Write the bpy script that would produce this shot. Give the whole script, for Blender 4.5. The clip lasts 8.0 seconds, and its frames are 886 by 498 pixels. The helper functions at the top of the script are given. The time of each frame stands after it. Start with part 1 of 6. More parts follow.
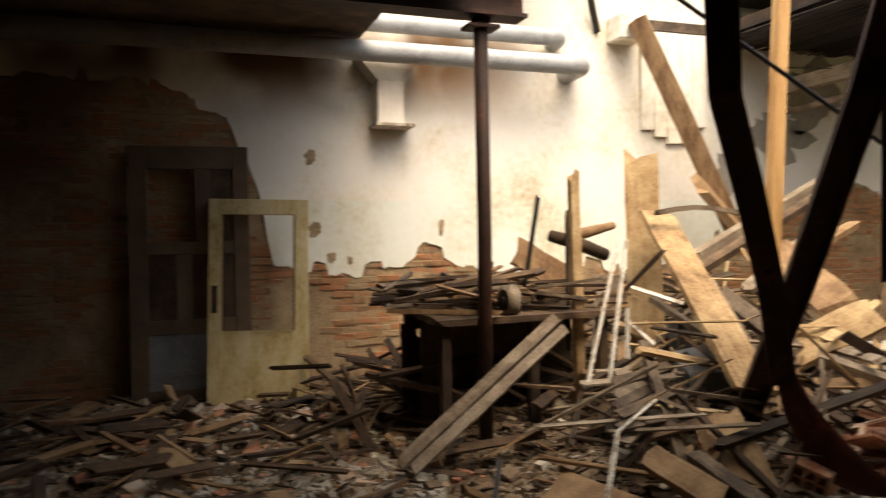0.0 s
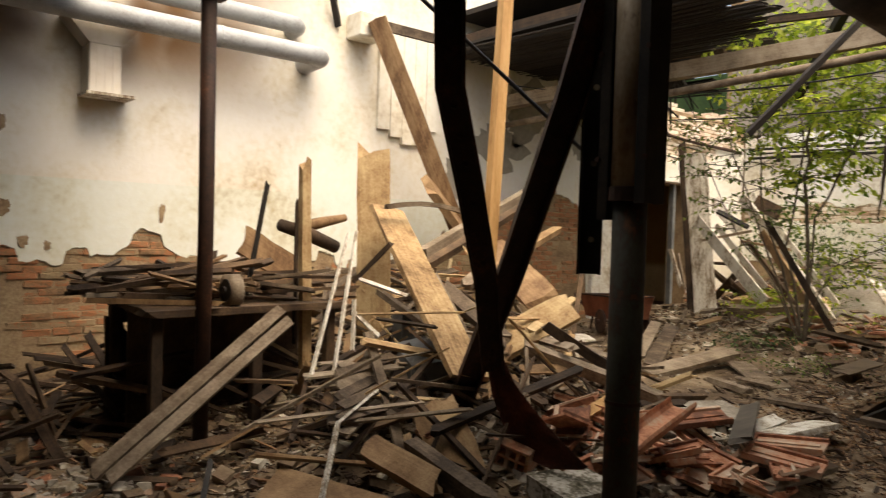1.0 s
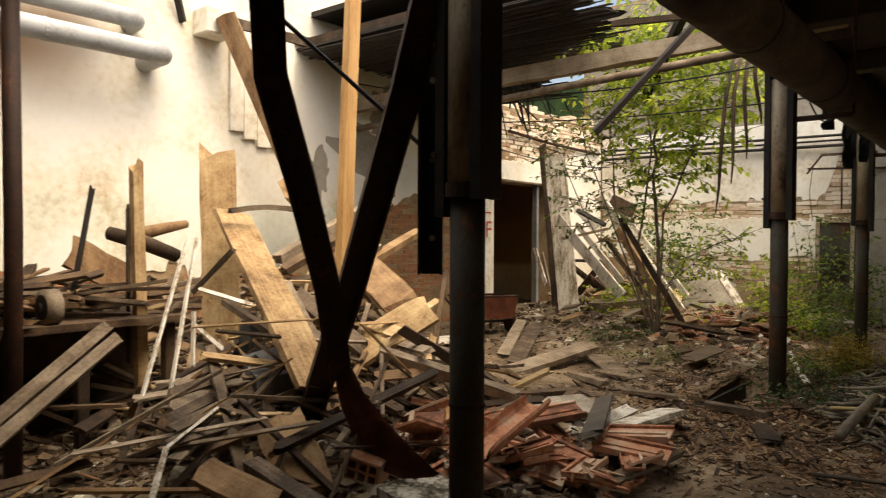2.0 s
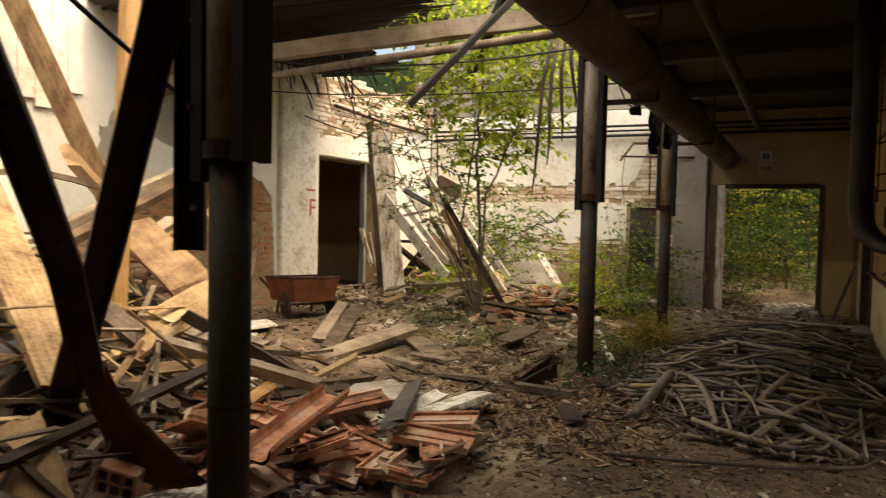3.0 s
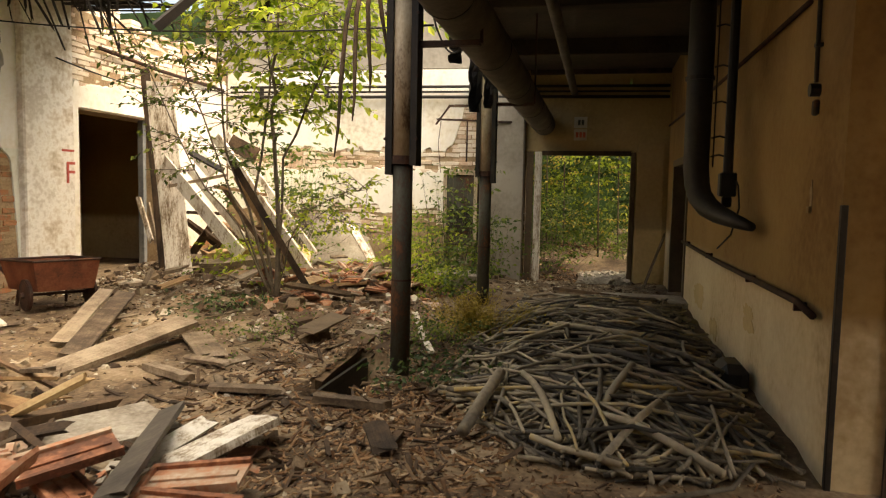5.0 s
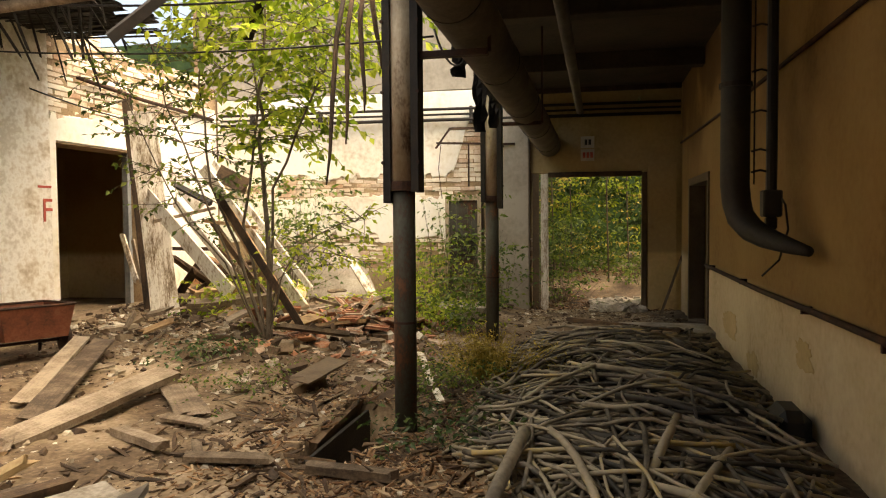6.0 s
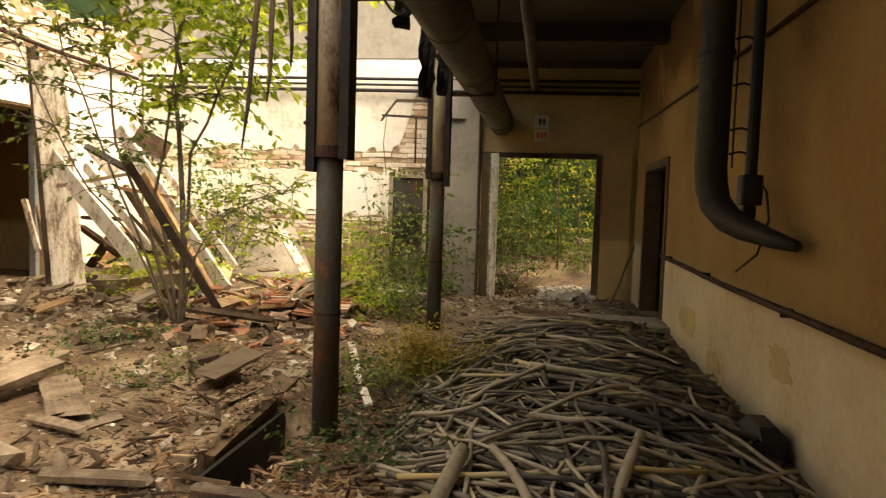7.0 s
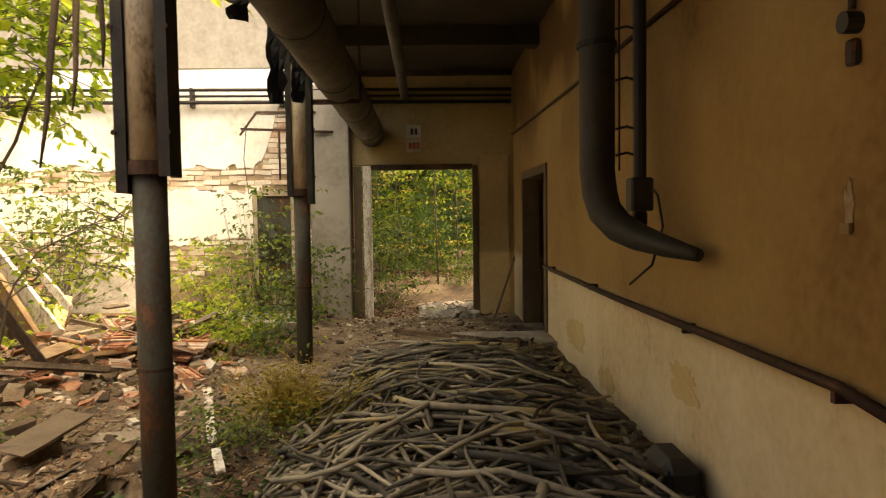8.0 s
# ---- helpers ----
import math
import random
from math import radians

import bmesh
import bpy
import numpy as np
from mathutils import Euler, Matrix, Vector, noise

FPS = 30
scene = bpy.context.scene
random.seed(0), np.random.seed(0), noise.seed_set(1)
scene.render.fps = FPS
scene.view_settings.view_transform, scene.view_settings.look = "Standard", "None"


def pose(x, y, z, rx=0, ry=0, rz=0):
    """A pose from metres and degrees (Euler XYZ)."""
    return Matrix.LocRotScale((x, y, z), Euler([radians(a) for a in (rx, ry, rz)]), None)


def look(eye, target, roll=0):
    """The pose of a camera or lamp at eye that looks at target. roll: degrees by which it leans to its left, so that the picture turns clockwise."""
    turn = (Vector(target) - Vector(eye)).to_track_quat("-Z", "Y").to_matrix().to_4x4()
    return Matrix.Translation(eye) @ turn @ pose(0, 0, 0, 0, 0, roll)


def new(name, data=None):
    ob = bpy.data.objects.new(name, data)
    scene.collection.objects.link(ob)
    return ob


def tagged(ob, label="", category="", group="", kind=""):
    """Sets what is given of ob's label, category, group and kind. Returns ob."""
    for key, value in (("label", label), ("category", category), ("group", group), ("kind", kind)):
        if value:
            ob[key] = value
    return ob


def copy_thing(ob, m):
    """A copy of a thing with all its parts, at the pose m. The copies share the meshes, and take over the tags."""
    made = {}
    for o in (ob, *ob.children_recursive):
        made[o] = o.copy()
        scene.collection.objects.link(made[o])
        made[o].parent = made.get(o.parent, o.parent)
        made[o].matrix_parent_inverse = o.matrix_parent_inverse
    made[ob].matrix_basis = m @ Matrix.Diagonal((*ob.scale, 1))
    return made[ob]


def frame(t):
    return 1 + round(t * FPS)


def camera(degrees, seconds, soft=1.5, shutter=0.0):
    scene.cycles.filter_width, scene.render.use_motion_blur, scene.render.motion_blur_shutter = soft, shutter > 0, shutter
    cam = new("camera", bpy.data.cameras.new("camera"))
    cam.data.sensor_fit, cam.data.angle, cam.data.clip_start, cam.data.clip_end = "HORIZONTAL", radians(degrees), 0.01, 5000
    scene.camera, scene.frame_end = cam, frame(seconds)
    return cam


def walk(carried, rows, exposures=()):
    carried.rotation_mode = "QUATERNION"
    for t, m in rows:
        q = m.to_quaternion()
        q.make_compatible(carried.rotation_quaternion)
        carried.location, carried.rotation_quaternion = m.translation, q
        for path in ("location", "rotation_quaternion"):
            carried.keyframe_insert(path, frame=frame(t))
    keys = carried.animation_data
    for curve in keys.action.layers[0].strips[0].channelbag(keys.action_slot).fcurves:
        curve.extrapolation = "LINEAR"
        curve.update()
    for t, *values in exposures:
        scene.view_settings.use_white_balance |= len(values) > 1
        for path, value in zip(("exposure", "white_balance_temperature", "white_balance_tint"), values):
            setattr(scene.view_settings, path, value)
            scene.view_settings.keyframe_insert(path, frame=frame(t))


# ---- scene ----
cam = camera(63.6, 8.0, soft=1.1, shutter=0.3)
PATH = [
    (0, (0.804, 0.183, 1.5), (1.476, 2.066, 1.438), -0.9),
    (0.5, (0.894, 0.229, 1.44), (1.955, 1.923, 1.394), 1.7),
    (1, (0.924, 0.272, 1.429), (2.221, 1.793, 1.372), 1.8),
    (1.5, (0.994, 0.278, 1.404), (2.454, 1.642, 1.338), 1.5),
    (1.7, (1.061, 0.274, 1.41), (2.549, 1.61, 1.358), 0.8),
    (2.8, (1.513, 0.247, 1.395), (3.242, 1.25, 1.338), 0.9),
    (3, (1.617, 0.28, 1.375), (3.397, 1.186, 1.293), 1.2),
    (3.5, (1.911, 0.389, 1.377), (3.762, 1.14, 1.278), 1.1),
    (4, (2.22, 0.45, 1.33), (4.121, 1.05, 1.164), 0.0),
    (4.5, (2.541, 0.48, 1.371), (4.48, 0.938, 1.193), 0.6),
    (5, (2.801, 0.588, 1.373), (4.748, 1.015, 1.213), 1.2),
    (5.2, (2.926, 0.657, 1.389), (4.88, 1.074, 1.289), 1.3),
    (6.3, (3.622, 0.786, 1.395), (5.574, 1.212, 1.298), -0.8),
    (6.5, (3.765, 0.785, 1.393), (5.729, 1.144, 1.286), 1.0),
    (7, (4.121, 0.841, 1.363), (6.096, 1.125, 1.223), 1.8),
    (7.5, (4.443, 0.865, 1.39), (6.437, 0.908, 1.249), 0.7),
    (8, (4.743, 0.813, 1.38), (6.74, 0.767, 1.282), -0.8),
]
LIGHT = [(0, 1.2, 7200, 10), (1, 0.97, 7200, 9), (1.7, 1.0, 7300, 9), (3.0, 1.3, 7800, 9), (3.5, 1.52, 8000, 9), (4.0, 1.8, 8100, 9), (4.5, 1.78, 8100, 9), (5.0, 1.72, 8100, 9), (7.0, 2.0, 8600, 10), (8.0, 2.28, 8900, 10)]
walk(cam, [(t, look(eye, target, roll)) for t, eye, target, roll in PATH], LIGHT)

# ---- world, sun, exposure ----
world = bpy.data.worlds.new("world")
scene.world = world
world.use_nodes = True
_nt = world.node_tree
_sky = _nt.nodes.new("ShaderNodeTexSky")
_sky.sky_type, _sky.sun_disc = "NISHITA", False
_sky.sun_elevation, _sky.sun_rotation = radians(60), radians(185)
_sky.air_density, _sky.dust_density, _sky.ozone_density = 1.0, 7.0, 0.6
_bg = _nt.nodes["Background"]
_bg.inputs["Strength"].default_value = 0.15
_nt.links.new(_sky.outputs[0], _bg.inputs[0])
sun = new("sun", bpy.data.lights.new("sun", "SUN"))
sun.data.energy, sun.data.angle, sun.data.color = 2.0, radians(100), (1.0, 0.93, 0.82)
sun.matrix_world = look((0, 0, 0), (0.12, 0.14, -0.98))

# ---- materials ----


def surface(name, stops, scale=3.0, fine=40.0, rough=0.85, bump=0.3, metal=0.0, vary=0.0, stretch=(1, 1, 1), through_light=0.0, dado=None, soot_shade=None, grain=0.0):
    """Two scales of noise mixed over a ramp of colours; vary: change from piece to piece."""
    m = bpy.data.materials.new(name)
    m.use_nodes = True
    n, l = m.node_tree.nodes, m.node_tree.links
    b = n["Principled BSDF"]
    pos = n.new("ShaderNodeNewGeometry")
    mp = n.new("ShaderNodeMapping")
    mp.inputs["Scale"].default_value = stretch
    l.new(pos.outputs["Position"], mp.inputs[0])
    big, small = n.new("ShaderNodeTexNoise"), n.new("ShaderNodeTexNoise")
    big.inputs["Scale"].default_value, big.inputs["Detail"].default_value = scale, 6
    big.inputs["Roughness"].default_value = 0.65
    small.inputs["Scale"].default_value, small.inputs["Detail"].default_value = fine, 4
    for x in (big, small):
        l.new(mp.outputs[0], x.inputs["Vector"])
    mix = n.new("ShaderNodeMath")
    mix.operation = "MULTIPLY_ADD"
    l.new(small.outputs[0], mix.inputs[0])
    mix.inputs[1].default_value = 0.35
    sub = n.new("ShaderNodeMath")
    sub.operation = "SUBTRACT"
    l.new(big.outputs[0], sub.inputs[0])
    sub.inputs[1].default_value = 0.175
    l.new(sub.outputs[0], mix.inputs[2])
    value = mix.outputs[0]
    if grain:
        uv = n.new("ShaderNodeTexCoord")
        gm = n.new("ShaderNodeMapping")
        gm.inputs["Scale"].default_value = (1.3, 42, 1)
        l.new(uv.outputs["UV"], gm.inputs[0])
        gn = n.new("ShaderNodeTexNoise")
        gn.inputs["Scale"].default_value, gn.inputs["Detail"].default_value = 1.0, 5
        gn.inputs["Roughness"].default_value = 0.7
        l.new(gm.outputs[0], gn.inputs["Vector"])
        ga = n.new("ShaderNodeMath")
        ga.operation = "MULTIPLY_ADD"
        l.new(gn.outputs[0], ga.inputs[0])
        ga.inputs[1].default_value = grain
        gs = n.new("ShaderNodeMath")
        gs.operation = "SUBTRACT"
        l.new(value, gs.inputs[0])
        gs.inputs[1].default_value = grain / 2
        l.new(gs.outputs[0], ga.inputs[2])
        value = ga.outputs[0]
    if vary:
        info = n.new("ShaderNodeObjectInfo")
        isl = n.new("ShaderNodeNewGeometry")
        add = n.new("ShaderNodeMath")
        l.new(info.outputs["Random"], add.inputs[0])
        l.new(isl.outputs["Random Per Island"], add.inputs[1])
        fr = n.new("ShaderNodeMath")
        fr.operation = "FRACT"
        l.new(add.outputs[0], fr.inputs[0])
        va = n.new("ShaderNodeMath")
        va.operation = "MULTIPLY_ADD"
        l.new(fr.outputs[0], va.inputs[0])
        va.inputs[1].default_value = vary
        off = n.new("ShaderNodeMath")
        off.operation = "SUBTRACT"
        l.new(value, off.inputs[0])
        off.inputs[1].default_value = vary / 2
        l.new(off.outputs[0], va.inputs[2])
        value = va.outputs[0]
    ramp = n.new("ShaderNodeValToRGB")
    els = ramp.color_ramp.elements
    while len(els) < len(stops):
        els.new(0.5)
    for e, (p, c) in zip(els, stops):
        e.position, e.color = p, (*c, 1)
    l.new(value, ramp.inputs[0])
    colour = ramp.outputs[0]
    if dado or soot_shade:
        sep = n.new("ShaderNodeSeparateXYZ")
        l.new(pos.outputs["Position"], sep.inputs[0])

    def blend(fac, tint, mode):
        mx = n.new("ShaderNodeMix")
        mx.data_type, mx.blend_type = "RGBA", mode
        l.new(fac, mx.inputs[0])
        l.new(colour, mx.inputs[6])
        mx.inputs[7].default_value = (*tint, 1)
        return mx.outputs[2]

    def span(out, a, bb):
        mr = n.new("ShaderNodeMapRange")
        mr.interpolation_type = "SMOOTHSTEP"
        mr.inputs[1].default_value, mr.inputs[2].default_value = a, bb
        l.new(out, mr.inputs[0])
        return mr.outputs[0]

    def times(a, bb):
        mu = n.new("ShaderNodeMath")
        mu.operation = "MULTIPLY"
        l.new(a, mu.inputs[0])
        l.new(bb, mu.inputs[1])
        return mu.outputs[0]

    if dado:
        za, zb, tint = dado
        colour = blend(span(sep.outputs[2], za, zb), tint, "MULTIPLY")
    # darkens upwards: soot stain on left plaster, painted shade on the other walls
    if soot_shade:
        x0, x1, z0, z1, tint = soot_shade
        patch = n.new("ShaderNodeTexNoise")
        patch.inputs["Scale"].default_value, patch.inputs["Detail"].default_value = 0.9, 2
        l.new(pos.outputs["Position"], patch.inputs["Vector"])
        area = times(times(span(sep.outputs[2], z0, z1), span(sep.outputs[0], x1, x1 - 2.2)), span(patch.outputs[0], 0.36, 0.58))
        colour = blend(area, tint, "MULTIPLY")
    l.new(colour, b.inputs["Base Color"])
    b.inputs["Roughness"].default_value, b.inputs["Metallic"].default_value = rough, metal
    if bump:
        bp = n.new("ShaderNodeBump")
        bp.inputs["Strength"].default_value, bp.inputs["Distance"].default_value = bump, 0.01
        l.new(value if grain else mix.outputs[0], bp.inputs["Height"])
        l.new(bp.outputs[0], b.inputs["Normal"])
    if through_light:
        tr = n.new("ShaderNodeBsdfTranslucent")
        l.new(ramp.outputs[0], tr.inputs[0])
        ms = n.new("ShaderNodeMixShader")
        ms.inputs[0].default_value = through_light
        l.new(b.outputs[0], ms.inputs[1])
        l.new(tr.outputs[0], ms.inputs[2])
        l.new(ms.outputs[0], n["Material Output"].inputs[0])
    return m


PLASTER = surface("old_white_plaster", [(0.25, (0.50, 0.42, 0.29)), (0.40, (0.74, 0.69, 0.57)), (0.52, (0.82, 0.79, 0.70)), (0.8, (0.86, 0.84, 0.77))], 0.9, 14, 0.9, 0.25)
LEFT_PLASTER = surface("stained_white_plaster", [(0.20, (0.48, 0.37, 0.22)), (0.38, (0.72, 0.66, 0.53)), (0.50, (0.79, 0.75, 0.66)), (0.8, (0.84, 0.82, 0.77))], 0.9, 14, 0.9, 0.55, dado=(1.796, 1.784, (0.92, 0.985, 0.99)), soot_shade=(0, 5.6, 2.4, 3.25, (0.20, 0.105, 0.04)))
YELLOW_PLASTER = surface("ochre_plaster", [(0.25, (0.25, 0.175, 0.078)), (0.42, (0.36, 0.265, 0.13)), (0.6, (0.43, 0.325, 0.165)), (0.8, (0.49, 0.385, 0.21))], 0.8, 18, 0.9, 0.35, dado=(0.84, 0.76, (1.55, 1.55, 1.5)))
# two paints; above them the colour darkens with height, shade painted in
WALL_OCHRE = surface("two_tone_wall_paint", [(0.25, (0.46, 0.33, 0.17)), (0.42, (0.66, 0.53, 0.32)), (0.6, (0.76, 0.64, 0.42)), (0.8, (0.82, 0.72, 0.51))], 0.8, 18, 0.9, 0.35, dado=(0.7, 0.86, (0.47, 0.36, 0.20)), soot_shade=(0, 30, 1.2, 3.3, (0.40, 0.33, 0.24)))
GREY_PLASTER = surface("grey_plaster", [(0.3, (0.22, 0.195, 0.155)), (0.6, (0.36, 0.325, 0.265))], 1.2, 16, 0.9, 0.2)
# mortar and brick darken upwards and towards the back, painted shade
MORTAR = surface("brown_mortar", [(0.3, (0.16, 0.10, 0.055)), (0.5, (0.30, 0.21, 0.12)), (0.7, (0.42, 0.32, 0.19))], 2.5, 40, 0.95, 0.6, soot_shade=(0, 1.3, 0.9, 2.6, (0.30, 0.25, 0.21)))
BRICK = surface("weathered_brick", [(0.25, (0.12, 0.075, 0.04)), (0.38, (0.26, 0.15, 0.075)), (0.48, (0.38, 0.15, 0.065)), (0.56, (0.26, 0.18, 0.10)), (0.75, (0.34, 0.26, 0.15))], 2.2, 45, 0.95, 0.9, vary=0.2, soot_shade=(0, 1.3, 0.9, 2.6, (0.30, 0.25, 0.21)))
PALE_BRICK = surface("limewashed_brick", [(0.22, (0.44, 0.27, 0.17)), (0.42, (0.62, 0.50, 0.37)), (0.65, (0.76, 0.69, 0.57))], 2.0, 40, 0.95, 0.4, vary=0.35)
EARTH = surface("dusty_earth", [(0.30, (0.035, 0.021, 0.011)), (0.44, (0.105, 0.068, 0.037)), (0.56, (0.20, 0.142, 0.084)), (0.66, (0.29, 0.22, 0.145)), (0.78, (0.41, 0.34, 0.245))], 1.3, 30, 0.97, 0.8)
CHIP = surface("rubble_chips", [(0.2, (0.05, 0.03, 0.018)), (0.42, (0.11, 0.07, 0.038)), (0.6, (0.2, 0.14, 0.085)), (0.78, (0.29, 0.24, 0.165)), (0.95, (0.62, 0.57, 0.47))], 3, 50, 0.95, 0.4, vary=0.8)
DRY_LITTER = surface("dry_litter", [(0.2, (0.05, 0.025, 0.012)), (0.45, (0.15, 0.075, 0.032)), (0.7, (0.27, 0.155, 0.075)), (0.9, (0.42, 0.31, 0.19))], 4, 40, 0.9, 0.2, vary=0.8)
DARK_WOOD = surface("dark_rotten_wood", [(0.25, (0.018, 0.011, 0.006)), (0.5, (0.066, 0.039, 0.021)), (0.75, (0.15, 0.092, 0.048))], 4, 60, 0.9, 0.5, vary=0.3, stretch=(1, 1, 0.6), grain=0.45)
# near-black: shade of the pit and roof underside put into the colour
NEAR_BLACK_WOOD = surface("near_black_wood", [(0.3, (0.006, 0.004, 0.003)), (0.7, (0.022, 0.014, 0.008))], 4, 60, 0.8, 0.5, grain=0.4)
GREY_WOOD = surface("weathered_grey_wood", [(0.25, (0.055, 0.037, 0.023)), (0.48, (0.155, 0.112, 0.072)), (0.75, (0.33, 0.265, 0.19))], 4, 60, 0.9, 0.5, vary=0.35, grain=0.45)
WEATHERED_BEAM = surface("weathered_beam", [(0.25, (0.14, 0.10, 0.065)), (0.48, (0.30, 0.235, 0.16)), (0.75, (0.44, 0.37, 0.27))], 4, 60, 0.9, 0.5, grain=0.45)
PALE_WOOD = surface("pale_raw_wood", [(0.22, (0.16, 0.09, 0.035)), (0.40, (0.36, 0.23, 0.11)), (0.58, (0.52, 0.38, 0.20)), (0.8, (0.62, 0.49, 0.30))], 4, 50, 0.85, 0.4, vary=0.2, grain=0.45)
ORANGE_WOOD = surface("orange_timber", [(0.25, (0.26, 0.125, 0.04)), (0.45, (0.46, 0.26, 0.095)), (0.75, (0.62, 0.40, 0.18))], 3, 40, 0.75, 0.3, stretch=(3, 3, 0.5), grain=0.45)
BROWN_WOOD = surface("brown_timber", [(0.25, (0.12, 0.06, 0.024)), (0.5, (0.27, 0.165, 0.08)), (0.75, (0.42, 0.285, 0.15))], 3, 50, 0.85, 0.4, vary=0.2, stretch=(2, 2, 0.6), grain=0.45)
WHITE_WOOD = surface("flaking_white_board", [(0.28, (0.16, 0.11, 0.065)), (0.42, (0.42, 0.35, 0.26)), (0.54, (0.70, 0.66, 0.57)), (0.8, (0.82, 0.79, 0.73))], 5, 40, 0.8, 0.45, vary=0.15, stretch=(2, 2, 0.5), grain=0.5)
TILE = surface("dusty_roof_tile", [(0.2, (0.14, 0.06, 0.035)), (0.36, (0.33, 0.135, 0.07)), (0.46, (0.48, 0.22, 0.12)), (0.58, (0.46, 0.30, 0.20)), (0.8, (0.58, 0.48, 0.37))], 7, 40, 0.9, 0.6, vary=0.55)
RUST = surface("rusty_steel", [(0.3, (0.018, 0.010, 0.007)), (0.55, (0.05, 0.021, 0.012)), (0.75, (0.13, 0.048, 0.02))], 5, 60, 0.7, 0.4, 0.3)
RED_RUST = surface("red_rust_steel", [(0.3, (0.04, 0.014, 0.008)), (0.55, (0.10, 0.032, 0.016)), (0.75, (0.19, 0.065, 0.03))], 5, 60, 0.65, 0.4, 0.3)
BARROW_RED = surface("rusted_red_paint", [(0.3, (0.10, 0.036, 0.02)), (0.52, (0.25, 0.082, 0.04)), (0.7, (0.30, 0.13, 0.07)), (0.85, (0.38, 0.24, 0.15))], 4, 50, 0.65, 0.3, 0.1)
DARK_STEEL = surface("dark_steel", [(0.3, (0.010, 0.009, 0.008)), (0.6, (0.03, 0.024, 0.018)), (0.8, (0.07, 0.045, 0.025))], 5, 60, 0.6, 0.3, 0.3)
GREEN_STEEL = surface("faded_green_steel", [(0.34, (0.11, 0.042, 0.015)), (0.43, (0.045, 0.028, 0.016)), (0.50, (0.048, 0.044, 0.031)), (0.7, (0.064, 0.070, 0.054))], 4, 60, 0.75, 0.25, 0.1, stretch=(1, 1, 0.6))
PALE_STEEL = surface("peeling_pale_steel", [(0.28, (0.11, 0.06, 0.03)), (0.42, (0.32, 0.25, 0.165)), (0.7, (0.50, 0.43, 0.32))], 5, 60, 0.55, 0.3, 0.1, stretch=(1, 1, 0.5))
PIPE_GREY = surface("painted_grey_pipe", [(0.25, (0.20, 0.19, 0.17)), (0.5, (0.36, 0.37, 0.37)), (0.75, (0.45, 0.46, 0.46))], 3, 40, 0.5, 0.15)
INSULATION = surface("dark_lagging", [(0.3, (0.04, 0.033, 0.025)), (0.55, (0.085, 0.07, 0.053)), (0.75, (0.14, 0.12, 0.09))], 3, 40, 0.8, 0.3)
RUBBER = surface("dusty_rubber_hose", [(0.2, (0.03, 0.025, 0.018)), (0.40, (0.13, 0.108, 0.078)), (0.6, (0.26, 0.22, 0.155)), (0.78, (0.35, 0.30, 0.21)), (0.95, (0.44, 0.32, 0.11))], 2.5, 30, 0.65, 0.25, vary=0.7)
CONCRETE = surface("stained_concrete", [(0.3, (0.18, 0.15, 0.11)), (0.55, (0.36, 0.32, 0.26)), (0.75, (0.52, 0.48, 0.40))], 2.5, 40, 0.9, 0.5)
MOSSY = surface("mossy_concrete", [(0.36, (0.045, 0.04, 0.022)), (0.46, (0.16, 0.14, 0.10)), (0.54, (0.42, 0.39, 0.33)), (0.7, (0.58, 0.55, 0.49))], 7, 50, 0.95, 0.7)
# very dark tone for the ceilings, edge beam and cross beams
CEILING = surface("dark_ceiling", [(0.3, (0.02, 0.015, 0.010)), (0.6, (0.055, 0.04, 0.027))], 1.5, 20, 0.95, 0.4)
# lit, half-shaded and shaded leaf tones, the light put into the colour
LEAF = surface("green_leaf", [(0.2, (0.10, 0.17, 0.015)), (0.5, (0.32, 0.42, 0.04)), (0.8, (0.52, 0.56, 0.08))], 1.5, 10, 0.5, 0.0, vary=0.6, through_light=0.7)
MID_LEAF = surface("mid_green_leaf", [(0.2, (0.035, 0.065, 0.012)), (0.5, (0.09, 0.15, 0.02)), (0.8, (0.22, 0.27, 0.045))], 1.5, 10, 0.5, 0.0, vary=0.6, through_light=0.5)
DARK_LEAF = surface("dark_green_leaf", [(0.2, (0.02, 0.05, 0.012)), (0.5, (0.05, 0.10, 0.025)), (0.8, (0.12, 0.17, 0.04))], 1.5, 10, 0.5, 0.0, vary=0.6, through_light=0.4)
YELLOW_LEAF = surface("yellow_stalk", [(0.2, (0.22, 0.16, 0.02)), (0.5, (0.42, 0.31, 0.045)), (0.8, (0.52, 0.42, 0.08))], 2, 10, 0.6, 0.0, vary=0.5, through_light=0.3)
BARK = surface("thin_bark", [(0.3, (0.05, 0.038, 0.025)), (0.6, (0.14, 0.11, 0.075))], 6, 60, 0.9, 0.4)
DOOR_CREAM = surface("cream_door_paint", [(0.27, (0.22, 0.13, 0.04)), (0.42, (0.48, 0.36, 0.15)), (0.55, (0.60, 0.50, 0.26)), (0.75, (0.70, 0.62, 0.42))], 2.5, 30, 0.6, 0.2, stretch=(2, 2, 0.8))
DOOR_BROWN = surface("brown_door_paint", [(0.3, (0.07, 0.045, 0.025)), (0.7, (0.15, 0.10, 0.055))], 3, 40, 0.6, 0.2)
GREY_SHEET = surface("grey_sheet", [(0.3, (0.08, 0.085, 0.085)), (0.7, (0.20, 0.21, 0.21))], 3, 30, 0.6, 0.2)
DUCT = surface("aged_black_rubber", [(0.3, (0.011, 0.010, 0.008)), (0.7, (0.032, 0.030, 0.024))], 3, 30, 0.6, 0.2)
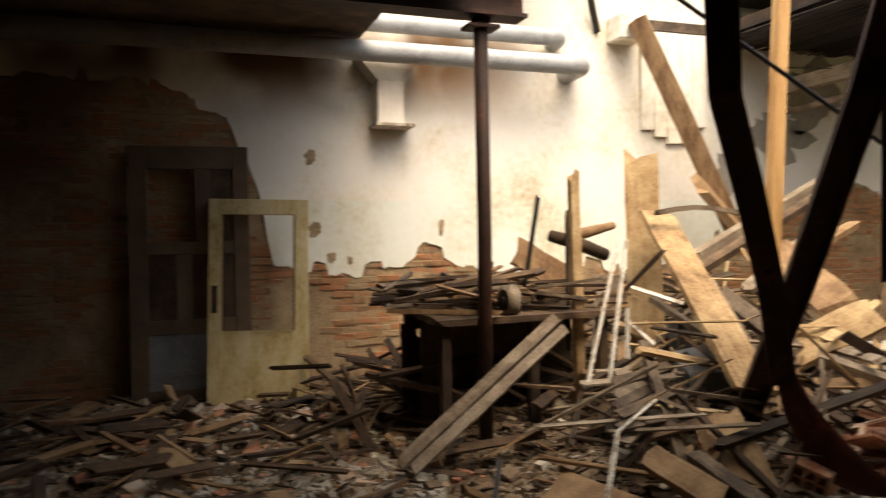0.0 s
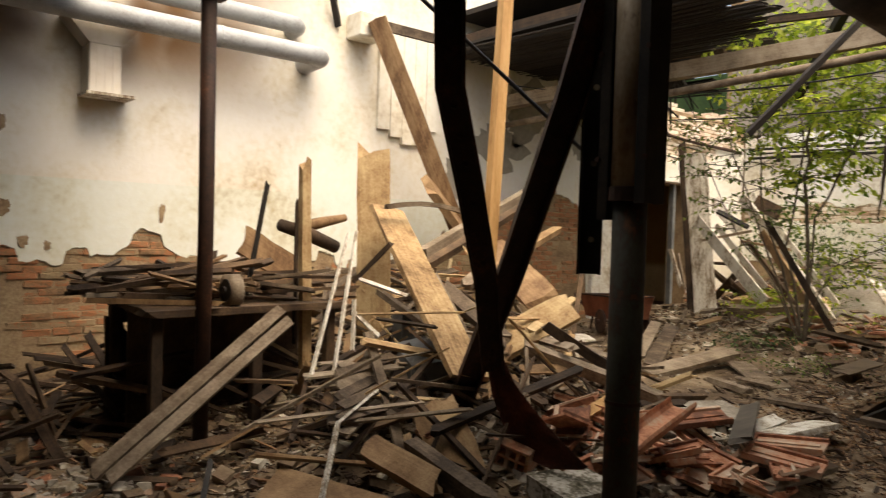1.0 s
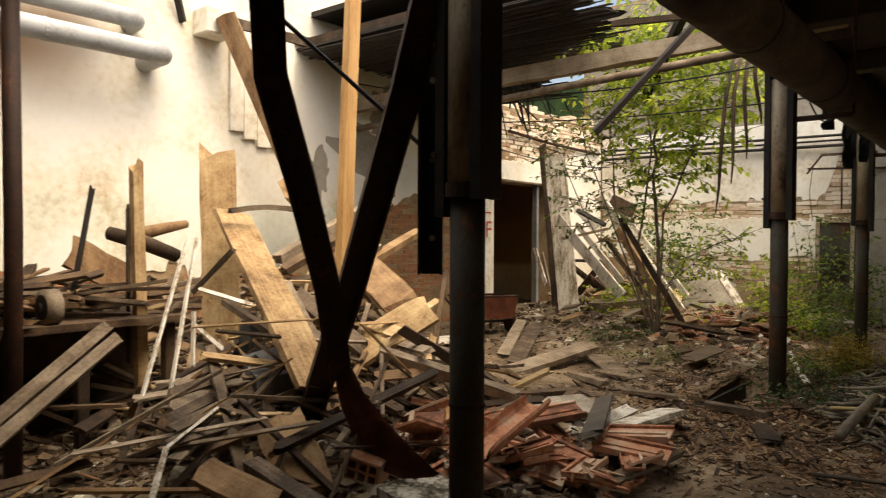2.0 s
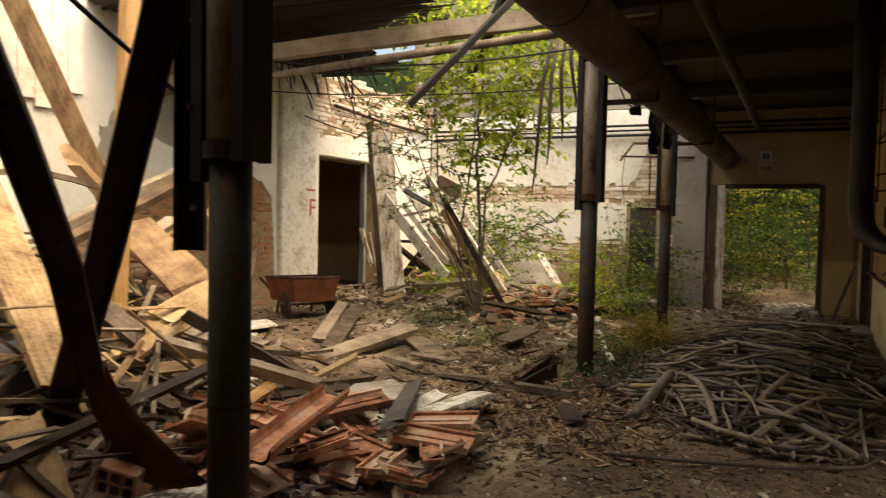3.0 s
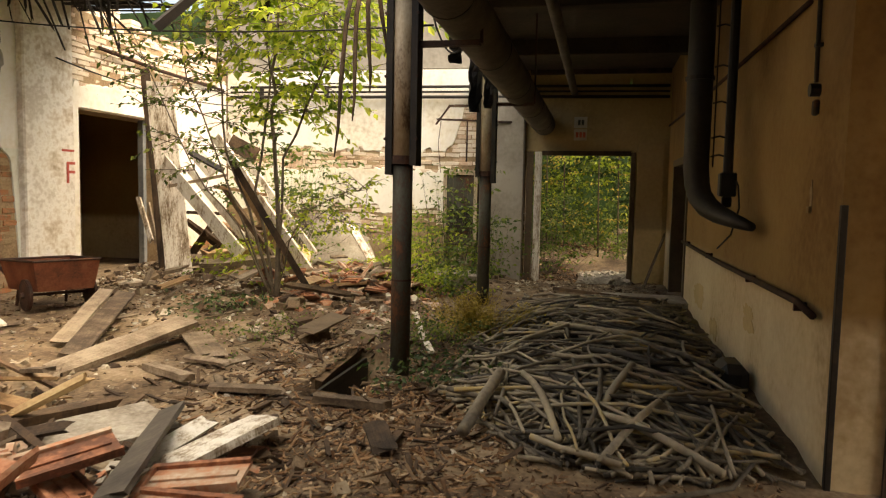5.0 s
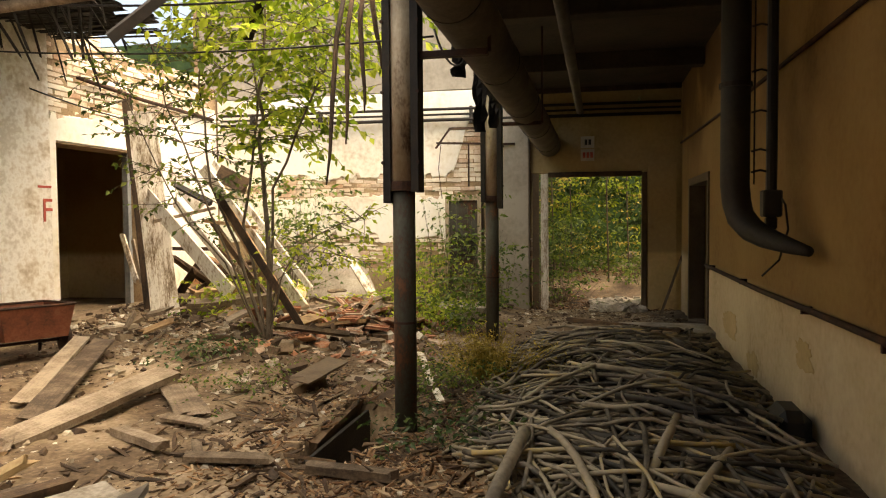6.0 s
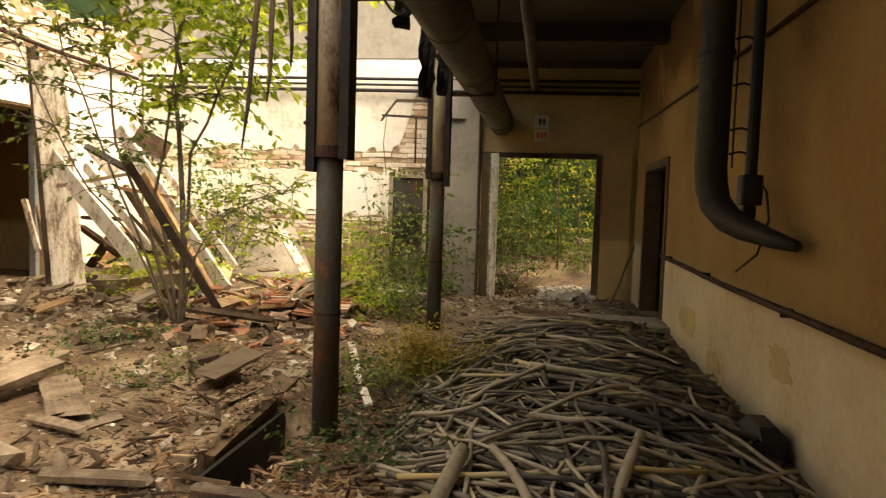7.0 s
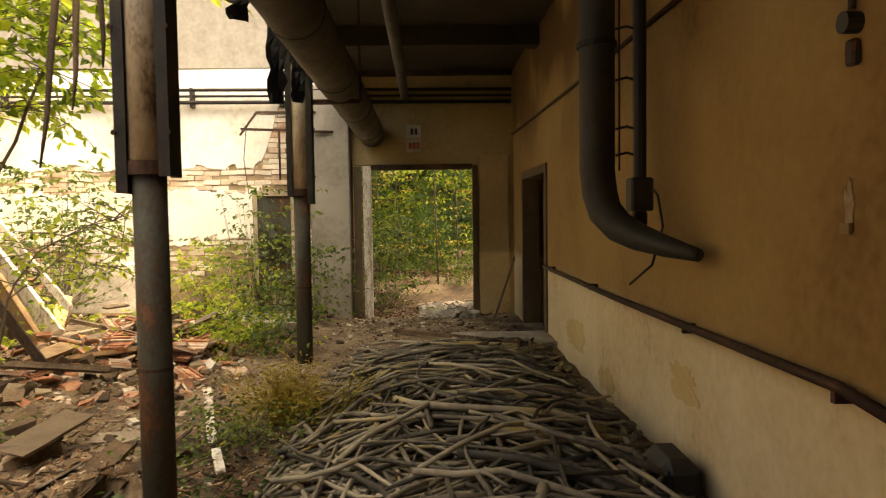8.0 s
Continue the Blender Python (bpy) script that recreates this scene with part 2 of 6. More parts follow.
BLACK = surface("black_plastic", [(0.3, (0.008, 0.008, 0.008)), (0.7, (0.02, 0.018, 0.016))], 6, 60, 0.5, 0.1)
RED_PAINT = surface("red_paint", [(0.3, (0.35, 0.05, 0.03)), (0.7, (0.55, 0.12, 0.08))], 6, 60, 0.7, 0.0)
SIGN_WHITE = surface("dirty_white_enamel", [(0.3, (0.35, 0.31, 0.24)), (0.7, (0.5, 0.46, 0.38))], 5, 60, 0.5, 0.0)

# ---- mesh helpers ----


def mesh_object(name, bm, material, smooth=False):
    data = bpy.data.meshes.new(name)
    bm.normal_update()
    bm.to_mesh(data)
    bm.free()
    data.materials.append(material)
    if smooth:
        for p in data.polygons:
            p.use_smooth = True
    return new(name, data)


def part(name, bm, material, parent, label="", smooth=False):
    ob = mesh_object(name, bm, material, smooth)
    ob.parent = parent
    if label:
        ob["label"] = label
    return ob


def empty(name, x=0, y=0, z=0):
    ob = new(name)
    ob.location = (x, y, z)
    bpy.context.view_layer.update()
    return ob


def add_box(bm, x0, x1, y0, y1, z0, z1, m=None, bevel=0.0):
    r = bmesh.ops.create_cube(bm, size=1)
    vs = r["verts"]
    bmesh.ops.scale(bm, vec=(x1 - x0, y1 - y0, z1 - z0), verts=vs)
    bmesh.ops.translate(bm, vec=((x0 + x1) / 2, (y0 + y1) / 2, (z0 + z1) / 2), verts=vs)
    if m is not None:
        bmesh.ops.transform(bm, matrix=m, verts=vs)
    if bevel:
        es = list({e for v in vs for e in v.link_edges})
        bmesh.ops.bevel(bm, geom=es, offset=bevel, segments=1, affect="EDGES")
    return bm


def box(x0, x1, y0, y1, z0, z1, bevel=0.0):
    return add_box(bmesh.new(), x0, x1, y0, y1, z0, z1, None, bevel)


def add_tube(bm, pts, radius, sides=10, caps=True):
    """A round tube through points; radius a number or one per point."""
    pts = [Vector(p) for p in pts]
    rad = radius if isinstance(radius, (list, tuple)) else [radius] * len(pts)
    rings, ref = [], None
    for i, p in enumerate(pts):
        d = (pts[min(i + 1, len(pts) - 1)] - pts[max(i - 1, 0)]).normalized()
        if ref is None:
            ref = d.orthogonal().normalized()
        u = (ref - d * ref.dot(d)).normalized()
        ref, w = u, d.cross(u)
        rings.append([bm.verts.new(p + (u * math.cos(a) + w * math.sin(a)) * rad[i]) for a in (2 * math.pi * k / sides for k in range(sides))])
    for a, b in zip(rings, rings[1:]):
        for k in range(sides):
            bm.faces.new((a[k], a[(k + 1) % sides], b[(k + 1) % sides], b[k]))
    if caps:
        bm.faces.new(list(reversed(rings[0])))
        bm.faces.new(rings[-1])
    return bm


def tube(pts, radius, sides=10):
    return add_tube(bmesh.new(), pts, radius, sides)


def add_channel(bm, pts, side, w, depth=0.055, t=0.012):
    """A steel channel swept through points; side: the way across its web."""
    pts = [Vector(p) for p in pts]
    rings = []
    for i, p in enumerate(pts):
        d = (pts[min(i + 1, len(pts) - 1)] - pts[max(i - 1, 0)]).normalized()
        u = (Vector(side) - d * Vector(side).dot(d)).normalized()
        n = d.cross(u)
        h = w / 2
        prof = ((-h, 0), (h, 0), (h, -depth), (h - t, -depth), (h - t, -t), (-h + t, -t), (-h + t, -depth), (-h, -depth))
        rings.append([bm.verts.new(p + u * a + n * b) for a, b in prof])
    for a, b in zip(rings, rings[1:]):
        for k in range(8):
            bm.faces.new((a[k], b[k], b[(k + 1) % 8], a[(k + 1) % 8]))
    bm.faces.new(rings[0])
    bm.faces.new(list(reversed(rings[-1])))
    bmesh.ops.recalc_face_normals(bm, faces=bm.faces[:])
    return bm


def along(p0, p1, twist=0.0):
    """A frame at p0 with x towards p1, turned by twist degrees round it."""
    p0, p1 = Vector(p0), Vector(p1)
    x = (p1 - p0).normalized()
    up = Vector((0, 0, 1)) if abs(x.z) < 0.95 else Vector((0, 1, 0))
    y = up.cross(x).normalized()
    z = x.cross(y)
    m = Matrix((x, y, z)).transposed().to_4x4()
    return Matrix.Translation(p0) @ m @ Matrix.Rotation(radians(twist), 4, "X")


def add_plank(bm, p0, p1, w, t, twist=0.0, rag=0.03, rng=None, cuts=5, bow=0.0):
    """A board from p0 to p1, w wide, t thick, with uneven broken ends."""
    rng = rng or random.Random(1)
    length = (Vector(p1) - Vector(p0)).length
    m = along(p0, p1, twist)
    rings, at, shift = [], {}, rng.uniform(0, 50)
    for i in range(cuts + 1):
        f = i / cuts
        row = []
        for y, z in ((-w / 2, -t / 2), (0, -t / 2), (w / 2, -t / 2), (w / 2, t / 2), (0, t / 2), (-w / 2, t / 2)):
            x = f * length
            if i in (0, cuts):
                x += rng.uniform(-rag, rag)
            wob = 0.03 * w
            v = bm.verts.new(m @ Vector((x, y + rng.uniform(-wob, wob), z + bow * math.sin(math.pi * f) + rng.uniform(-0.06, 0.06) * t)))
            at[v] = (x + shift, y + z + 3.7 * shift)
            row.append(v)
        rings.append(row)
    for a, b in zip(rings, rings[1:]):
        for k in range(6):
            bm.faces.new((a[k], b[k], b[(k + 1) % 6], a[(k + 1) % 6]))
    bm.faces.new(rings[0])
    bm.faces.new(list(reversed(rings[-1])))
    uv = bm.loops.layers.uv.verify()
    for row in rings:
        for v in row:
            for lp in v.link_loops:
                lp[uv].uv = at[v]
    return bm


def plank(name, p0, p1, w, t, material, label, twist=0.0, rag=0.03, bow=0.0, group="", category="plank"):
    rng = random.Random(int(abs(p0[0] * 917 + p0[1] * 331 + p1[2] * 71) * 10))
    ob = mesh_object(name, add_plank(bmesh.new(), p0, p1, w, t, twist, rag, rng, bow=bow), material)
    return tagged(ob, label, category, group)


# ---- ground ----


def smoothstep(a, b, v):
    f = min(1.0, max(0.0, (v - a) / (b - a)))
    return f * f * (3 - 2 * f)


def heap(x, y, cx, cy, rx, ry, h):
    d = ((x - cx) / rx) ** 2 + ((y - cy) / ry) ** 2
    return h * math.exp(-d * 1.5)


def ground_z(x, y):
    z = 0.035 * noise.noise((x * 0.8, y * 0.8, 3.1)) + 0.03 * noise.noise((x * 2.6, y * 2.6, 7.7)) + 0.012 * noise.noise((x * 8, y * 8, 1.7))
    z += heap(x, y, 3.95, 3.8, 1.0, 1.1, 0.36) + heap(x, y, 5.2, 5.7, 1.9, 1.5, 0.75) + heap(x, y, 10.6, 4.6, 1.6, 1.5, 0.22) + heap(x, y, 12.6, 6.6, 2.2, 1.4, 0.3) + heap(x, y, 11.3, 3.5, 1.2, 0.8, 0.14)
    z += heap(x, y, 13.0, 3.6, 1.6, 1.0, 0.16) - 0.14 * smoothstep(12.5, 15.5, x) * (1 - smoothstep(1.8, 2.6, y)) - 0.1 * smoothstep(5.5, 7.0, y) * (1 - smoothstep(2.0, 4.0, x))
    z += 0.55 * smoothstep(15.6, 19.5, x)
    z -= 2.2 * smoothstep(7.2, 7.26, x) * (1 - smoothstep(8.4, 8.46, x)) * smoothstep(2.15, 2.21, y) * (1 - smoothstep(2.46, 2.52, y))
    z += 0.06 * smoothstep(7.0, 7.4, x) * (1 - smoothstep(8.4, 8.9, x)) * smoothstep(2.47, 2.53, y) * (1 - smoothstep(2.6, 2.9, y))
    return z


def build_ground():
    xs = [-60, -30, -15, -8] + [-4 + 0.065 * i for i in range(308)] + [18, 22, 30, 50, 90]
    ys = [-60, -30, -12, -5, -2.5] + [-0.9 + 0.065 * i for i in range(134)] + [8.5, 9.5, 11, 15, 25, 45, 80]
    verts = [(x, y, ground_z(x, y)) for x in xs for y in ys]
    n = len(ys)
    faces = [(i * n + j, (i + 1) * n + j, (i + 1) * n + j + 1, i * n + j + 1) for i in range(len(xs) - 1) for j in range(n - 1)]
    data = bpy.data.meshes.new("ground")
    data.from_pydata(verts, [], faces)
    data.materials.append(EARTH)
    for p in data.polygons:
        p.use_smooth = True
    return tagged(new("ground", data), "earth floor strewn with dust and fine rubble", "ground", kind="structure")


build_ground()

# ---- walls ----
LEFT_Y, RIGHT_Y, FAR_X = 7.65, -0.5, 15.43


def structure(name, bm, material, label="", category=""):
    return tagged(mesh_object(name, bm, material), label, category, kind="structure")


wall_left = bmesh.new()
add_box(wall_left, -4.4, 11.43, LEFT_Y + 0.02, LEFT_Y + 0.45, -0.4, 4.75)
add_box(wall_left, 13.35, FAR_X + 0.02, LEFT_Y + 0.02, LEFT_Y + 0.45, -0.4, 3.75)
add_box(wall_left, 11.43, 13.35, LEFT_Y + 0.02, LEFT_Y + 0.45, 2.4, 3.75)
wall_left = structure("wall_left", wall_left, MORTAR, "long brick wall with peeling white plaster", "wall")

wall_far = bmesh.new()
add_box(wall_far, FAR_X + 0.02, FAR_X + 0.42, 1.9, 8.1, -0.5, 6.4)
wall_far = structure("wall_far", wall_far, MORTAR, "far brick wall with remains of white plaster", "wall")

wall_exit = bmesh.new()
add_box(wall_exit, FAR_X, FAR_X + 0.4, -0.9, 0.08, -0.5, 3.6)
add_box(wall_exit, FAR_X, FAR_X + 0.4, 0.08, 1.9, 2.12, 3.24)
add_box(wall_exit, FAR_X, FAR_X + 0.4, 0.08, 0.14, 3.24, 3.34)
add_box(wall_exit, FAR_X, FAR_X + 0.4, 0.18, 1.9, 3.24, 3.34)
add_box(wall_exit, FAR_X, FAR_X + 0.4, 0.08, 1.9, 3.34, 3.6)
structure("wall_exit", wall_exit, YELLOW_PLASTER, "ochre end wall round the open doorway", "wall")

wall_right = bmesh.new()
add_box(wall_right, 6.42, 12.45, RIGHT_Y - 0.42, RIGHT_Y, -0.5, 3.6)
add_box(wall_right, 14.4, FAR_X, RIGHT_Y - 0.42, RIGHT_Y, -0.5, 3.6)
add_box(wall_right, 12.45, 14.4, RIGHT_Y - 0.42, RIGHT_Y, 1.92, 3.6)
add_box(wall_right, -4.0, 4.4, RIGHT_Y - 0.42, RIGHT_Y, -0.5, 3.6)
add_box(wall_right, 4.4, 6.42, RIGHT_Y - 0.42, RIGHT_Y, 2.6, 3.6)
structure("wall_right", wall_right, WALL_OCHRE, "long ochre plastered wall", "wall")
structure("wall_back", box(-4.4, -4.0, -3.2, 8.1, -0.5, 4.25), MORTAR, "bare wall at the back", "wall")

# rooms behind the openings
rooms = bmesh.new()
add_box(rooms, 3.6, 3.8, -3.2, -0.92, -0.5, 3.4)
add_box(rooms, 11.8, 12.0, -3.2, -0.92, -0.5, 3.4)
add_box(rooms, 15.2, 15.4, -3.2, -0.92, -0.5, 3.4)
for wx0, wx1, wz0, wz1 in ((3.6, 3.9, -0.5, 3.4), (3.9, 6.3, -0.5, 0.5), (3.9, 6.3, 2.8, 3.4), (6.3, 15.4, -0.5, 3.4)):
    add_box(rooms, wx0, wx1, -3.4, -3.2, wz0, wz1)
add_box(rooms, 3.6, 15.4, -3.4, -0.92, 3.4, 3.6)
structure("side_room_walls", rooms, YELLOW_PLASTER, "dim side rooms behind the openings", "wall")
room = bmesh.new()
add_box(room, 10.6, 10.8, 8.1, 10.2, -0.3, 2.9)
add_box(room, 14.6, 14.8, 8.1, 10.2, -0.3, 2.9)
add_box(room, 10.6, 14.8, 10.2, 10.4, -0.3, 2.9)
add_box(room, 10.6, 14.8, 8.1, 10.4, 2.9, 3.1)
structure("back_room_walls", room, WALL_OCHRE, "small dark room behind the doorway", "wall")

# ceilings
structure("ceiling", box(-4.2, FAR_X + 0.2, -0.9, 2.0, 3.5, 3.7), CEILING, "dark corridor ceiling", "ceiling")
# added beam below the roof edge, keeps skylight off the upper wall
structure("roof_edge", box(-4.2, FAR_X, 2.0, 2.16, 3.36, 3.7), CEILING, "dark edge beam added over the columns to cut light", "beam")
structure("roof_boards", box(7.3, 11.6, 5.0, LEFT_Y + 0.3, 4.27, 4.34), NEAR_BLACK_WOOD, "dark roof boards above the heap", "roof")
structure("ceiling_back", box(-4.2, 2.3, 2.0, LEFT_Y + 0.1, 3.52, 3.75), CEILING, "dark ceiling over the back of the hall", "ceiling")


def plaster_sheet(name, axis, const, spans, low, high, material, label, thick=0.022, step=0.03):
    """Plaster with ragged lower and upper edges; axis is the direction in which the wall runs."""
    bm = bmesh.new()
    for a, b in spans:
        n = max(2, int((b - a) / step))
        rows = []
        for i in range(n + 1):
            u = a + (b - a) * i / n
            lo, hi = low(u), high(u)
            if hi < lo + 0.02:
                hi = lo + 0.02
            row = []
            for zz, off in ((lo, 0.0), (lo + 0.012, thick), (hi - 0.012, thick), (hi, 0.0)):
                d = const - off
                row.append(bm.verts.new((u, d, zz) if axis == "x" else (d, u, zz)))
            rows.append(row)
        for r, s in zip(rows, rows[1:]):
            for k in range(3):
                f = (r[k], s[k], s[k + 1], r[k + 1])
                bm.faces.new(f if axis == "x" else tuple(reversed(f)))
    return structure(name, bm, material, label, "plaster")


def rag(u, seed, big=0.12, small=0.05):
    z = big * noise.noise((u * 1.7, seed, 0.3)) + small * noise.noise((u * 7.0, seed, 5.1)) + 0.02 * noise.noise((u * 31.0, seed, 9.1))
    return z + (0.10 * big / 0.12 if noise.noise((u * 3.1, seed, 2.2)) > 0.22 else 0.0)


def ramp_through(knots):
    def f(u):
        for (a, za), (b, zb) in zip(knots, knots[1:]):
            if u <= b:
                return za + (zb - za) * max(0.0, (u - a) / (b - a))
        return knots[-1][1]
    return f


left_low = ramp_through([(-4.5, 3.0), (0.4, 2.9), (1.2, 2.55), (1.5, 1.7), (1.62, 1.15), (2.3, 1.0), (3.0, 1.05), (3.25, 1.22), (3.7, 1.02), (5.0, 0.95), (6.8, 1.0), (7.2, 1.3), (8.6, 1.75), (9.2, 2.02), (10.0, 1.95), (10.25, 1.7), (10.36, 0.3)])
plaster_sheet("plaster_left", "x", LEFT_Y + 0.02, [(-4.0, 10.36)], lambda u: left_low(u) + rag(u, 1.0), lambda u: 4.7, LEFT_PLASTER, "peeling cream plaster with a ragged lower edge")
plaster_sheet("plaster_door_side", "x", LEFT_Y + 0.02, [(11.2, 11.42), (13.37, 15.4)], lambda u: 0.25 + rag(u, 4.0), lambda u: 2.75 + 0.5 * smoothstep(13, 15, u) + rag(u, 5.0), PLASTER, "white plaster beside the doorway")
plaster_sheet("plaster_lintel", "x", LEFT_Y + 0.02, [(11.42, 13.37)], lambda u: 2.42, lambda u: 2.8 + rag(u, 5.0), PLASTER, "white plaster over the doorway")
plaster_sheet("plaster_far_low", "y", FAR_X + 0.02, [(2.9, 7.63)], lambda u: 1.02 + rag(u, 7.0), lambda u: 1.75 + rag(u, 8.0, 0.06), PLASTER, "band of white plaster")
plaster_sheet("plaster_far_mid", "y", FAR_X + 0.02, [(2.0, 7.63)], lambda u: 2.08 + rag(u, 9.0, 0.07) + (0.9 * (1 - smoothstep(2.9, 3.3, u))), lambda u: 3.55, PLASTER, "bright white plaster on the far wall")
plaster_sheet("plaster_far_top", "y", FAR_X + 0.02, [(1.9, 8.0)], lambda u: 3.555, lambda u: 6.35, GREY_PLASTER, "grey-beige plaster high on the far wall")
PILASTER = surface("mottled_old_plaster", [(0.27, (0.34, 0.26, 0.17)), (0.40, (0.60, 0.52, 0.40)), (0.50, (0.80, 0.77, 0.69)), (0.60, (0.58, 0.52, 0.42)), (0.75, (0.80, 0.76, 0.68))], 1.3, 16, 0.95, 0.6)
structure("pilaster", box(10.36, 11.22, LEFT_Y - 0.1, LEFT_Y + 0.02, -0.3, 4.1, 0.02), PILASTER, "stained plastered pilaster", "pilaster")
structure("pilaster_far", box(FAR_X - 0.14, FAR_X + 0.02, 1.92, 2.5, -0.5, 3.3, 0.02), GREY_PLASTER, "crumbling plastered brick pier", "pilaster")

# ---- columns ----
COLUMNS = [(3.52, 2.09), (7.95, 2.035), (11.5, 1.98)]


def steel_column():
    """Round green lower tube, pale wider sleeve between two steel channels, collar and cap."""
    e = empty("steel_column")
    part("lower_tube", tube([(0, 0, -0.15), (0, 0, 0.75), (0, 0, 1.62)], 0.074, 20), GREEN_STEEL, e, "rust-stained green steel tube", True)
    part("weld_ring", tube([(0, 0, 0.70), (0, 0, 0.715)], 0.078, 20), RUST, e)
    part("sleeve", tube([(0, 0, 1.62), (0, 0, 2.8)], 0.086, 20), PALE_STEEL, e, "peeling cream-painted sleeve", True)
    part("collar", tube([(0, 0, 1.57), (0, 0, 1.63)], 0.096, 20), RUST, e, "rusty collar")
    for s in (-1, 1):
        bm = bmesh.new()
        z0 = 1.56 if s < 0 else 1.49
        y = s * 0.118
        add_channel(bm, [(0, y, z0), (0, y, 2.95)], (s, 0, 0), 0.15, 0.05)
        ch = part("channel", bm, DARK_STEEL, e, "dark rusty steel channel")
        for zb in (1.75, 2.2, 2.65):
            bolt = bmesh.new()
            add_tube(bolt, [(-0.085, y, zb), (-0.075, y, zb)], 0.012, 6)
            part("bolt", bolt, RUST, ch)
    part("cap", box(-0.13, 0.13, -0.16, 0.16, 2.95, 2.97), DARK_STEEL, e)
    part("stub", box(-0.06, 0.06, -0.08, 0.08, 2.97, 3.5), DARK_STEEL, e)
    return tagged(e, "green and cream round steel column clasped by rusty channels", "column", "row of steel columns")


column = steel_column()
for cx, cy in COLUMNS[1:]:
    copy_thing(column, pose(cx, cy, 0, 0, 0, 0 if cx < 10 else 180))
column.matrix_basis = pose(COLUMNS[0][0], COLUMNS[0][1], 0)
# steel profile that hangs beside the first column
prof = add_channel(bmesh.new(), [(3.6, 2.36, 1.24), (3.6, 2.36, 2.2), (3.6, 2.36, 3.5)], (0.6, -0.8, 0), 0.11, 0.07)
chan = tagged(mesh_object("hanging_channel", prof, DARK_STEEL), "dark steel channel hanging from the roof beside a column", "steel channel")

for zb in (1.4, 1.75, 2.1, 2.5, 2.9):
    part("bolt", tube([(3.585, 2.34, zb), (3.61, 2.37, zb)], 0.014, 8), PALE_STEEL, chan)

# ---- large lagged pipe over the columns ----
big_pipe = empty("lagged_pipe", 9, 1.6, 2.65)
part("jacket", tube([(x - 9, 0, -0.012 * (x - 9)) for x in (4.6, 7, 9, 11, 13, 15.42)], 0.19, 24), INSULATION, big_pipe, "dark grey lagging", True)
for x in (5.6, 7.4, 9.2, 11.0, 12.8, 14.6):
    part("band", tube([(x - 9.015, 0, -0.012 * (x - 9)), (x - 8.985, 0, -0.012 * (x - 9))], 0.196, 24), DARK_STEEL, big_pipe)
tagged(big_pipe, "thick dark lagged pipe under the ceiling", "pipe")
for cx, cy in COLUMNS:
    br = empty("pipe_bracket", cx, cy - 0.16, 2.66)
    part("arm", box(-0.03, 0.03, -0.40, 0.05, -0.24, -0.2), RUST, br)
    part("hanger", box(-0.015, 0.015, -0.42, -0.40, -0.22, 0.84), RUST, br)
    tagged(br, "rusty bracket under the lagged pipe", "bracket", "pipe brackets")
tagged(mesh_object("ceiling_pipe", tube([(5.0, 1.1, 3.2), (10, 1.1, 3.16), (15.4, 1.1, 3.1)], 0.06, 12), INSULATION, True), "thin dark pipe under the corridor ceiling", "pipe")

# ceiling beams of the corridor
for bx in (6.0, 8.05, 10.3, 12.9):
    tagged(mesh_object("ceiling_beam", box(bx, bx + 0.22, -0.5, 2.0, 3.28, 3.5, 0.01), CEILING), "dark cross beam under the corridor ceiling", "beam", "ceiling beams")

# ---- roof over the yard side ----
TIMBER = mesh_object("tie_beam", add_plank(bmesh.new(), (8.1, 7.7, 3.22), (8.35, 1.6, 3.38), 0.15, 0.17, 0, 0.01, random.Random(3), 9), WEATHERED_BEAM)
tagged(TIMBER, "heavy squared timber tie beam across the open roof", "beam")
tagged(mesh_object("steel_tie", tube([(8.12, 7.7, 2.9), (8.05, 4.5, 3.04), (7.96, 1.5, 3.13)], 0.042, 10), GREY_WOOD, True), "long rusty tie pipe under the timber beam", "pipe")


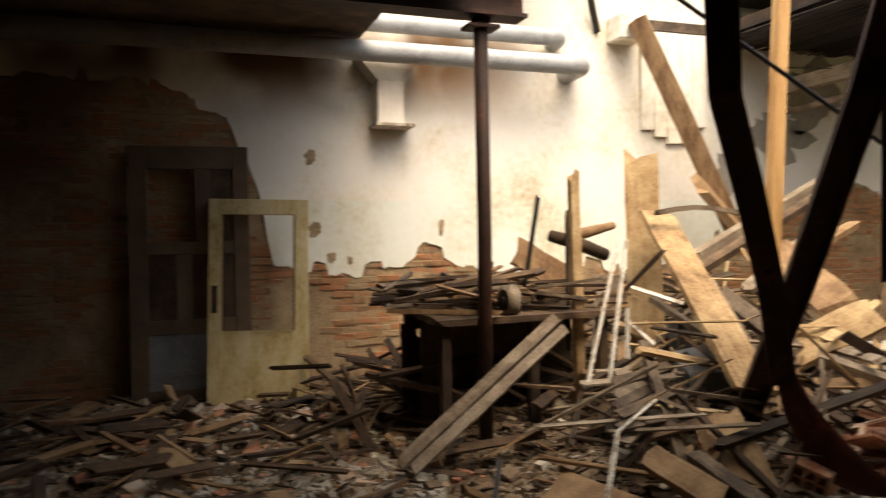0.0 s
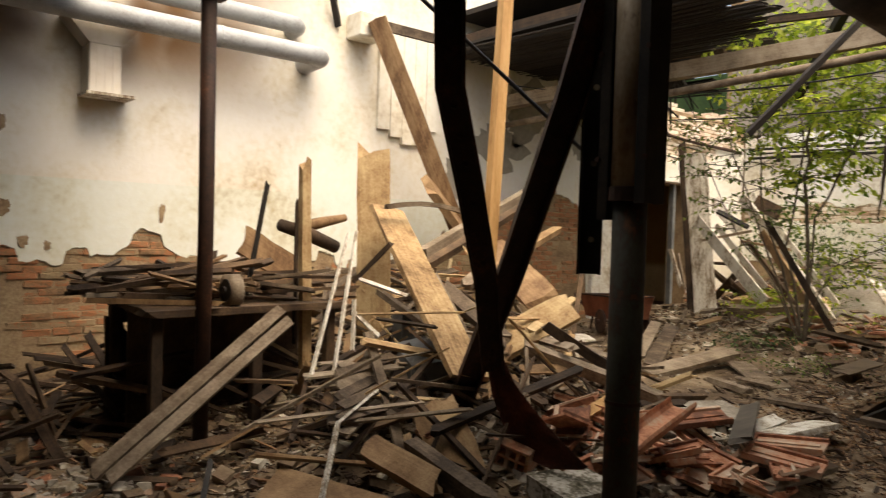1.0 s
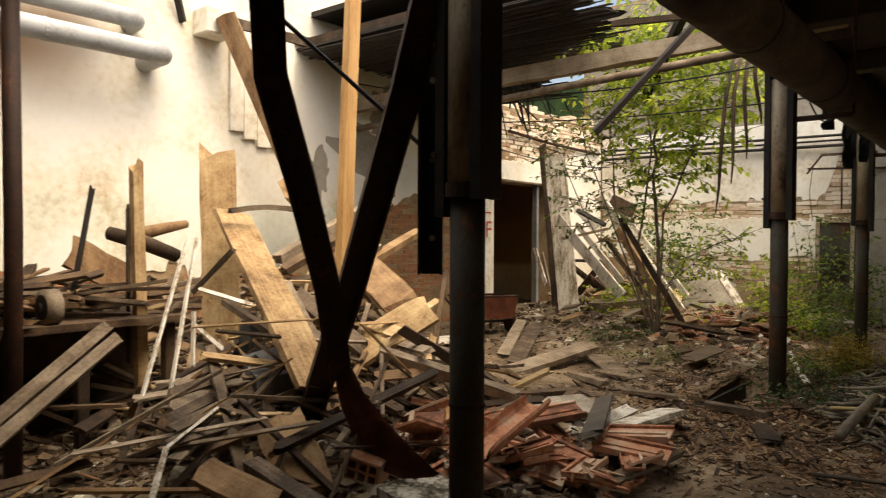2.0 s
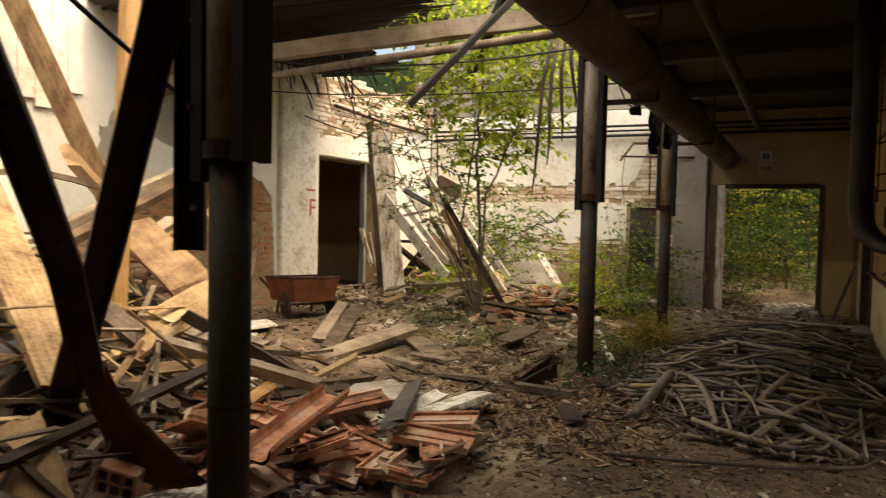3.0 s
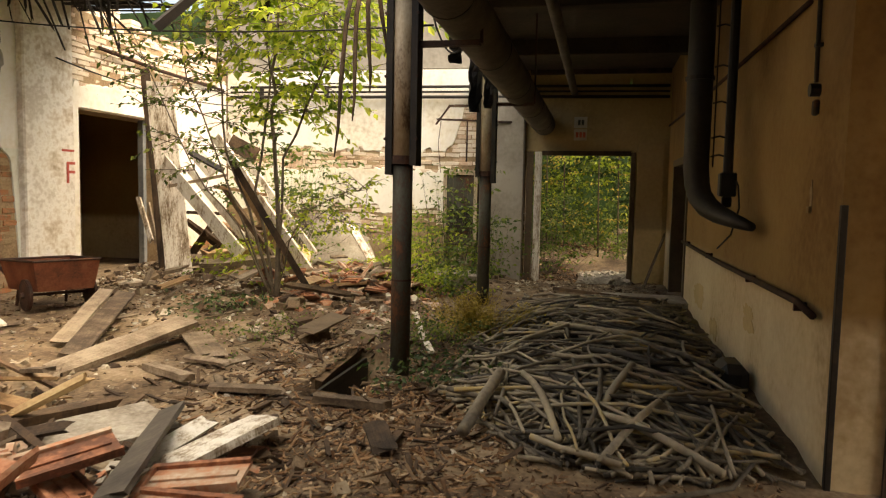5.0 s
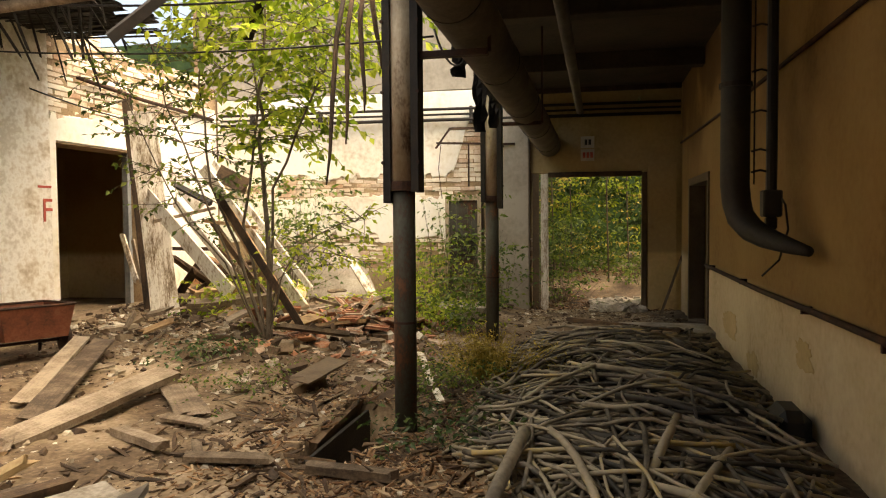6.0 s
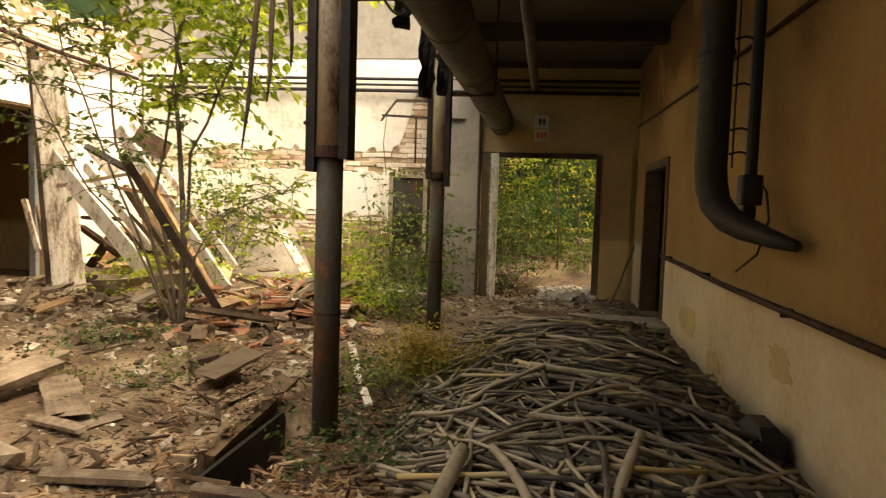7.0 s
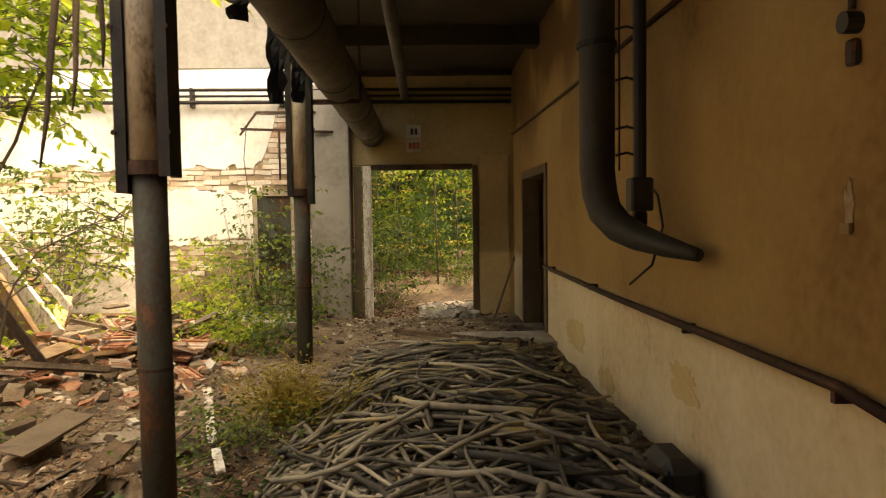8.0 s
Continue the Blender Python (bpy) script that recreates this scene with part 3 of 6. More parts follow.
def lath_roof():
    """Broken lath ceiling with hanging ends."""
    rng = random.Random(5)
    e = empty("lath_roof", 9, 5, 3.6)
    for k in range(118):
        x = 7.0 + 4.5 * k / 118 + rng.uniform(-0.02, 0.02)
        y1 = 7.6 - rng.uniform(0, 0.15)
        y0 = 3.5 + 1.7 * smoothstep(8.4, 9.3, x) + rng.uniform(0, 0.6) + 0.7 * smoothstep(9.3, 10.6, x)
        sag = rng.uniform(0, 0.05)
        bm = add_plank(bmesh.new(), (x - 9, y0 - 5, 0.12 - sag), (x - 9 + rng.uniform(-0.06, 0.06), y1 - 5, 0.12), 0.03, 0.012, rng.uniform(-20, 20), 0.05, rng, 2)
        part("lath", bm, NEAR_BLACK_WOOD, e)
    boards = bmesh.new()
    for k in range(23):
        x = 7.15 + k * 0.185
        y0 = 3.6 + 1.7 * smoothstep(8.4, 9.3, x) + rng.uniform(0, 0.5) + 0.6 * smoothstep(9.3, 10.6, x)
        add_plank(boards, (x - 9, y0 - 5, 0.2), (x - 9, 2.7, 0.2), 0.178, 0.03, 0, 0.06, rng, 3)
    part("boarding", boards, NEAR_BLACK_WOOD, e)
    for k in range(4):
        x = 7.3 + k * 0.95
        part("rafter", add_plank(bmesh.new(), (x - 9, 0.3, 0.32), (x - 9, 2.7, 0.32), 0.1, 0.16, 0, 0.02, rng, 3), DARK_WOOD, e)
    for k in range(34):
        x = rng.uniform(8.6, 11.0)
        y = rng.uniform(5.6, 7.4)
        l = rng.uniform(0.25, 0.75)
        bm = add_plank(bmesh.new(), (x - 9, y - 5, 0.1), (x - 9 + rng.uniform(-0.1, 0.5), y - 5 + rng.uniform(-0.3, 0.1), 0.1 - l), 0.025, 0.01, rng.uniform(0, 90), 0.04, rng, 2)
        part("hanging_lath", bm, NEAR_BLACK_WOOD, e)
    return tagged(e, "broken dark lath ceiling with hanging ends", "roof")


lath_roof()
plank("hanging_batten", (6.44, 3.05, 2.26), (7.6, 2.55, 3.45), 0.05, 0.05, NEAR_BLACK_WOOD, "broken batten hanging from the roof", category="batten")
plank("hanging_batten", (7.2, 3.3, 3.35), (7.7, 2.2, 3.4), 0.05, 0.05, DARK_WOOD, "short dark batten under the roof", category="batten")
plank("roof_rafter", (9.1, 3.3, 4.05), (10.4, 4.4, 3.3), 0.09, 0.12, NEAR_BLACK_WOOD, "loose dark rafter sloping across the open roof", category="rafter")

# ---- hall at the back: beam, post, pipes, brackets ----
ibeam = bmesh.new()
for z0, z1, hw in ((2.87, 2.895, 0.09), (2.895, 3.07, 0.012), (3.07, 3.095, 0.09)):
    add_box(ibeam, -4.0, 2.95, 4.55 - hw, 4.55 + hw, z0, z1)
tagged(mesh_object("steel_girder", ibeam, RUST), "rusty steel girder resting on a pipe post", "girder")
tagged(mesh_object("roof_joist", box(-4.0, 2.55, 4.0, 4.4, 2.99, 3.25, 0.01), DARK_WOOD), "dark sooty joist beside the girder", "joist")
tagged(mesh_object("board_ceiling", box(-4.0, 2.5, 4.4, 7.6, 3.42, 3.5, 0.01), DARK_WOOD), "dark board ceiling above the girder", "ceiling panel")
post = empty("pipe_post", 2.66, 4.58, 0)
part("shaft", tube([(0, 0, -0.1), (0.01, 0, 1.4), (0, 0, 2.8)], 0.047, 16), RUST, post, "", True)
part("foot_plate", box(-0.1, 0.1, -0.1, 0.1, -0.02, 0.02), RUST, post)
part("head_plate", box(-0.11, 0.11, -0.08, 0.08, 2.8, 2.82), RUST, post)
part("fork", box(-0.05, 0.05, -0.05, 0.05, 2.82, 2.868), RUST, post)
tagged(post, "slim rust-brown pipe post", "post")


def bent_pipe(name, x0, x1, y, z, r, label):
    pts = [(x0, y, z), (x1 - 0.5, y, z), (x1 - 0.12, y, z)]
    for k in range(1, 7):
        a = math.pi / 2 * k / 6
        pts.append((x1 - 0.12 + 0.12 * math.sin(a), y + 0.12 - 0.12 * math.cos(a), z))
    pts.append((x1, 7.7, z - 0.02))
    e = empty(name, 0, 0, 0)
    part("tube", tube(pts, r, 16), PIPE_GREY, e, "", True)
    for x in (x0 + 2.2, x1 - 1.2):
        part("joint_band", tube([(x, y, z), (x + 0.03, y, z)], r + 0.006, 16), PIPE_GREY, e)
    return tagged(e, label, "pipe", "grey wall pipes")


bent_pipe("grey_pipe", -4.0, 5.02, 7.2, 3.27, 0.105, "thick grey painted pipe turning into the wall")
bent_pipe("grey_pipe", -4.0, 4.85, 7.42, 3.62, 0.095, "upper grey painted pipe turning into the wall")


def wall_console(x, z, label):
    """Plaster bracket: block with a flared head and a foot board."""
    bm = bmesh.new()
    y0 = LEFT_Y - 0.28
    add_box(bm, x - 0.14, x + 0.14, y0, LEFT_Y, z, z + 0.45, None, 0.01)
    vs = [bm.verts.new(p) for p in ((x - 0.14, y0, z + 0.45), (x + 0.14, y0, z + 0.45), (x + 0.34, y0, z + 0.68), (x - 0.34, y0, z + 0.68), (x - 0.14, LEFT_Y, z + 0.45), (x + 0.14, LEFT_Y, z + 0.45), (x + 0.34, LEFT_Y, z + 0.68), (x - 0.34, LEFT_Y, z + 0.68))]
    for f in ((0, 1, 2, 3), (7, 6, 5, 4), (1, 0, 4, 5), (2, 1, 5, 6), (3, 2, 6, 7), (0, 3, 7, 4)):
        bm.faces.new([vs[i] for i in f])
    e = empty("wall_console", 0, 0, 0)
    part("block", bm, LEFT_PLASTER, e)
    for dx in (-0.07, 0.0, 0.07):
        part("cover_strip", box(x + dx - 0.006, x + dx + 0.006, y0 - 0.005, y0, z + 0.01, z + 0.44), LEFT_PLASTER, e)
    part("foot_board", box(x - 0.17, x + 0.26, y0 - 0.05, LEFT_Y, z - 0.025, z), WHITE_WOOD, e)
    return tagged(e, label, "bracket")


wall_console(2.82, 2.58, "cream plaster console with flared head carrying the pipes")
trim = bmesh.new()
add_box(trim, 5.9, 9.0, LEFT_Y - 0.06, LEFT_Y + 0.01, 3.86, 3.98)
tagged(mesh_object("wall_plate", trim, GREY_WOOD), "old timber wall plate along the wall top", "wall plate")
cons = bmesh.new()
add_box(cons, 5.58, 5.95, LEFT_Y - 0.32, LEFT_Y, 3.66, 3.95, None, 0.015)
tagged(mesh_object("wall_block", cons, PLASTER), "white plastered beam block under the wall top", "bracket")
bay = empty("wall_boarding", 6.5, LEFT_Y, 3)
for k in range(5):
    part("board", box(-0.45 + 0.19 * k, -0.27 + 0.19 * k, -0.05, -0.006, -0.35 - 0.08 * k if k < 3 else -0.5 + 0.2 * (k - 3), 0.85), PLASTER, bay)
tagged(bay, "whitewashed boarding at the wall top", "boarding")

# leaning doors
def cream_door():
    e = empty("cream_door")
    w, h, t = 0.93, 1.95, 0.045
    part("stile", box(0, 0.13, 0, t, 0, h, 0.004), DOOR_CREAM, e)
    part("stile", box(w - 0.13, w, 0, t, 0, h, 0.004), DOOR_CREAM, e)
    part("top_rail", box(0.13, w - 0.13, 0.002, t - 0.002, h - 0.15, h, 0.004), DOOR_CREAM, e)
    part("lower_panel", box(0.13, w - 0.13, 0.003, t - 0.003, 0, 0.68, 0.004), DOOR_CREAM, e, "stained yellow-cream door panel")
    part("bead", box(0.13, w - 0.13, -0.006, 0.002, 0.675, 0.69), DOOR_CREAM, e)
    part("bead", box(0.13, 0.145, -0.004, 0.004, 0.69, h - 0.15), DARK_WOOD, e)
    part("bead", box(w - 0.145, w - 0.13, -0.004, 0.004, 0.69, h - 0.15), DARK_WOOD, e)
    part("lock_plate", box(0.03, 0.085, -0.006, 0, 0.86, 1.12), RUST, e, "rusted lock plate")
    part("keyhole_knob", tube([(0.058, -0.03, 0.92), (0.058, 0, 0.92)], 0.02, 10), DARK_STEEL, e)
    part("keyhole_knob", tube([(0.058, -0.012, 1.08), (0.058, 0, 1.08)], 0.026, 10), DARK_STEEL, e)
    return tagged(e, "cream-painted door with an empty glass opening, leaning on the wall", "door")


d = cream_door()
d.matrix_basis = pose(0.93, 7.12, -0.13, -7, 1.2, -8)


def brown_door():
    e = empty("brown_door")
    w, h, t = 1.1, 2.42, 0.05
    part("stile", box(0, 0.17, 0, t, 0, h, 0.004), DOOR_BROWN, e)
    part("stile", box(w - 0.15, w, 0, t, 0, h, 0.004), DOOR_BROWN, e)
    for z0, z1 in ((h - 0.22, h), (1.38, 1.5), (0.62, 0.76), (0, 0.1)):
        part("rail", box(0.17, w - 0.15, 0.002, t - 0.002, z0, z1, 0.004), DOOR_BROWN, e)
    part("middle_stile", box(0.42, 0.56, 0.004, t - 0.004, 0.76, 1.38), DOOR_BROWN, e)
    part("middle_stile", box(0.60, 0.74, 0.004, t - 0.004, 1.5, h - 0.22), DOOR_BROWN, e)
    part("panel", box(0.17, 0.42, 0.018, 0.03, 0.76, 1.38), DARK_WOOD, e)
    part("panel", box(0.56, w - 0.15, 0.018, 0.03, 0.76, 1.38), DARK_WOOD, e)
    part("panel", box(0.74, w - 0.15, 0.018, 0.03, 1.5, h - 0.22), DARK_WOOD, e)
    part("kick_panel", box(0.17, w - 0.15, 0.015, 0.03, 0.1, 0.62), GREY_SHEET, e, "grey sheet panel")
    return tagged(e, "tall brown panelled door with missing panes, leaning on the wall", "door")


d = brown_door()
d.matrix_basis = pose(0.27, 7.36, -0.1, -4, 0, -3)

# ---- steel braces by the first column ----
def brace(name, pts, w, label):
    """Bent steel channel."""
    bm = add_channel(bmesh.new(), pts, (0.8, -0.6, 0), w)
    ob = tagged(mesh_object(name, bm, RUST), label, "steel brace", "fallen steel braces")
    for a, b in zip(pts, pts[1:]):
        for f in (0.2, 0.5, 0.8):
            q = Vector(a).lerp(Vector(b), f)
            part("rivet", tube([q + Vector((-0.012, -0.016, 0)), q + Vector((0.012, 0.016, 0))], 0.016, 8), RUST, ob)
    return ob


brace("steel_brace", [(3.69, 3.06, 0.66), (3.46, 2.9, 1.17), (3.13, 2.69, 1.65), (2.84, 2.51, 2.02), (2.74, 2.42, 2.5)], 0.125, "dark rusty channel standing aslant in the rubble")
brace("steel_brace", [(3.86, 3.62, 0.15), (3.67, 2.95, 1.19), (3.48, 2.41, 2.05), (3.43, 2.2, 2.52)], 0.14, "dark steel channel leaning against the roof edge")


def twisted_blade():
    """The flattened, twisted foot of the fallen channel."""
    left = [(3.655, 3.09, 0.74), (3.69, 3.06, 0.52), (3.73, 2.99, 0.33), (3.755, 2.90, 0.22), (3.78, 2.70, 0.19), (3.80, 2.51, 0.235)]
    right = [(3.715, 2.995, 0.72), (3.735, 2.93, 0.60), (3.76, 2.82, 0.49), (3.775, 2.72, 0.41), (3.79, 2.60, 0.33), (3.805, 2.49, 0.262)]
    bm, prev = bmesh.new(), None
    for k in range(16):
        f = k / 15 * 5
        i, g = min(4, int(f)), f - min(4, int(f))
        a, b = Vector(left[i]).lerp(Vector(left[i + 1]), g), Vector(right[i]).lerp(Vector(right[i + 1]), g)
        row = [bm.verts.new(a.lerp(b, q) + Vector((0.03 * math.sin(math.pi * q) * k / 15, 0, 0))) for q in (0, 0.25, 0.5, 0.75, 1)]
        if prev:
            for j in range(4):
                bm.faces.new((prev[j], prev[j + 1], row[j + 1], row[j]))
        prev = row
    bmesh.ops.solidify(bm, geom=bm.faces[:], thickness=0.008)
    return tagged(mesh_object("bent_steel_sheet", bm, RED_RUST, True), "curved rust-red steel sheet on the rubble", "steel sheet")


twisted_blade()

# ---- workbench with rubble and scrap wood ----
def workbench():
    e = empty("workbench", 2.86, 5.12, -0.02)
    rng = random.Random(8)
    for k in range(5):
        y = -0.42 + 0.21 * k
        part("top_board", add_plank(bmesh.new(), (-0.5, y, 0.88), (0.85, y, 0.88), 0.2, 0.045, 0, 0.03, rng, 3), DARK_WOOD, e)
    for x in (-0.44, 0.22, 0.78):
        for y in (-0.42, 0.42):
            part("leg", box(x - 0.035, x + 0.035, y - 0.035, y + 0.035, -0.06, 0.86, 0.005), DARK_WOOD, e)
    part("apron", box(-0.44, 0.78, 0.41, 0.44, 0.72, 0.855), DARK_WOOD, e)
    # added dark panel, stands in for the shaded void under the top
    part("inner_panel", box(-0.46, 0.80, 0.06, 0.08, -0.02, 0.86), DARK_WOOD, e)
    part("back_shelf", box(-0.42, 0.75, -0.1, 0.4, 0.3, 0.33), DARK_WOOD, e)
    return tagged(e, "old dark wooden workbench buried under scrap", "workbench")


workbench()
# added dark boards behind the bench, replacing the shade seen beneath it
kr = random.Random(64)
backing = empty("bench_backing", 3.1, 5.52, 0)
for k in range(11):
    bx = -0.68 + 0.135 * k
    part("board", add_plank(bmesh.new(), (bx, 0, -0.05), (bx + kr.uniform(-0.03, 0.03), kr.uniform(-0.02, 0.05), kr.uniform(0.62, 0.86)), 0.125, 0.022, 0, 0.05, kr, 3), DARK_WOOD, backing)
tagged(backing, "dark uneven boards added behind the workbench in place of shade", "boards")
wheel = empty("small_wheel", 3.18, 5.0, 1.05)
part("tyre", tube([(0, -0.04, 0), (0, 0.04, 0)], 0.105, 24), GREY_WOOD, wheel, "pale worn rim", True)
part("disc", tube([(0, -0.046, 0), (0, -0.038, 0)], 0.075, 20), DARK_STEEL, wheel)
part("hub", tube([(0, -0.06, 0), (0, 0.06, 0)], 0.025, 12), DARK_STEEL, wheel)
part("foot", box(-0.05, 0.05, -0.03, 0.03, -0.13, -0.09), DARK_STEEL, wheel)
wheel.matrix_basis = pose(2.90, 4.70, 0.985, 0, 0, -88)
tagged(wheel, "small pale wheel standing on the workbench", "wheel")

# scrap on and round the bench, the named pieces
plank("fallen_board", (1.93, 4.12, 0.14), (3.10, 4.40, 0.88), 0.075, 0.03, GREY_WOOD, "long weathered grey board sloping off the workbench", 40)
plank("fallen_board", (1.97, 4.06, 0.10), (3.13, 4.33, 0.82), 0.07, 0.03, GREY_WOOD, "long weathered grey board sloping off the workbench", 40)
plank("splintered_post", (3.50, 4.78, 0.35), (3.50, 4.85, 1.86), 0.07, 0.06, PALE_WOOD, "upright splintered post in the rubble", 0, 0.07, category="post")
plank("thin_lath", (3.42, 4.8, 0.6), (3.46, 4.88, 1.6), 0.02, 0.02, DARK_WOOD, "thin dark lath beside the post", category="lath")
plank("steel_rod", (3.10, 4.9, 0.95), (3.26, 4.95, 1.70), 0.03, 0.02, DARK_STEEL, "black rod standing in the scrap", category="rod")
plank("pale_board", (4.25, 5.0, 0.55), (4.28, 5.12, 1.95), 0.27, 0.035, PALE_WOOD, "wide pale board with a splintered top end", -33, 0.22)
plank("pale_board", (3.80, 3.36, 0.55), (4.22, 4.85, 1.58), 0.27, 0.04, PALE_WOOD, "wide pale board leaning in the rubble", 10)
plank("long_timber", (7.0, 7.0, 1.25), (5.75, 7.25, 3.85), 0.22, 0.12, BROWN_WOOD, "heavy brown timber leaning on the wall", 60)
plank("timber_offcut", (6.3, 6.9, 1.95), (6.95, 6.9, 1.35), 0.3, 0.1, BROWN_WOOD, "broken brown timber end on the heap", 40, 0.1)
plank("orange_timber", (4.83, 4.335, 0.5), (4.98, 4.33, 3.75), 0.125, 0.06, ORANGE_WOOD, "new orange timber prop reaching the roof", 10)
plank("bent_lath", (4.05, 4.6, 1.58), (4.85, 4.55, 1.55), 0.05, 0.035, GREY_WOOD, "grey lath lying across the boards", 0, 0.02, 0.05)
for ends, rad, mat, said in ((((3.38, 4.98, 1.42), (3.62, 5.0, 1.36), (3.90, 5.05, 1.26)), (0.045, 0.055, 0.05), DARK_WOOD, "charred black log end on the scrap"),
                             (((3.58, 5.06, 1.40), (3.80, 5.08, 1.45), (4.02, 5.12, 1.49)), (0.05, 0.042, 0.03), BROWN_WOOD, "split brown log on the scrap")):
    tagged(mesh_object("broken_log", tube(list(ends), list(rad), 9), mat, True), said, "log")
plank("leaning_timber", (10.3, 3.72, 0.15), (9.9, 4.5, 1.65), 0.09, 0.07, DARK_WOOD, "dark timber leaning through the young tree", category="timber")

# ---- scrap in the rubble heap, the named pieces ----
WHITE_LATHS = [
    ((3.79, 4.6, 1.39), (3.31, 4.1, 0.45)), ((3.72, 4.6, 1.37), (3.09, 4.0, 0.5)), ((3.59, 4.3, 0.93), (3.52, 4.2, 0.61)),
    ((3.65, 4.4, 0.84), (3.73, 4.2, 0.69)), ((3.63, 4.3, 1.07), (3.8, 4.0, 0.98)), ((3.38, 3.7, 0.47), (2.85, 3.3, 0.44)), ((2.85, 3.3, 0.44), (2.36, 2.7, 0.15))]
for a, b in WHITE_LATHS:
    plank("white_lath", a, b, 0.026, 0.014, WHITE_WOOD, "narrow white-painted lath leaning in the scrap", 40, 0.01, 0.0, "white laths", "lath")
FAN = [
    ((3.15, 3.8, 0.56), (3.8, 4.1, 0.57)), ((3.1, 3.7, 0.52), (3.76, 4.1, 0.5)), ((3.05, 3.6, 0.49), (3.63, 4.0, 0.48)), ((2.99, 3.5, 0.46), (3.77, 3.9, 0.48)),
    ((2.94, 3.4, 0.43), (3.64, 3.7, 0.36)), ((2.92, 3.35, 0.36), (3.5, 3.8, 0.38)), ((3.25, 3.9, 0.58), (3.8, 4.2, 0.63))]
for k, (a, b) in enumerate(FAN):
    plank("fallen_lath", a, b, 0.06, 0.018, GREY_WOOD, "weathered slat of a collapsed slatted frame", 50 - 6 * k, 0.03, 0, "fallen slats", "slat")
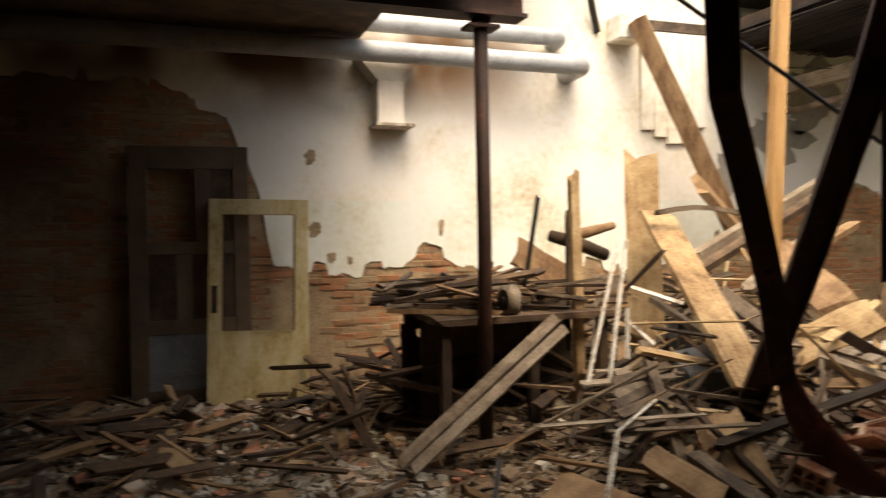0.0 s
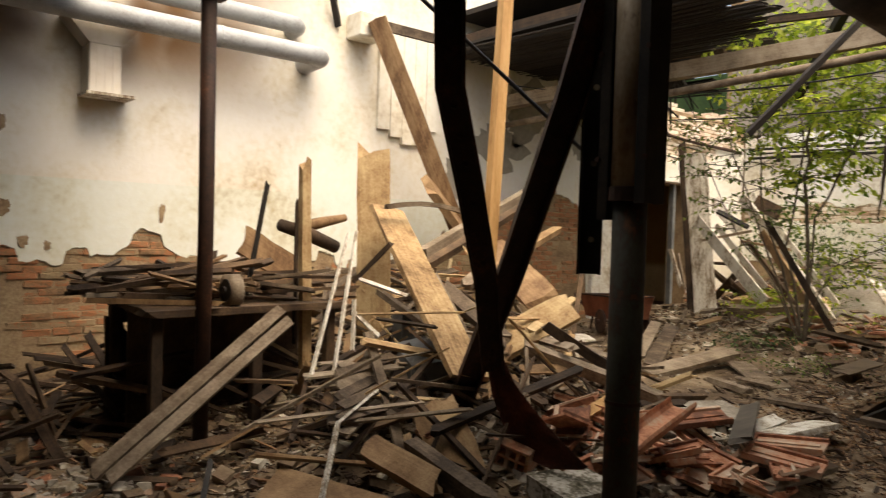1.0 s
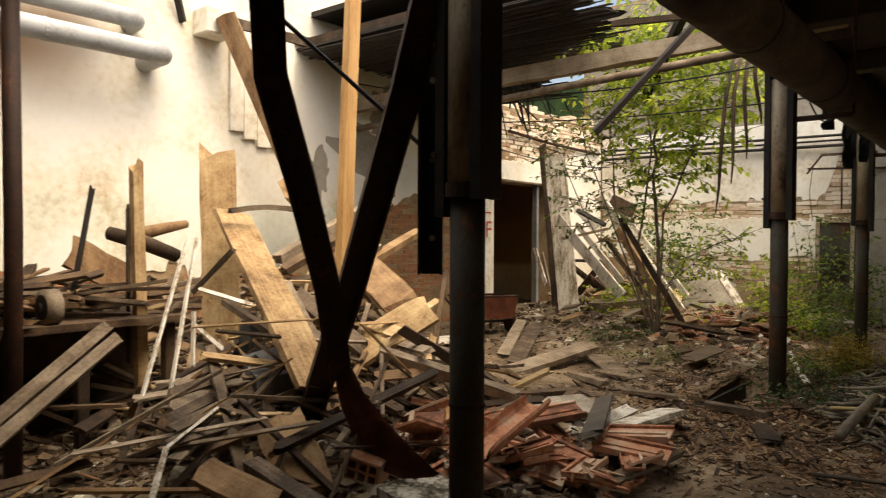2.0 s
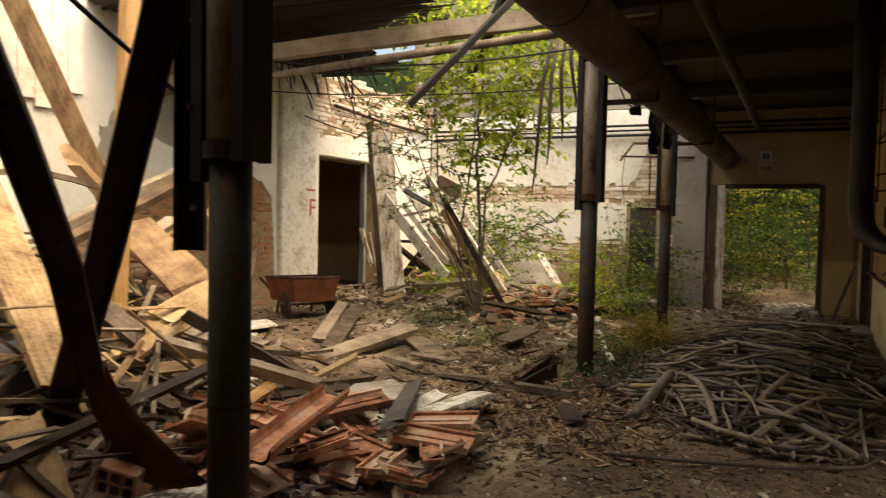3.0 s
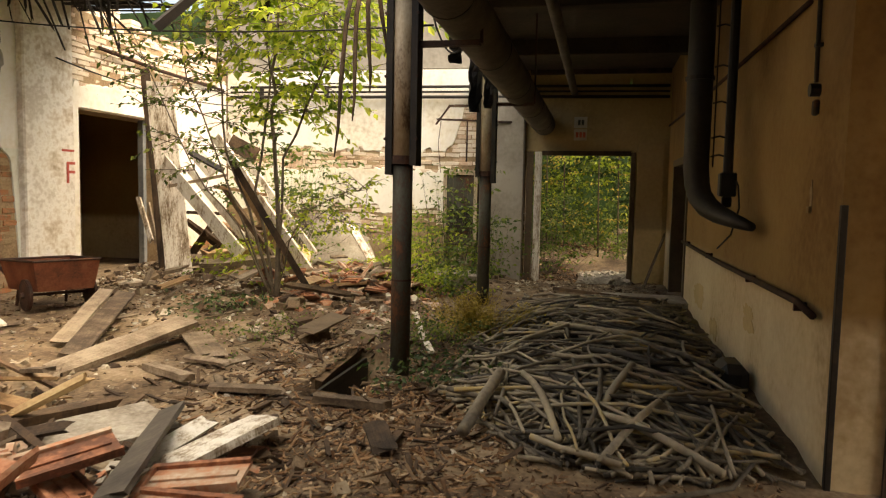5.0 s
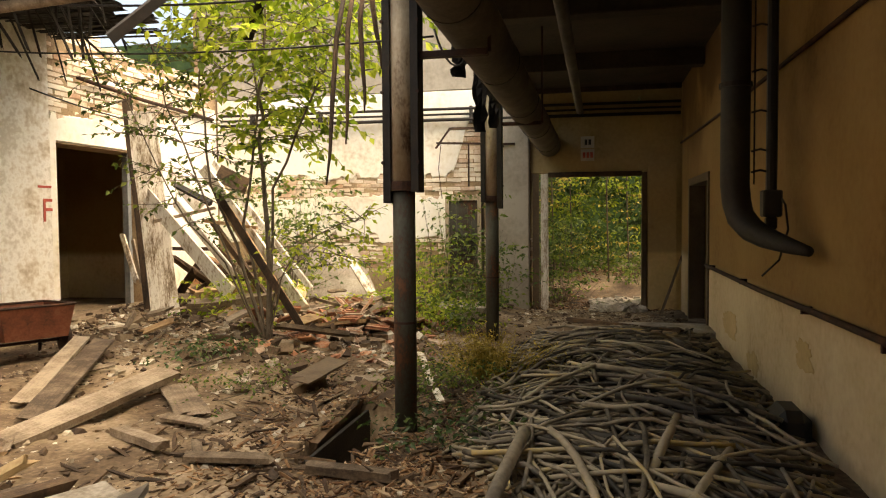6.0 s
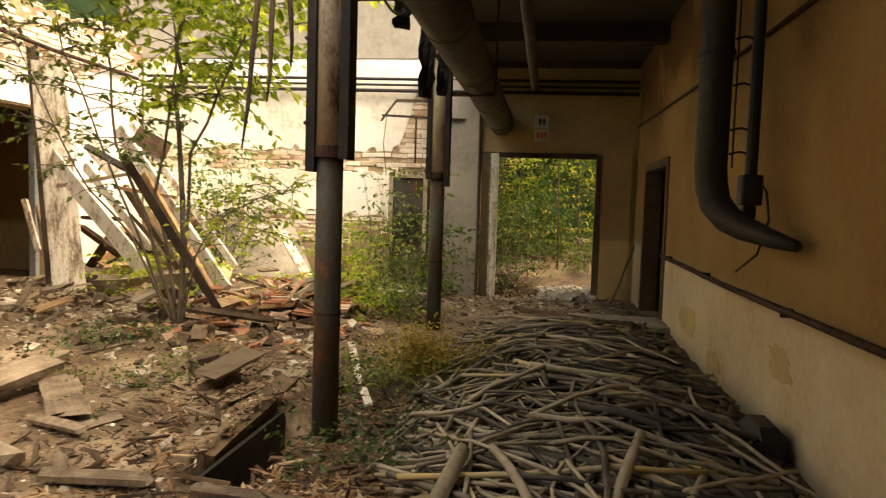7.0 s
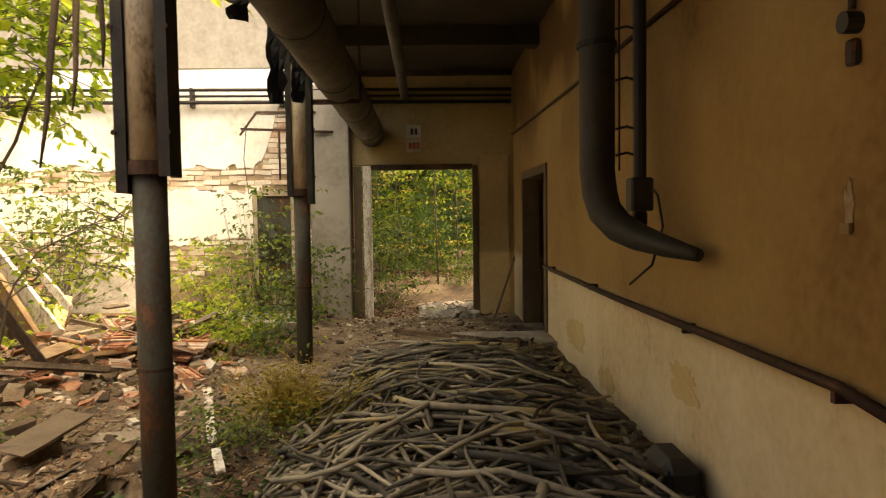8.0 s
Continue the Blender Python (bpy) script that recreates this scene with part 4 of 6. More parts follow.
SCRAP = [
    # name, from, to, width, thickness, material, twist, label
    ("dark_rod", (3.81, 4.2, 1.32), (3.64, 4.4, 1.04), 0.03, 0.03, DARK_WOOD, 0, "dark stick poking out of the scrap"),
    ("knotty_board", (5.5, 5.0, 1.28), (5.35, 4.2, 0.88), 0.32, 0.04, BROWN_WOOD, 20, "pale board with dark knots on the heap"),
    ("knotty_board", (4.75, 4.1, 0.55), (5.3, 3.85, 0.85), 0.26, 0.04, PALE_WOOD, 45, "pale broken board on the heap"),
    ("pale_lath", (4.68, 3.7, 0.72), (7.0, 5.2, 0.72), 0.07, 0.03, PALE_WOOD, 20, "long pale lath across the heap"),
    ("dark_beam", (4.54, 3.6, 0.63), (5.3, 3.05, 0.30), 0.09, 0.07, GREY_WOOD, 20, "grey-brown square timber in the rubble"),
    ("dark_beam", (4.74, 3.6, 0.77), (5.35, 3.25, 0.33), 0.08, 0.07, DARK_WOOD, 10, "dark square timber in the rubble"),
    ("split_wood", (4.36, 3.1, 0.22), (5.04, 3.2, 0.32), 0.07, 0.05, ORANGE_WOOD, 30, "yellow split piece of timber"),
    ("brown_batten", (3.48, 3.5, 0.33), (4.33, 3.5, 0.45), 0.07, 0.04, BROWN_WOOD, 45, "brown batten lying on the heap"),
    ("brown_block", (3.01, 3.25, 0.30), (3.12, 2.85, 0.2), 0.14, 0.06, BROWN_WOOD, 30, "cut end of a brown plank"),
    ("bark_log", (3.21, 3.15, 0.28), (3.24, 2.6, 0.16), 0.10, 0.09, GREY_WOOD, 0, "rotten barky log in the rubble"),
    ("fallen_plywood", (3.52, 3.35, 0.42), (3.40, 2.95, 0.14), 0.26, 0.03, BROWN_WOOD, 25, "brown panel leaning in the rubble"),
    ("fallen_beam", (5.22, 5.6, 1.19), (7.13, 6.0, 1.91), 0.11, 0.09, GREY_WOOD, 0, "long grey beam sloping up the heap"),
    ("fallen_beam", (5.13, 5.4, 1.10), (6.89, 5.8, 1.74), 0.08, 0.08, DARK_WOOD, 20, "long dark beam sloping up the heap"),
    ("fallen_beam", (5.04, 4.8, 0.94), (6.09, 5.2, 1.32), 0.10, 0.07, GREY_WOOD, 20, "grey beam on top of the heap"),
    ("fallen_beam", (5.5, 5.0, 1.06), (6.92, 5.4, 1.46), 0.10, 0.06, BROWN_WOOD, 10, "brown beam on top of the heap"),
    ("bench_scrap", (2.45, 5.2, 0.95), (3.3, 4.9, 0.98), 0.05, 0.04, DARK_WOOD, 0, "dark scrap stick on the workbench"),
    ("bench_scrap", (2.5, 5.3, 0.93), (3.4, 5.0, 0.96), 0.06, 0.03, DARK_WOOD, 0, "dark scrap stick on the workbench"),
    ("bench_scrap", (2.72, 5.6, 1.12), (2.95, 5.1, 0.93), 0.04, 0.04, DARK_WOOD, 0, "dark stick propped on the workbench"),
    ("bench_scrap", (2.91, 5.3, 0.93), (3.1, 5.5, 1.2), 0.07, 0.03, DARK_WOOD, 0, "dark splinter standing on the workbench"),
    ("fallen_plywood", (3.45, 5.7, 1.28), (3.95, 5.75, 1.0), 0.25, 0.03, BROWN_WOOD, 80, "broken brown panel behind the workbench"),
    ("thin_bar", (2.28, 3.5, 0.30), (1.93, 2.9, 0.0), 0.025, 0.02, DARK_STEEL, 0, "thin dark bar leaning on the board"),
    ("flat_board", (4.6, 4.7, 1.02), (4.22, 3.75, 0.52), 0.11, 0.05, GREY_WOOD, 30, "rough grey board leaning in the heap"),
    ("flat_board", (4.6, 4.6, 0.98), (4.62, 3.85, 0.62), 0.13, 0.05, GREY_WOOD, 20, "rough grey board leaning in the heap"),
    ("flat_board", (5.5, 4.3, 0.62), (4.6, 4.55, 0.75), 0.3, 0.03, BROWN_WOOD, 15, "wide brown board in the heap"),
    ("leaning_lath", (7.14, 5.2, 1.03), (6.49, 4.8, 0.30), 0.05, 0.03, DARK_WOOD, 0, "dark lath leaning on the heap"),
    ("thick_plank", (6.9, 4.2, 0.09), (8.6, 4.24, 0.14), 0.2, 0.055, GREY_WOOD, 12, "thick weathered plank on the earth floor"),
    ("thick_plank", (7.45, 4.5, 0.07), (9.6, 5.6, 0.2), 0.18, 0.03, GREY_WOOD, 8, "long weathered plank on the earth floor"),
    ("thick_plank", (7.8, 4.9, 0.07), (9.6, 5.85, 0.22), 0.14, 0.03, GREY_WOOD, 8, "long weathered plank on the earth floor"),
    ("short_board", (8.5, 4.1, 0.06), (7.85, 3.55, 0.05), 0.23, 0.02, GREY_WOOD, 2, "short pale board on the earth floor"),
    ("short_board", (7.36, 3.77, 0.06), (7.12, 3.31, 0.07), 0.09, 0.05, GREY_WOOD, 0, "short grey block of wood on the floor"),
    ("floor_plank", (5.69, 3.58, 0.14), (6.41, 3.34, 0.10), 0.08, 0.05, DARK_WOOD, 5, "dark plank beside the tile pile"),
    ("floor_plank", (5.5, 3.72, 0.14), (6.35, 3.5, 0.08), 0.10, 0.03, GREY_WOOD, 5, "grey plank beside the tile pile"),
    ("floor_plank", (6.3, 4.4, 0.12), (6.12, 3.6, 0.10), 0.12, 0.06, BROWN_WOOD, 5, "brown plank on the earth floor"),
    ("brown_board", (8.64, 3.08, 0.12), (9.06, 2.95, 0.19), 0.21, 0.02, DOOR_BROWN, 6, "dull brown board tilted on the rubble"),
    ("short_board", (6.99, 3.05, 0.06), (7.02, 2.57, 0.07), 0.10, 0.03, GREY_WOOD, 0, "short grey board on the floor"),
    ("black_plank", (6.23, 2.84, 0.16), (4.99, 2.29, 0.24), 0.14, 0.025, INSULATION, 22, "black-grey plank lying on the tiles"),
    ("white_board", (5.62, 2.41, 0.13), (6.28, 2.31, 0.13), 0.24, 0.04, WHITE_WOOD, -10, "white-painted board on the floor"),
    ("white_board", (5.6, 2.62, 0.10), (6.2, 2.6, 0.12), 0.10, 0.02, WHITE_WOOD, 20, "narrow strip of white board"),
    ("floor_lath", (6.99, 2.31, 0.05), (6.92, 1.83, 0.06), 0.07, 0.05, GREY_WOOD, 6, "grey stick beside the pit"),
    ("floor_lath", (6.65, 1.82, 0.04), (6.22, 1.62, 0.05), 0.13, 0.03, DARK_WOOD, 6, "dark board piece on the floor"),
    ("pit_edge", (7.55, 2.56, -0.06), (8.9, 2.61, 0.0), 0.13, 0.15, DARK_WOOD, 9, "thick rotten beam along the pit edge"),
    ("pit_edge", (7.35, 2.70, 0.0), (8.3, 2.77, 0.02), 0.10, 0.04, DARK_WOOD, 12, "crumbling brown board beside the pit"),
    ("pit_edge", (7.10, 2.42, -0.02), (7.08, 1.95, 0.01), 0.07, 0.05, DARK_WOOD, 0, "rotten board at the end of the pit"),
    ("pit_edge", (8.5, 2.45, 0.0), (8.9, 2.2, 0.06), 0.10, 0.04, DARK_WOOD, 20, "rotten board at the end of the pit"),
    ("white_upright", (11.49, 6.16, 0.14), (11.76, 6.63, 2.77), 0.34, 0.05, WHITE_WOOD, -60, "wide flaking white board standing upright"),
    ("dark_upright", (11.76, 6.57, 0.17), (12.09, 7.08, 3.02), 0.13, 0.1, DARK_WOOD, -60, "dark rotten post behind the white board"),
    ("white_leaning", (11.56, 6.45, 1.71), (11.28, 5.15, 0.51), 0.17, 0.04, WHITE_WOOD, 80, "flaking white board leaning in the yard"),
    ("white_leaning", (12.03, 6.34, 1.61), (11.85, 5.41, 0.69), 0.09, 0.04, WHITE_WOOD, 80, "narrow flaking white board leaning in the yard"),
    ("white_leaning", (12.06, 5.92, 2.06), (11.46, 4.28, 0.31), 0.15, 0.05, WHITE_WOOD, 80, "long flaking white board leaning in the yard"),
    ("white_leaning", (12.28, 5.9, 2.16), (11.78, 4.3, 0.5), 0.07, 0.04, WHITE_WOOD, 75, "long narrow white batten leaning in the yard"),
    ("brown_leaning", (11.9, 5.52, 1.54), (11.15, 4.22, 0.16), 0.13, 0.06, BROWN_WOOD, 80, "brown board leaning in the yard"),
    ("brown_leaning", (11.85, 5.71, 1.38), (11.2, 4.52, 0.32), 0.07, 0.05, DARK_WOOD, 80, "dark batten leaning in the yard"),
    ("white_low", (11.6, 5.2, 0.8), (11.23, 4.31, 0.17), 0.09, 0.04, WHITE_WOOD, 70, "short white batten leaning in the yard"),
    ("cross_batten", (12.05, 6.35, 1.86), (11.96, 5.77, 1.6), 0.07, 0.05, DARK_STEEL, 40, "dark bar across the leaning boards"),
    ("cross_batten", (11.42, 6.26, 1.37), (11.96, 5.73, 1.54), 0.05, 0.04, GREY_WOOD, 0, "grey batten across the leaning boards"),
    ("cross_batten", (11.73, 5.77, 1.38), (11.78, 5.04, 1.28), 0.05, 0.04, BROWN_WOOD, 0, "brown batten across the leaning boards"),
    ("fallen_board", (12.19, 5.81, 2.03), (12.16, 5.38, 1.83), 0.22, 0.04, DARK_WOOD, 70, "broken dark panel on the leaning boards"),
    ("fallen_board", (12.15, 6.46, 2.02), (12.1, 6.0, 1.54), 0.18, 0.04, WHITE_WOOD, 60, "broken white panel on the leaning boards"),
    ("fallen_step", (11.17, 5.59, 0.32), (11.3, 4.58, 0.44), 0.24, 0.16, GREY_WOOD, 10, "thick weathered timber lying before the boards"),
    ("fallen_step", (11.47, 5.69, 0.46), (11.54, 4.92, 0.57), 0.26, 0.1, PALE_WOOD, 10, "short pale timber lying before the boards"),
    ("door_splinter", (12.2, 7.29, 1.19), (11.93, 6.89, 0.57), 0.07, 0.03, WHITE_WOOD, 60, "white splinter standing at the doorway"),
    ("door_splinter", (12.32, 7.21, 1.11), (12.03, 6.88, 0.54), 0.05, 0.03, GREY_WOOD, 60, "grey splinter standing at the doorway"),
    ("floor_lath_long", (4.7, 2.03, 0.08), (5.5, 1.985, 0.07), 0.1, 0.03, GREY_WOOD, 6, "pale grey slat on the earth floor"),
    ("white_strip", (8.78, 2.03, 0.06), (8.42, 1.9, 0.06), 0.05, 0.02, WHITE_WOOD, 4, "white strip on the floor by the columns"),
    ("white_stake", (14.0, 4.62, 0.80), (13.5, 4.0, 0.16), 0.12, 0.06, WHITE_WOOD, 30, "white stake leaning by the far wall"),
    ("yard_beam", (11.2, 3.9, 0.25), (12.4, 3.5, 0.35), 0.12, 0.08, GREY_WOOD, 8, "grey timber in the yard rubble"),
    ("yard_beam", (12.0, 4.6, 0.2), (12.9, 4.9, 0.5), 0.14, 0.05, PALE_WOOD, 8, "pale timber in the yard rubble"),
    ("white_strip", (10.1, 2.48, 0.08), (9.5, 2.28, 0.07), 0.06, 0.02, WHITE_WOOD, 4, "white strip on the floor by the columns"),
    ("white_strip", (9.4, 2.25, 0.07), (8.95, 2.1, 0.06), 0.055, 0.02, WHITE_WOOD, 4, "white strip on the floor by the columns"),
    ("dark_bracket_bar", (5.28, 7.5, 4.15), (5.45, 7.62, 3.78), 0.07, 0.05, DARK_STEEL, 0, "short dark bar hanging at the wall top"),
    ("leaning_board", (14.75, -0.12, -0.15), (14.7, -0.42, 0.75), 0.22, 0.03, GREY_WOOD, 0, "grey board leaning in the corridor corner"),
    ("fallen_lath", (11.6, -0.1, 0.12), (13.1, 1.2, 0.02), 0.05, 0.04, DARK_WOOD, 0, "dark lath on the corridor floor"),
]
for name, a, b, w, t, material, twist, label in SCRAP:
    plank(name, a, b, w, t, material, label, twist, min(0.05, w * 0.4))


def sheet_piece(name, pts, t, material, label, category):
    bm = bmesh.new()
    f = bm.faces.new([bm.verts.new(p) for p in pts])
    bm.normal_update()
    r = bmesh.ops.extrude_face_region(bm, geom=[f])
    bmesh.ops.translate(bm, vec=(0, 0, t), verts=[v for v in r["geom"] if isinstance(v, bmesh.types.BMVert)])
    bmesh.ops.recalc_face_normals(bm, faces=bm.faces[:])
    return tagged(mesh_object(name, bm, material), label, category)


sheet_piece("fallen_plywood", [(2.05, 3.0, 0.06), (2.62, 3.45, 0.20), (2.95, 2.95, 0.12), (2.5, 2.5, 0.04)], 0.025, BROWN_WOOD, "worn brown panel lying on the rubble", "panel")
sheet_piece("rag_of_sheet", [(3.7, 3.8, 0.44), (3.82, 4.15, 0.52), (4.05, 4.1, 0.56), (4.06, 3.8, 0.44)], 0.12, GREY_SHEET, "crumpled grey plastic sheet in the heap", "sheet")
sheet_piece("grey_slab", [(5.62, 3.05, 0.06), (5.9, 3.5, 0.07), (6.5, 3.2, 0.06), (6.2, 2.75, 0.05)], 0.03, CONCRETE, "flat grey cement sheet on the floor", "sheet")
sheet_piece("white_sheet", [(7.6, 5.9, 0.08), (7.9, 6.4, 0.08), (8.5, 6.2, 0.08), (8.2, 5.8, 0.08)], 0.02, WHITE_WOOD, "pale sheet on the floor near the barrow", "sheet")
sheet_piece("fallen_slab", [(14.6, 4.3, -0.05), (14.7, 6.0, 0.0), (15.2, 6.0, 0.85), (15.2, 4.9, 0.8)], 0.1, CONCRETE, "fallen concrete slab against the far wall", "slab")
sheet_piece("concrete_block", [(3.58, 2.42, 0.02), (3.62, 2.72, 0.05), (3.98, 2.66, 0.05), (3.94, 2.36, 0.02)], 0.14, MOSSY, "mossy concrete block beside the column", "block")
sheet_piece("dark_post_block", [(4.0, 4.3, 0.45), (4.0, 4.42, 0.45), (4.13, 4.42, 0.45), (4.13, 4.3, 0.45)], 0.36, GREY_SHEET, "dark grey block standing in the heap", "block")
sheet_piece("step_slab", [(12.6, 2.25, 0.04), (12.6, 3.0, 0.08), (13.3, 3.0, 0.08), (13.3, 2.25, 0.04)], 0.16, CONCRETE, "concrete slab lying among weeds", "slab")
sheet_piece("door_step", [(11.9, -0.5, -0.03), (11.9, 0.55, -0.03), (12.6, 0.55, -0.03), (12.6, -0.5, -0.03)], 0.1, CONCRETE, "dusty concrete step at the corridor side", "step")


def hollow_brick(m):
    e = empty("hollow_brick")
    for z0, z1 in ((0, 0.018), (0.06, 0.075), (0.117, 0.135)):
        part("bed", box(0, 0.28, 0, 0.19, z0, z1, 0.003), TILE, e)
    for y in (0, 0.056, 0.116, 0.172):
        part("web", box(0.001, 0.279, y + 0.0005, y + 0.0175, 0.001, 0.134), TILE, e)
    e.matrix_basis = m
    return tagged(e, "orange hollow clay brick in the rubble", "brick")


hollow_brick(pose(3.72, 2.82, 0.12, 12, -8, 20))


def roof_tile(length=0.42, width=0.24):
    """Interlocking clay tile with rims and ribs."""
    e = empty("roof_tile")
    bm = bmesh.new()
    add_box(bm, 0, length, 0, width, 0, 0.016)
    add_box(bm, 0, length, 0, 0.022, 0.016, 0.038)
    add_box(bm, 0, length, width - 0.03, width, 0.016, 0.034)
    add_box(bm, 0.03, length - 0.03, width * 0.5 - 0.02, width * 0.5 + 0.02, 0.016, 0.026)
    add_box(bm, 0, 0.02, 0.022, width - 0.03, 0.016, 0.034)
    part("tile_body", bm, TILE, e)
    return tagged(e, "broken orange clay roof tile in the pile", "roof tile", "pile of roof tiles")


tile = roof_tile()
rng = random.Random(21)
tile.matrix_basis = pose(5.22, 2.36, 0.13, 5, -6, -78)
TILE_SPOTS = [(4.98, 2.28, 0.14, 5, 4, -78), (5.18, 2.86, 0.13, 8, -8, -40), (5.05, 3.15, 0.14, 3, 8, -20), (4.95, 2.85, 0.16, 14, 6, 20), (4.75, 2.5, 0.13, -10, 8, 60), (5.0, 3.2, 0.2, 10, -12, 130)]
for s in TILE_SPOTS:
    copy_thing(tile, pose(*s))
for k in range(118):
    if k < 60:
        x, y = rng.gauss(4.62, 0.42), rng.gauss(2.7, 0.38)
    else:
        x, y = rng.gauss(11.3, 0.75), rng.gauss(3.45, 0.5)
    if (x - 3.52) ** 2 + (y - 1.97) ** 2 < 0.4 or y < 1.95 or (x > 9 and y < 2.3):
        continue
    made = copy_thing(tile, pose(x, y, ground_z(x, y) + rng.uniform(0.01, 0.12), rng.uniform(-28, 28), rng.uniform(-28, 28), rng.uniform(0, 360)))
    made.scale = (rng.uniform(0.25, 0.8), rng.uniform(0.35, 0.9), 0.9)
trough = bmesh.new()
prev = None
for k in range(10):
    f = k / 9
    chip = 0.02 * noise.noise((k * 1.7, 3.3, 0.5))
    outer = [(-0.12, 0.075 + chip), (-0.105, 0.02), (-0.08, 0.0), (0.08, 0.0), (0.105, 0.02), (0.12, 0.055 - chip)]
    row = [trough.verts.new((0.95 * f, y, z)) for y, z in outer] + [trough.verts.new((0.95 * f, y * 0.86, z + 0.014)) for y, z in outer]
    if prev:
        for a in range(5):
            trough.faces.new((prev[a], prev[a + 1], row[a + 1], row[a]))
            trough.faces.new((prev[a + 7], prev[a + 6], row[a + 6], row[a + 7]))
        trough.faces.new((prev[0], row[0], row[6], prev[6]))
        trough.faces.new((prev[5], prev[11], row[11], row[5]))
    prev = row
gt = mesh_object("ridge_tile", trough, TILE, False)
gt.matrix_basis = pose(4.05, 2.46, 0.27, 10, -4, 13) @ Matrix.Diagonal((1, 0.75, 1, 1))
tagged(gt, "long orange gutter tile on the tile pile", "roof tile")

# added near-black boards cover the lit pit wall, standing in for shade
for z in (-0.09, -0.24, -0.39, -0.54, -0.69):
    lining = add_plank(bmesh.new(), (7.27, 2.455, z), (8.42, 2.455, z), 0.145, 0.02, 90, 0.02, random.Random(int(-z * 100)), 3)
    tagged(mesh_object("pit_lining", lining, NEAR_BLACK_WOOD), "near-black board added inside the pit in place of shade", "board", "pit lining")

# ---- heaps of loose boards and laths ----


def loose(count, region, length, width, thick, material, lift, label, group, seed, name, tilt=0.25):
    r = random.Random(seed)
    x0, x1, y0, y1 = region
    for _ in range(count):
        x, y = r.uniform(x0, x1), r.uniform(y0, y1)
        a = r.uniform(0, math.pi)
        l = r.uniform(*length)
        ax, ay, bx, by = x, y, x + l * math.cos(a), y + l * math.sin(a)
        if by > LEFT_Y - 0.1 or ay > LEFT_Y - 0.1:
            continue
        if any((ax + (bx - ax) * f - cx) ** 2 + (ay + (by - ay) * f - cy) ** 2 < 0.03 for f in (0, 0.25, 0.5, 0.75, 1) for cx, cy in COLUMNS):
            continue
        za, zb = ground_z(ax, ay) + 0.015 + r.random() ** 2 * lift, ground_z(bx, by) + 0.015 + r.random() ** 2 * lift
        if abs(za - zb) > 0.9 * l:
            zb = za
        w = r.uniform(*width)
        bm = add_plank(bmesh.new(), (ax, ay, za), (bx, by, zb), w, r.uniform(*thick), r.uniform(-35, 35), min(0.06, w * 0.5), r, 2)
        tagged(mesh_object(name, bm, material), label, "board", group)


HEAP = "boards in the rubble heap"
loose(34, (3.2, 6.4, 3.2, 6.6), (0.35, 1.2), (0.03, 0.10), (0.012, 0.03), GREY_WOOD, 0.5, "weathered grey board tangled in the rubble heap", HEAP, 31, "heap_board")
loose(55, (2.6, 6.4, 3.0, 7.0), (0.4, 1.3), (0.025, 0.085), (0.012, 0.035), DARK_WOOD, 0.45, "dark rotten board tangled in the rubble heap", HEAP, 32, "heap_board")
loose(14, (3.6, 6.2, 3.2, 6.0), (0.3, 0.9), (0.02, 0.07), (0.02, 0.035), PALE_WOOD, 0.45, "pale broken board tangled in the rubble heap", HEAP, 33, "heap_board")
loose(30, (3.0, 6.0, 2.6, 6.0), (0.25, 0.8), (0.03, 0.11), (0.012, 0.03), BROWN_WOOD, 0.35, "brown broken board tangled in the rubble heap", HEAP, 34, "heap_board")
loose(90, (-1.6, 2.6, 3.4, 7.4), (0.2, 0.9), (0.02, 0.10), (0.008, 0.03), DARK_WOOD, 0.16, "dark broken lath on the littered floor", "laths on the floor", 35, "floor_lath")
loose(60, (-1.6, 2.6, 3.4, 7.4), (0.15, 0.6), (0.03, 0.14), (0.008, 0.03), BROWN_WOOD, 0.16, "brown splintered wood on the littered floor", "laths on the floor", 36, "floor_lath")
loose(30, (-1.6, 2.4, 3.2, 6.8), (0.2, 0.7), (0.02, 0.05), (0.008, 0.02), BROWN_WOOD, 0.12, "brown lath on the littered floor", "laths on the floor", 37, "floor_lath")
loose(26, (2.2, 4.2, 5.6, 7.3), (0.4, 0.9), (0.02, 0.06), (0.02, 0.04), DARK_WOOD, 0.3, "dark stick piled by the workbench", "sticks by the bench", 38, "scrap_stick")
loose(60, (1.9, 3.3, 4.7, 6.4), (0.3, 0.9), (0.02, 0.07), (0.015, 0.035), DARK_WOOD, 0.55, "dark stick piled by the workbench", "sticks by the bench", 45, "scrap_stick")
loose(50, (3.2, 5.2, 2.9, 4.2), (0.15, 0.6), (0.02, 0.10), (0.01, 0.03), DARK_WOOD, 0.2, "dark rotten board tangled in the rubble heap", HEAP, 46, "heap_board")
sr = random.Random(381)
for k in range(80):
    x, y, z = sr.uniform(2.05, 3.3), sr.uniform(4.80, 5.5), 0.90 + 0.2 * sr.random()
    a, l = sr.gauss(0.1, 0.5), sr.uniform(0.3, 0.8)
    bm = add_plank(bmesh.new(), (x, y, z), (x + l * math.cos(a), y + l * math.sin(a), z + sr.gauss(0.0, 0.06)), sr.uniform(0.02, 0.06), sr.uniform(0.015, 0.035), sr.uniform(-40, 40), 0.03, sr, 2)
    tagged(mesh_object("scrap_stick", bm, sr.choice((DARK_WOOD, DARK_WOOD, GREY_WOOD, BROWN_WOOD))), "broken stick heaped on the workbench", "stick", "sticks on the bench")
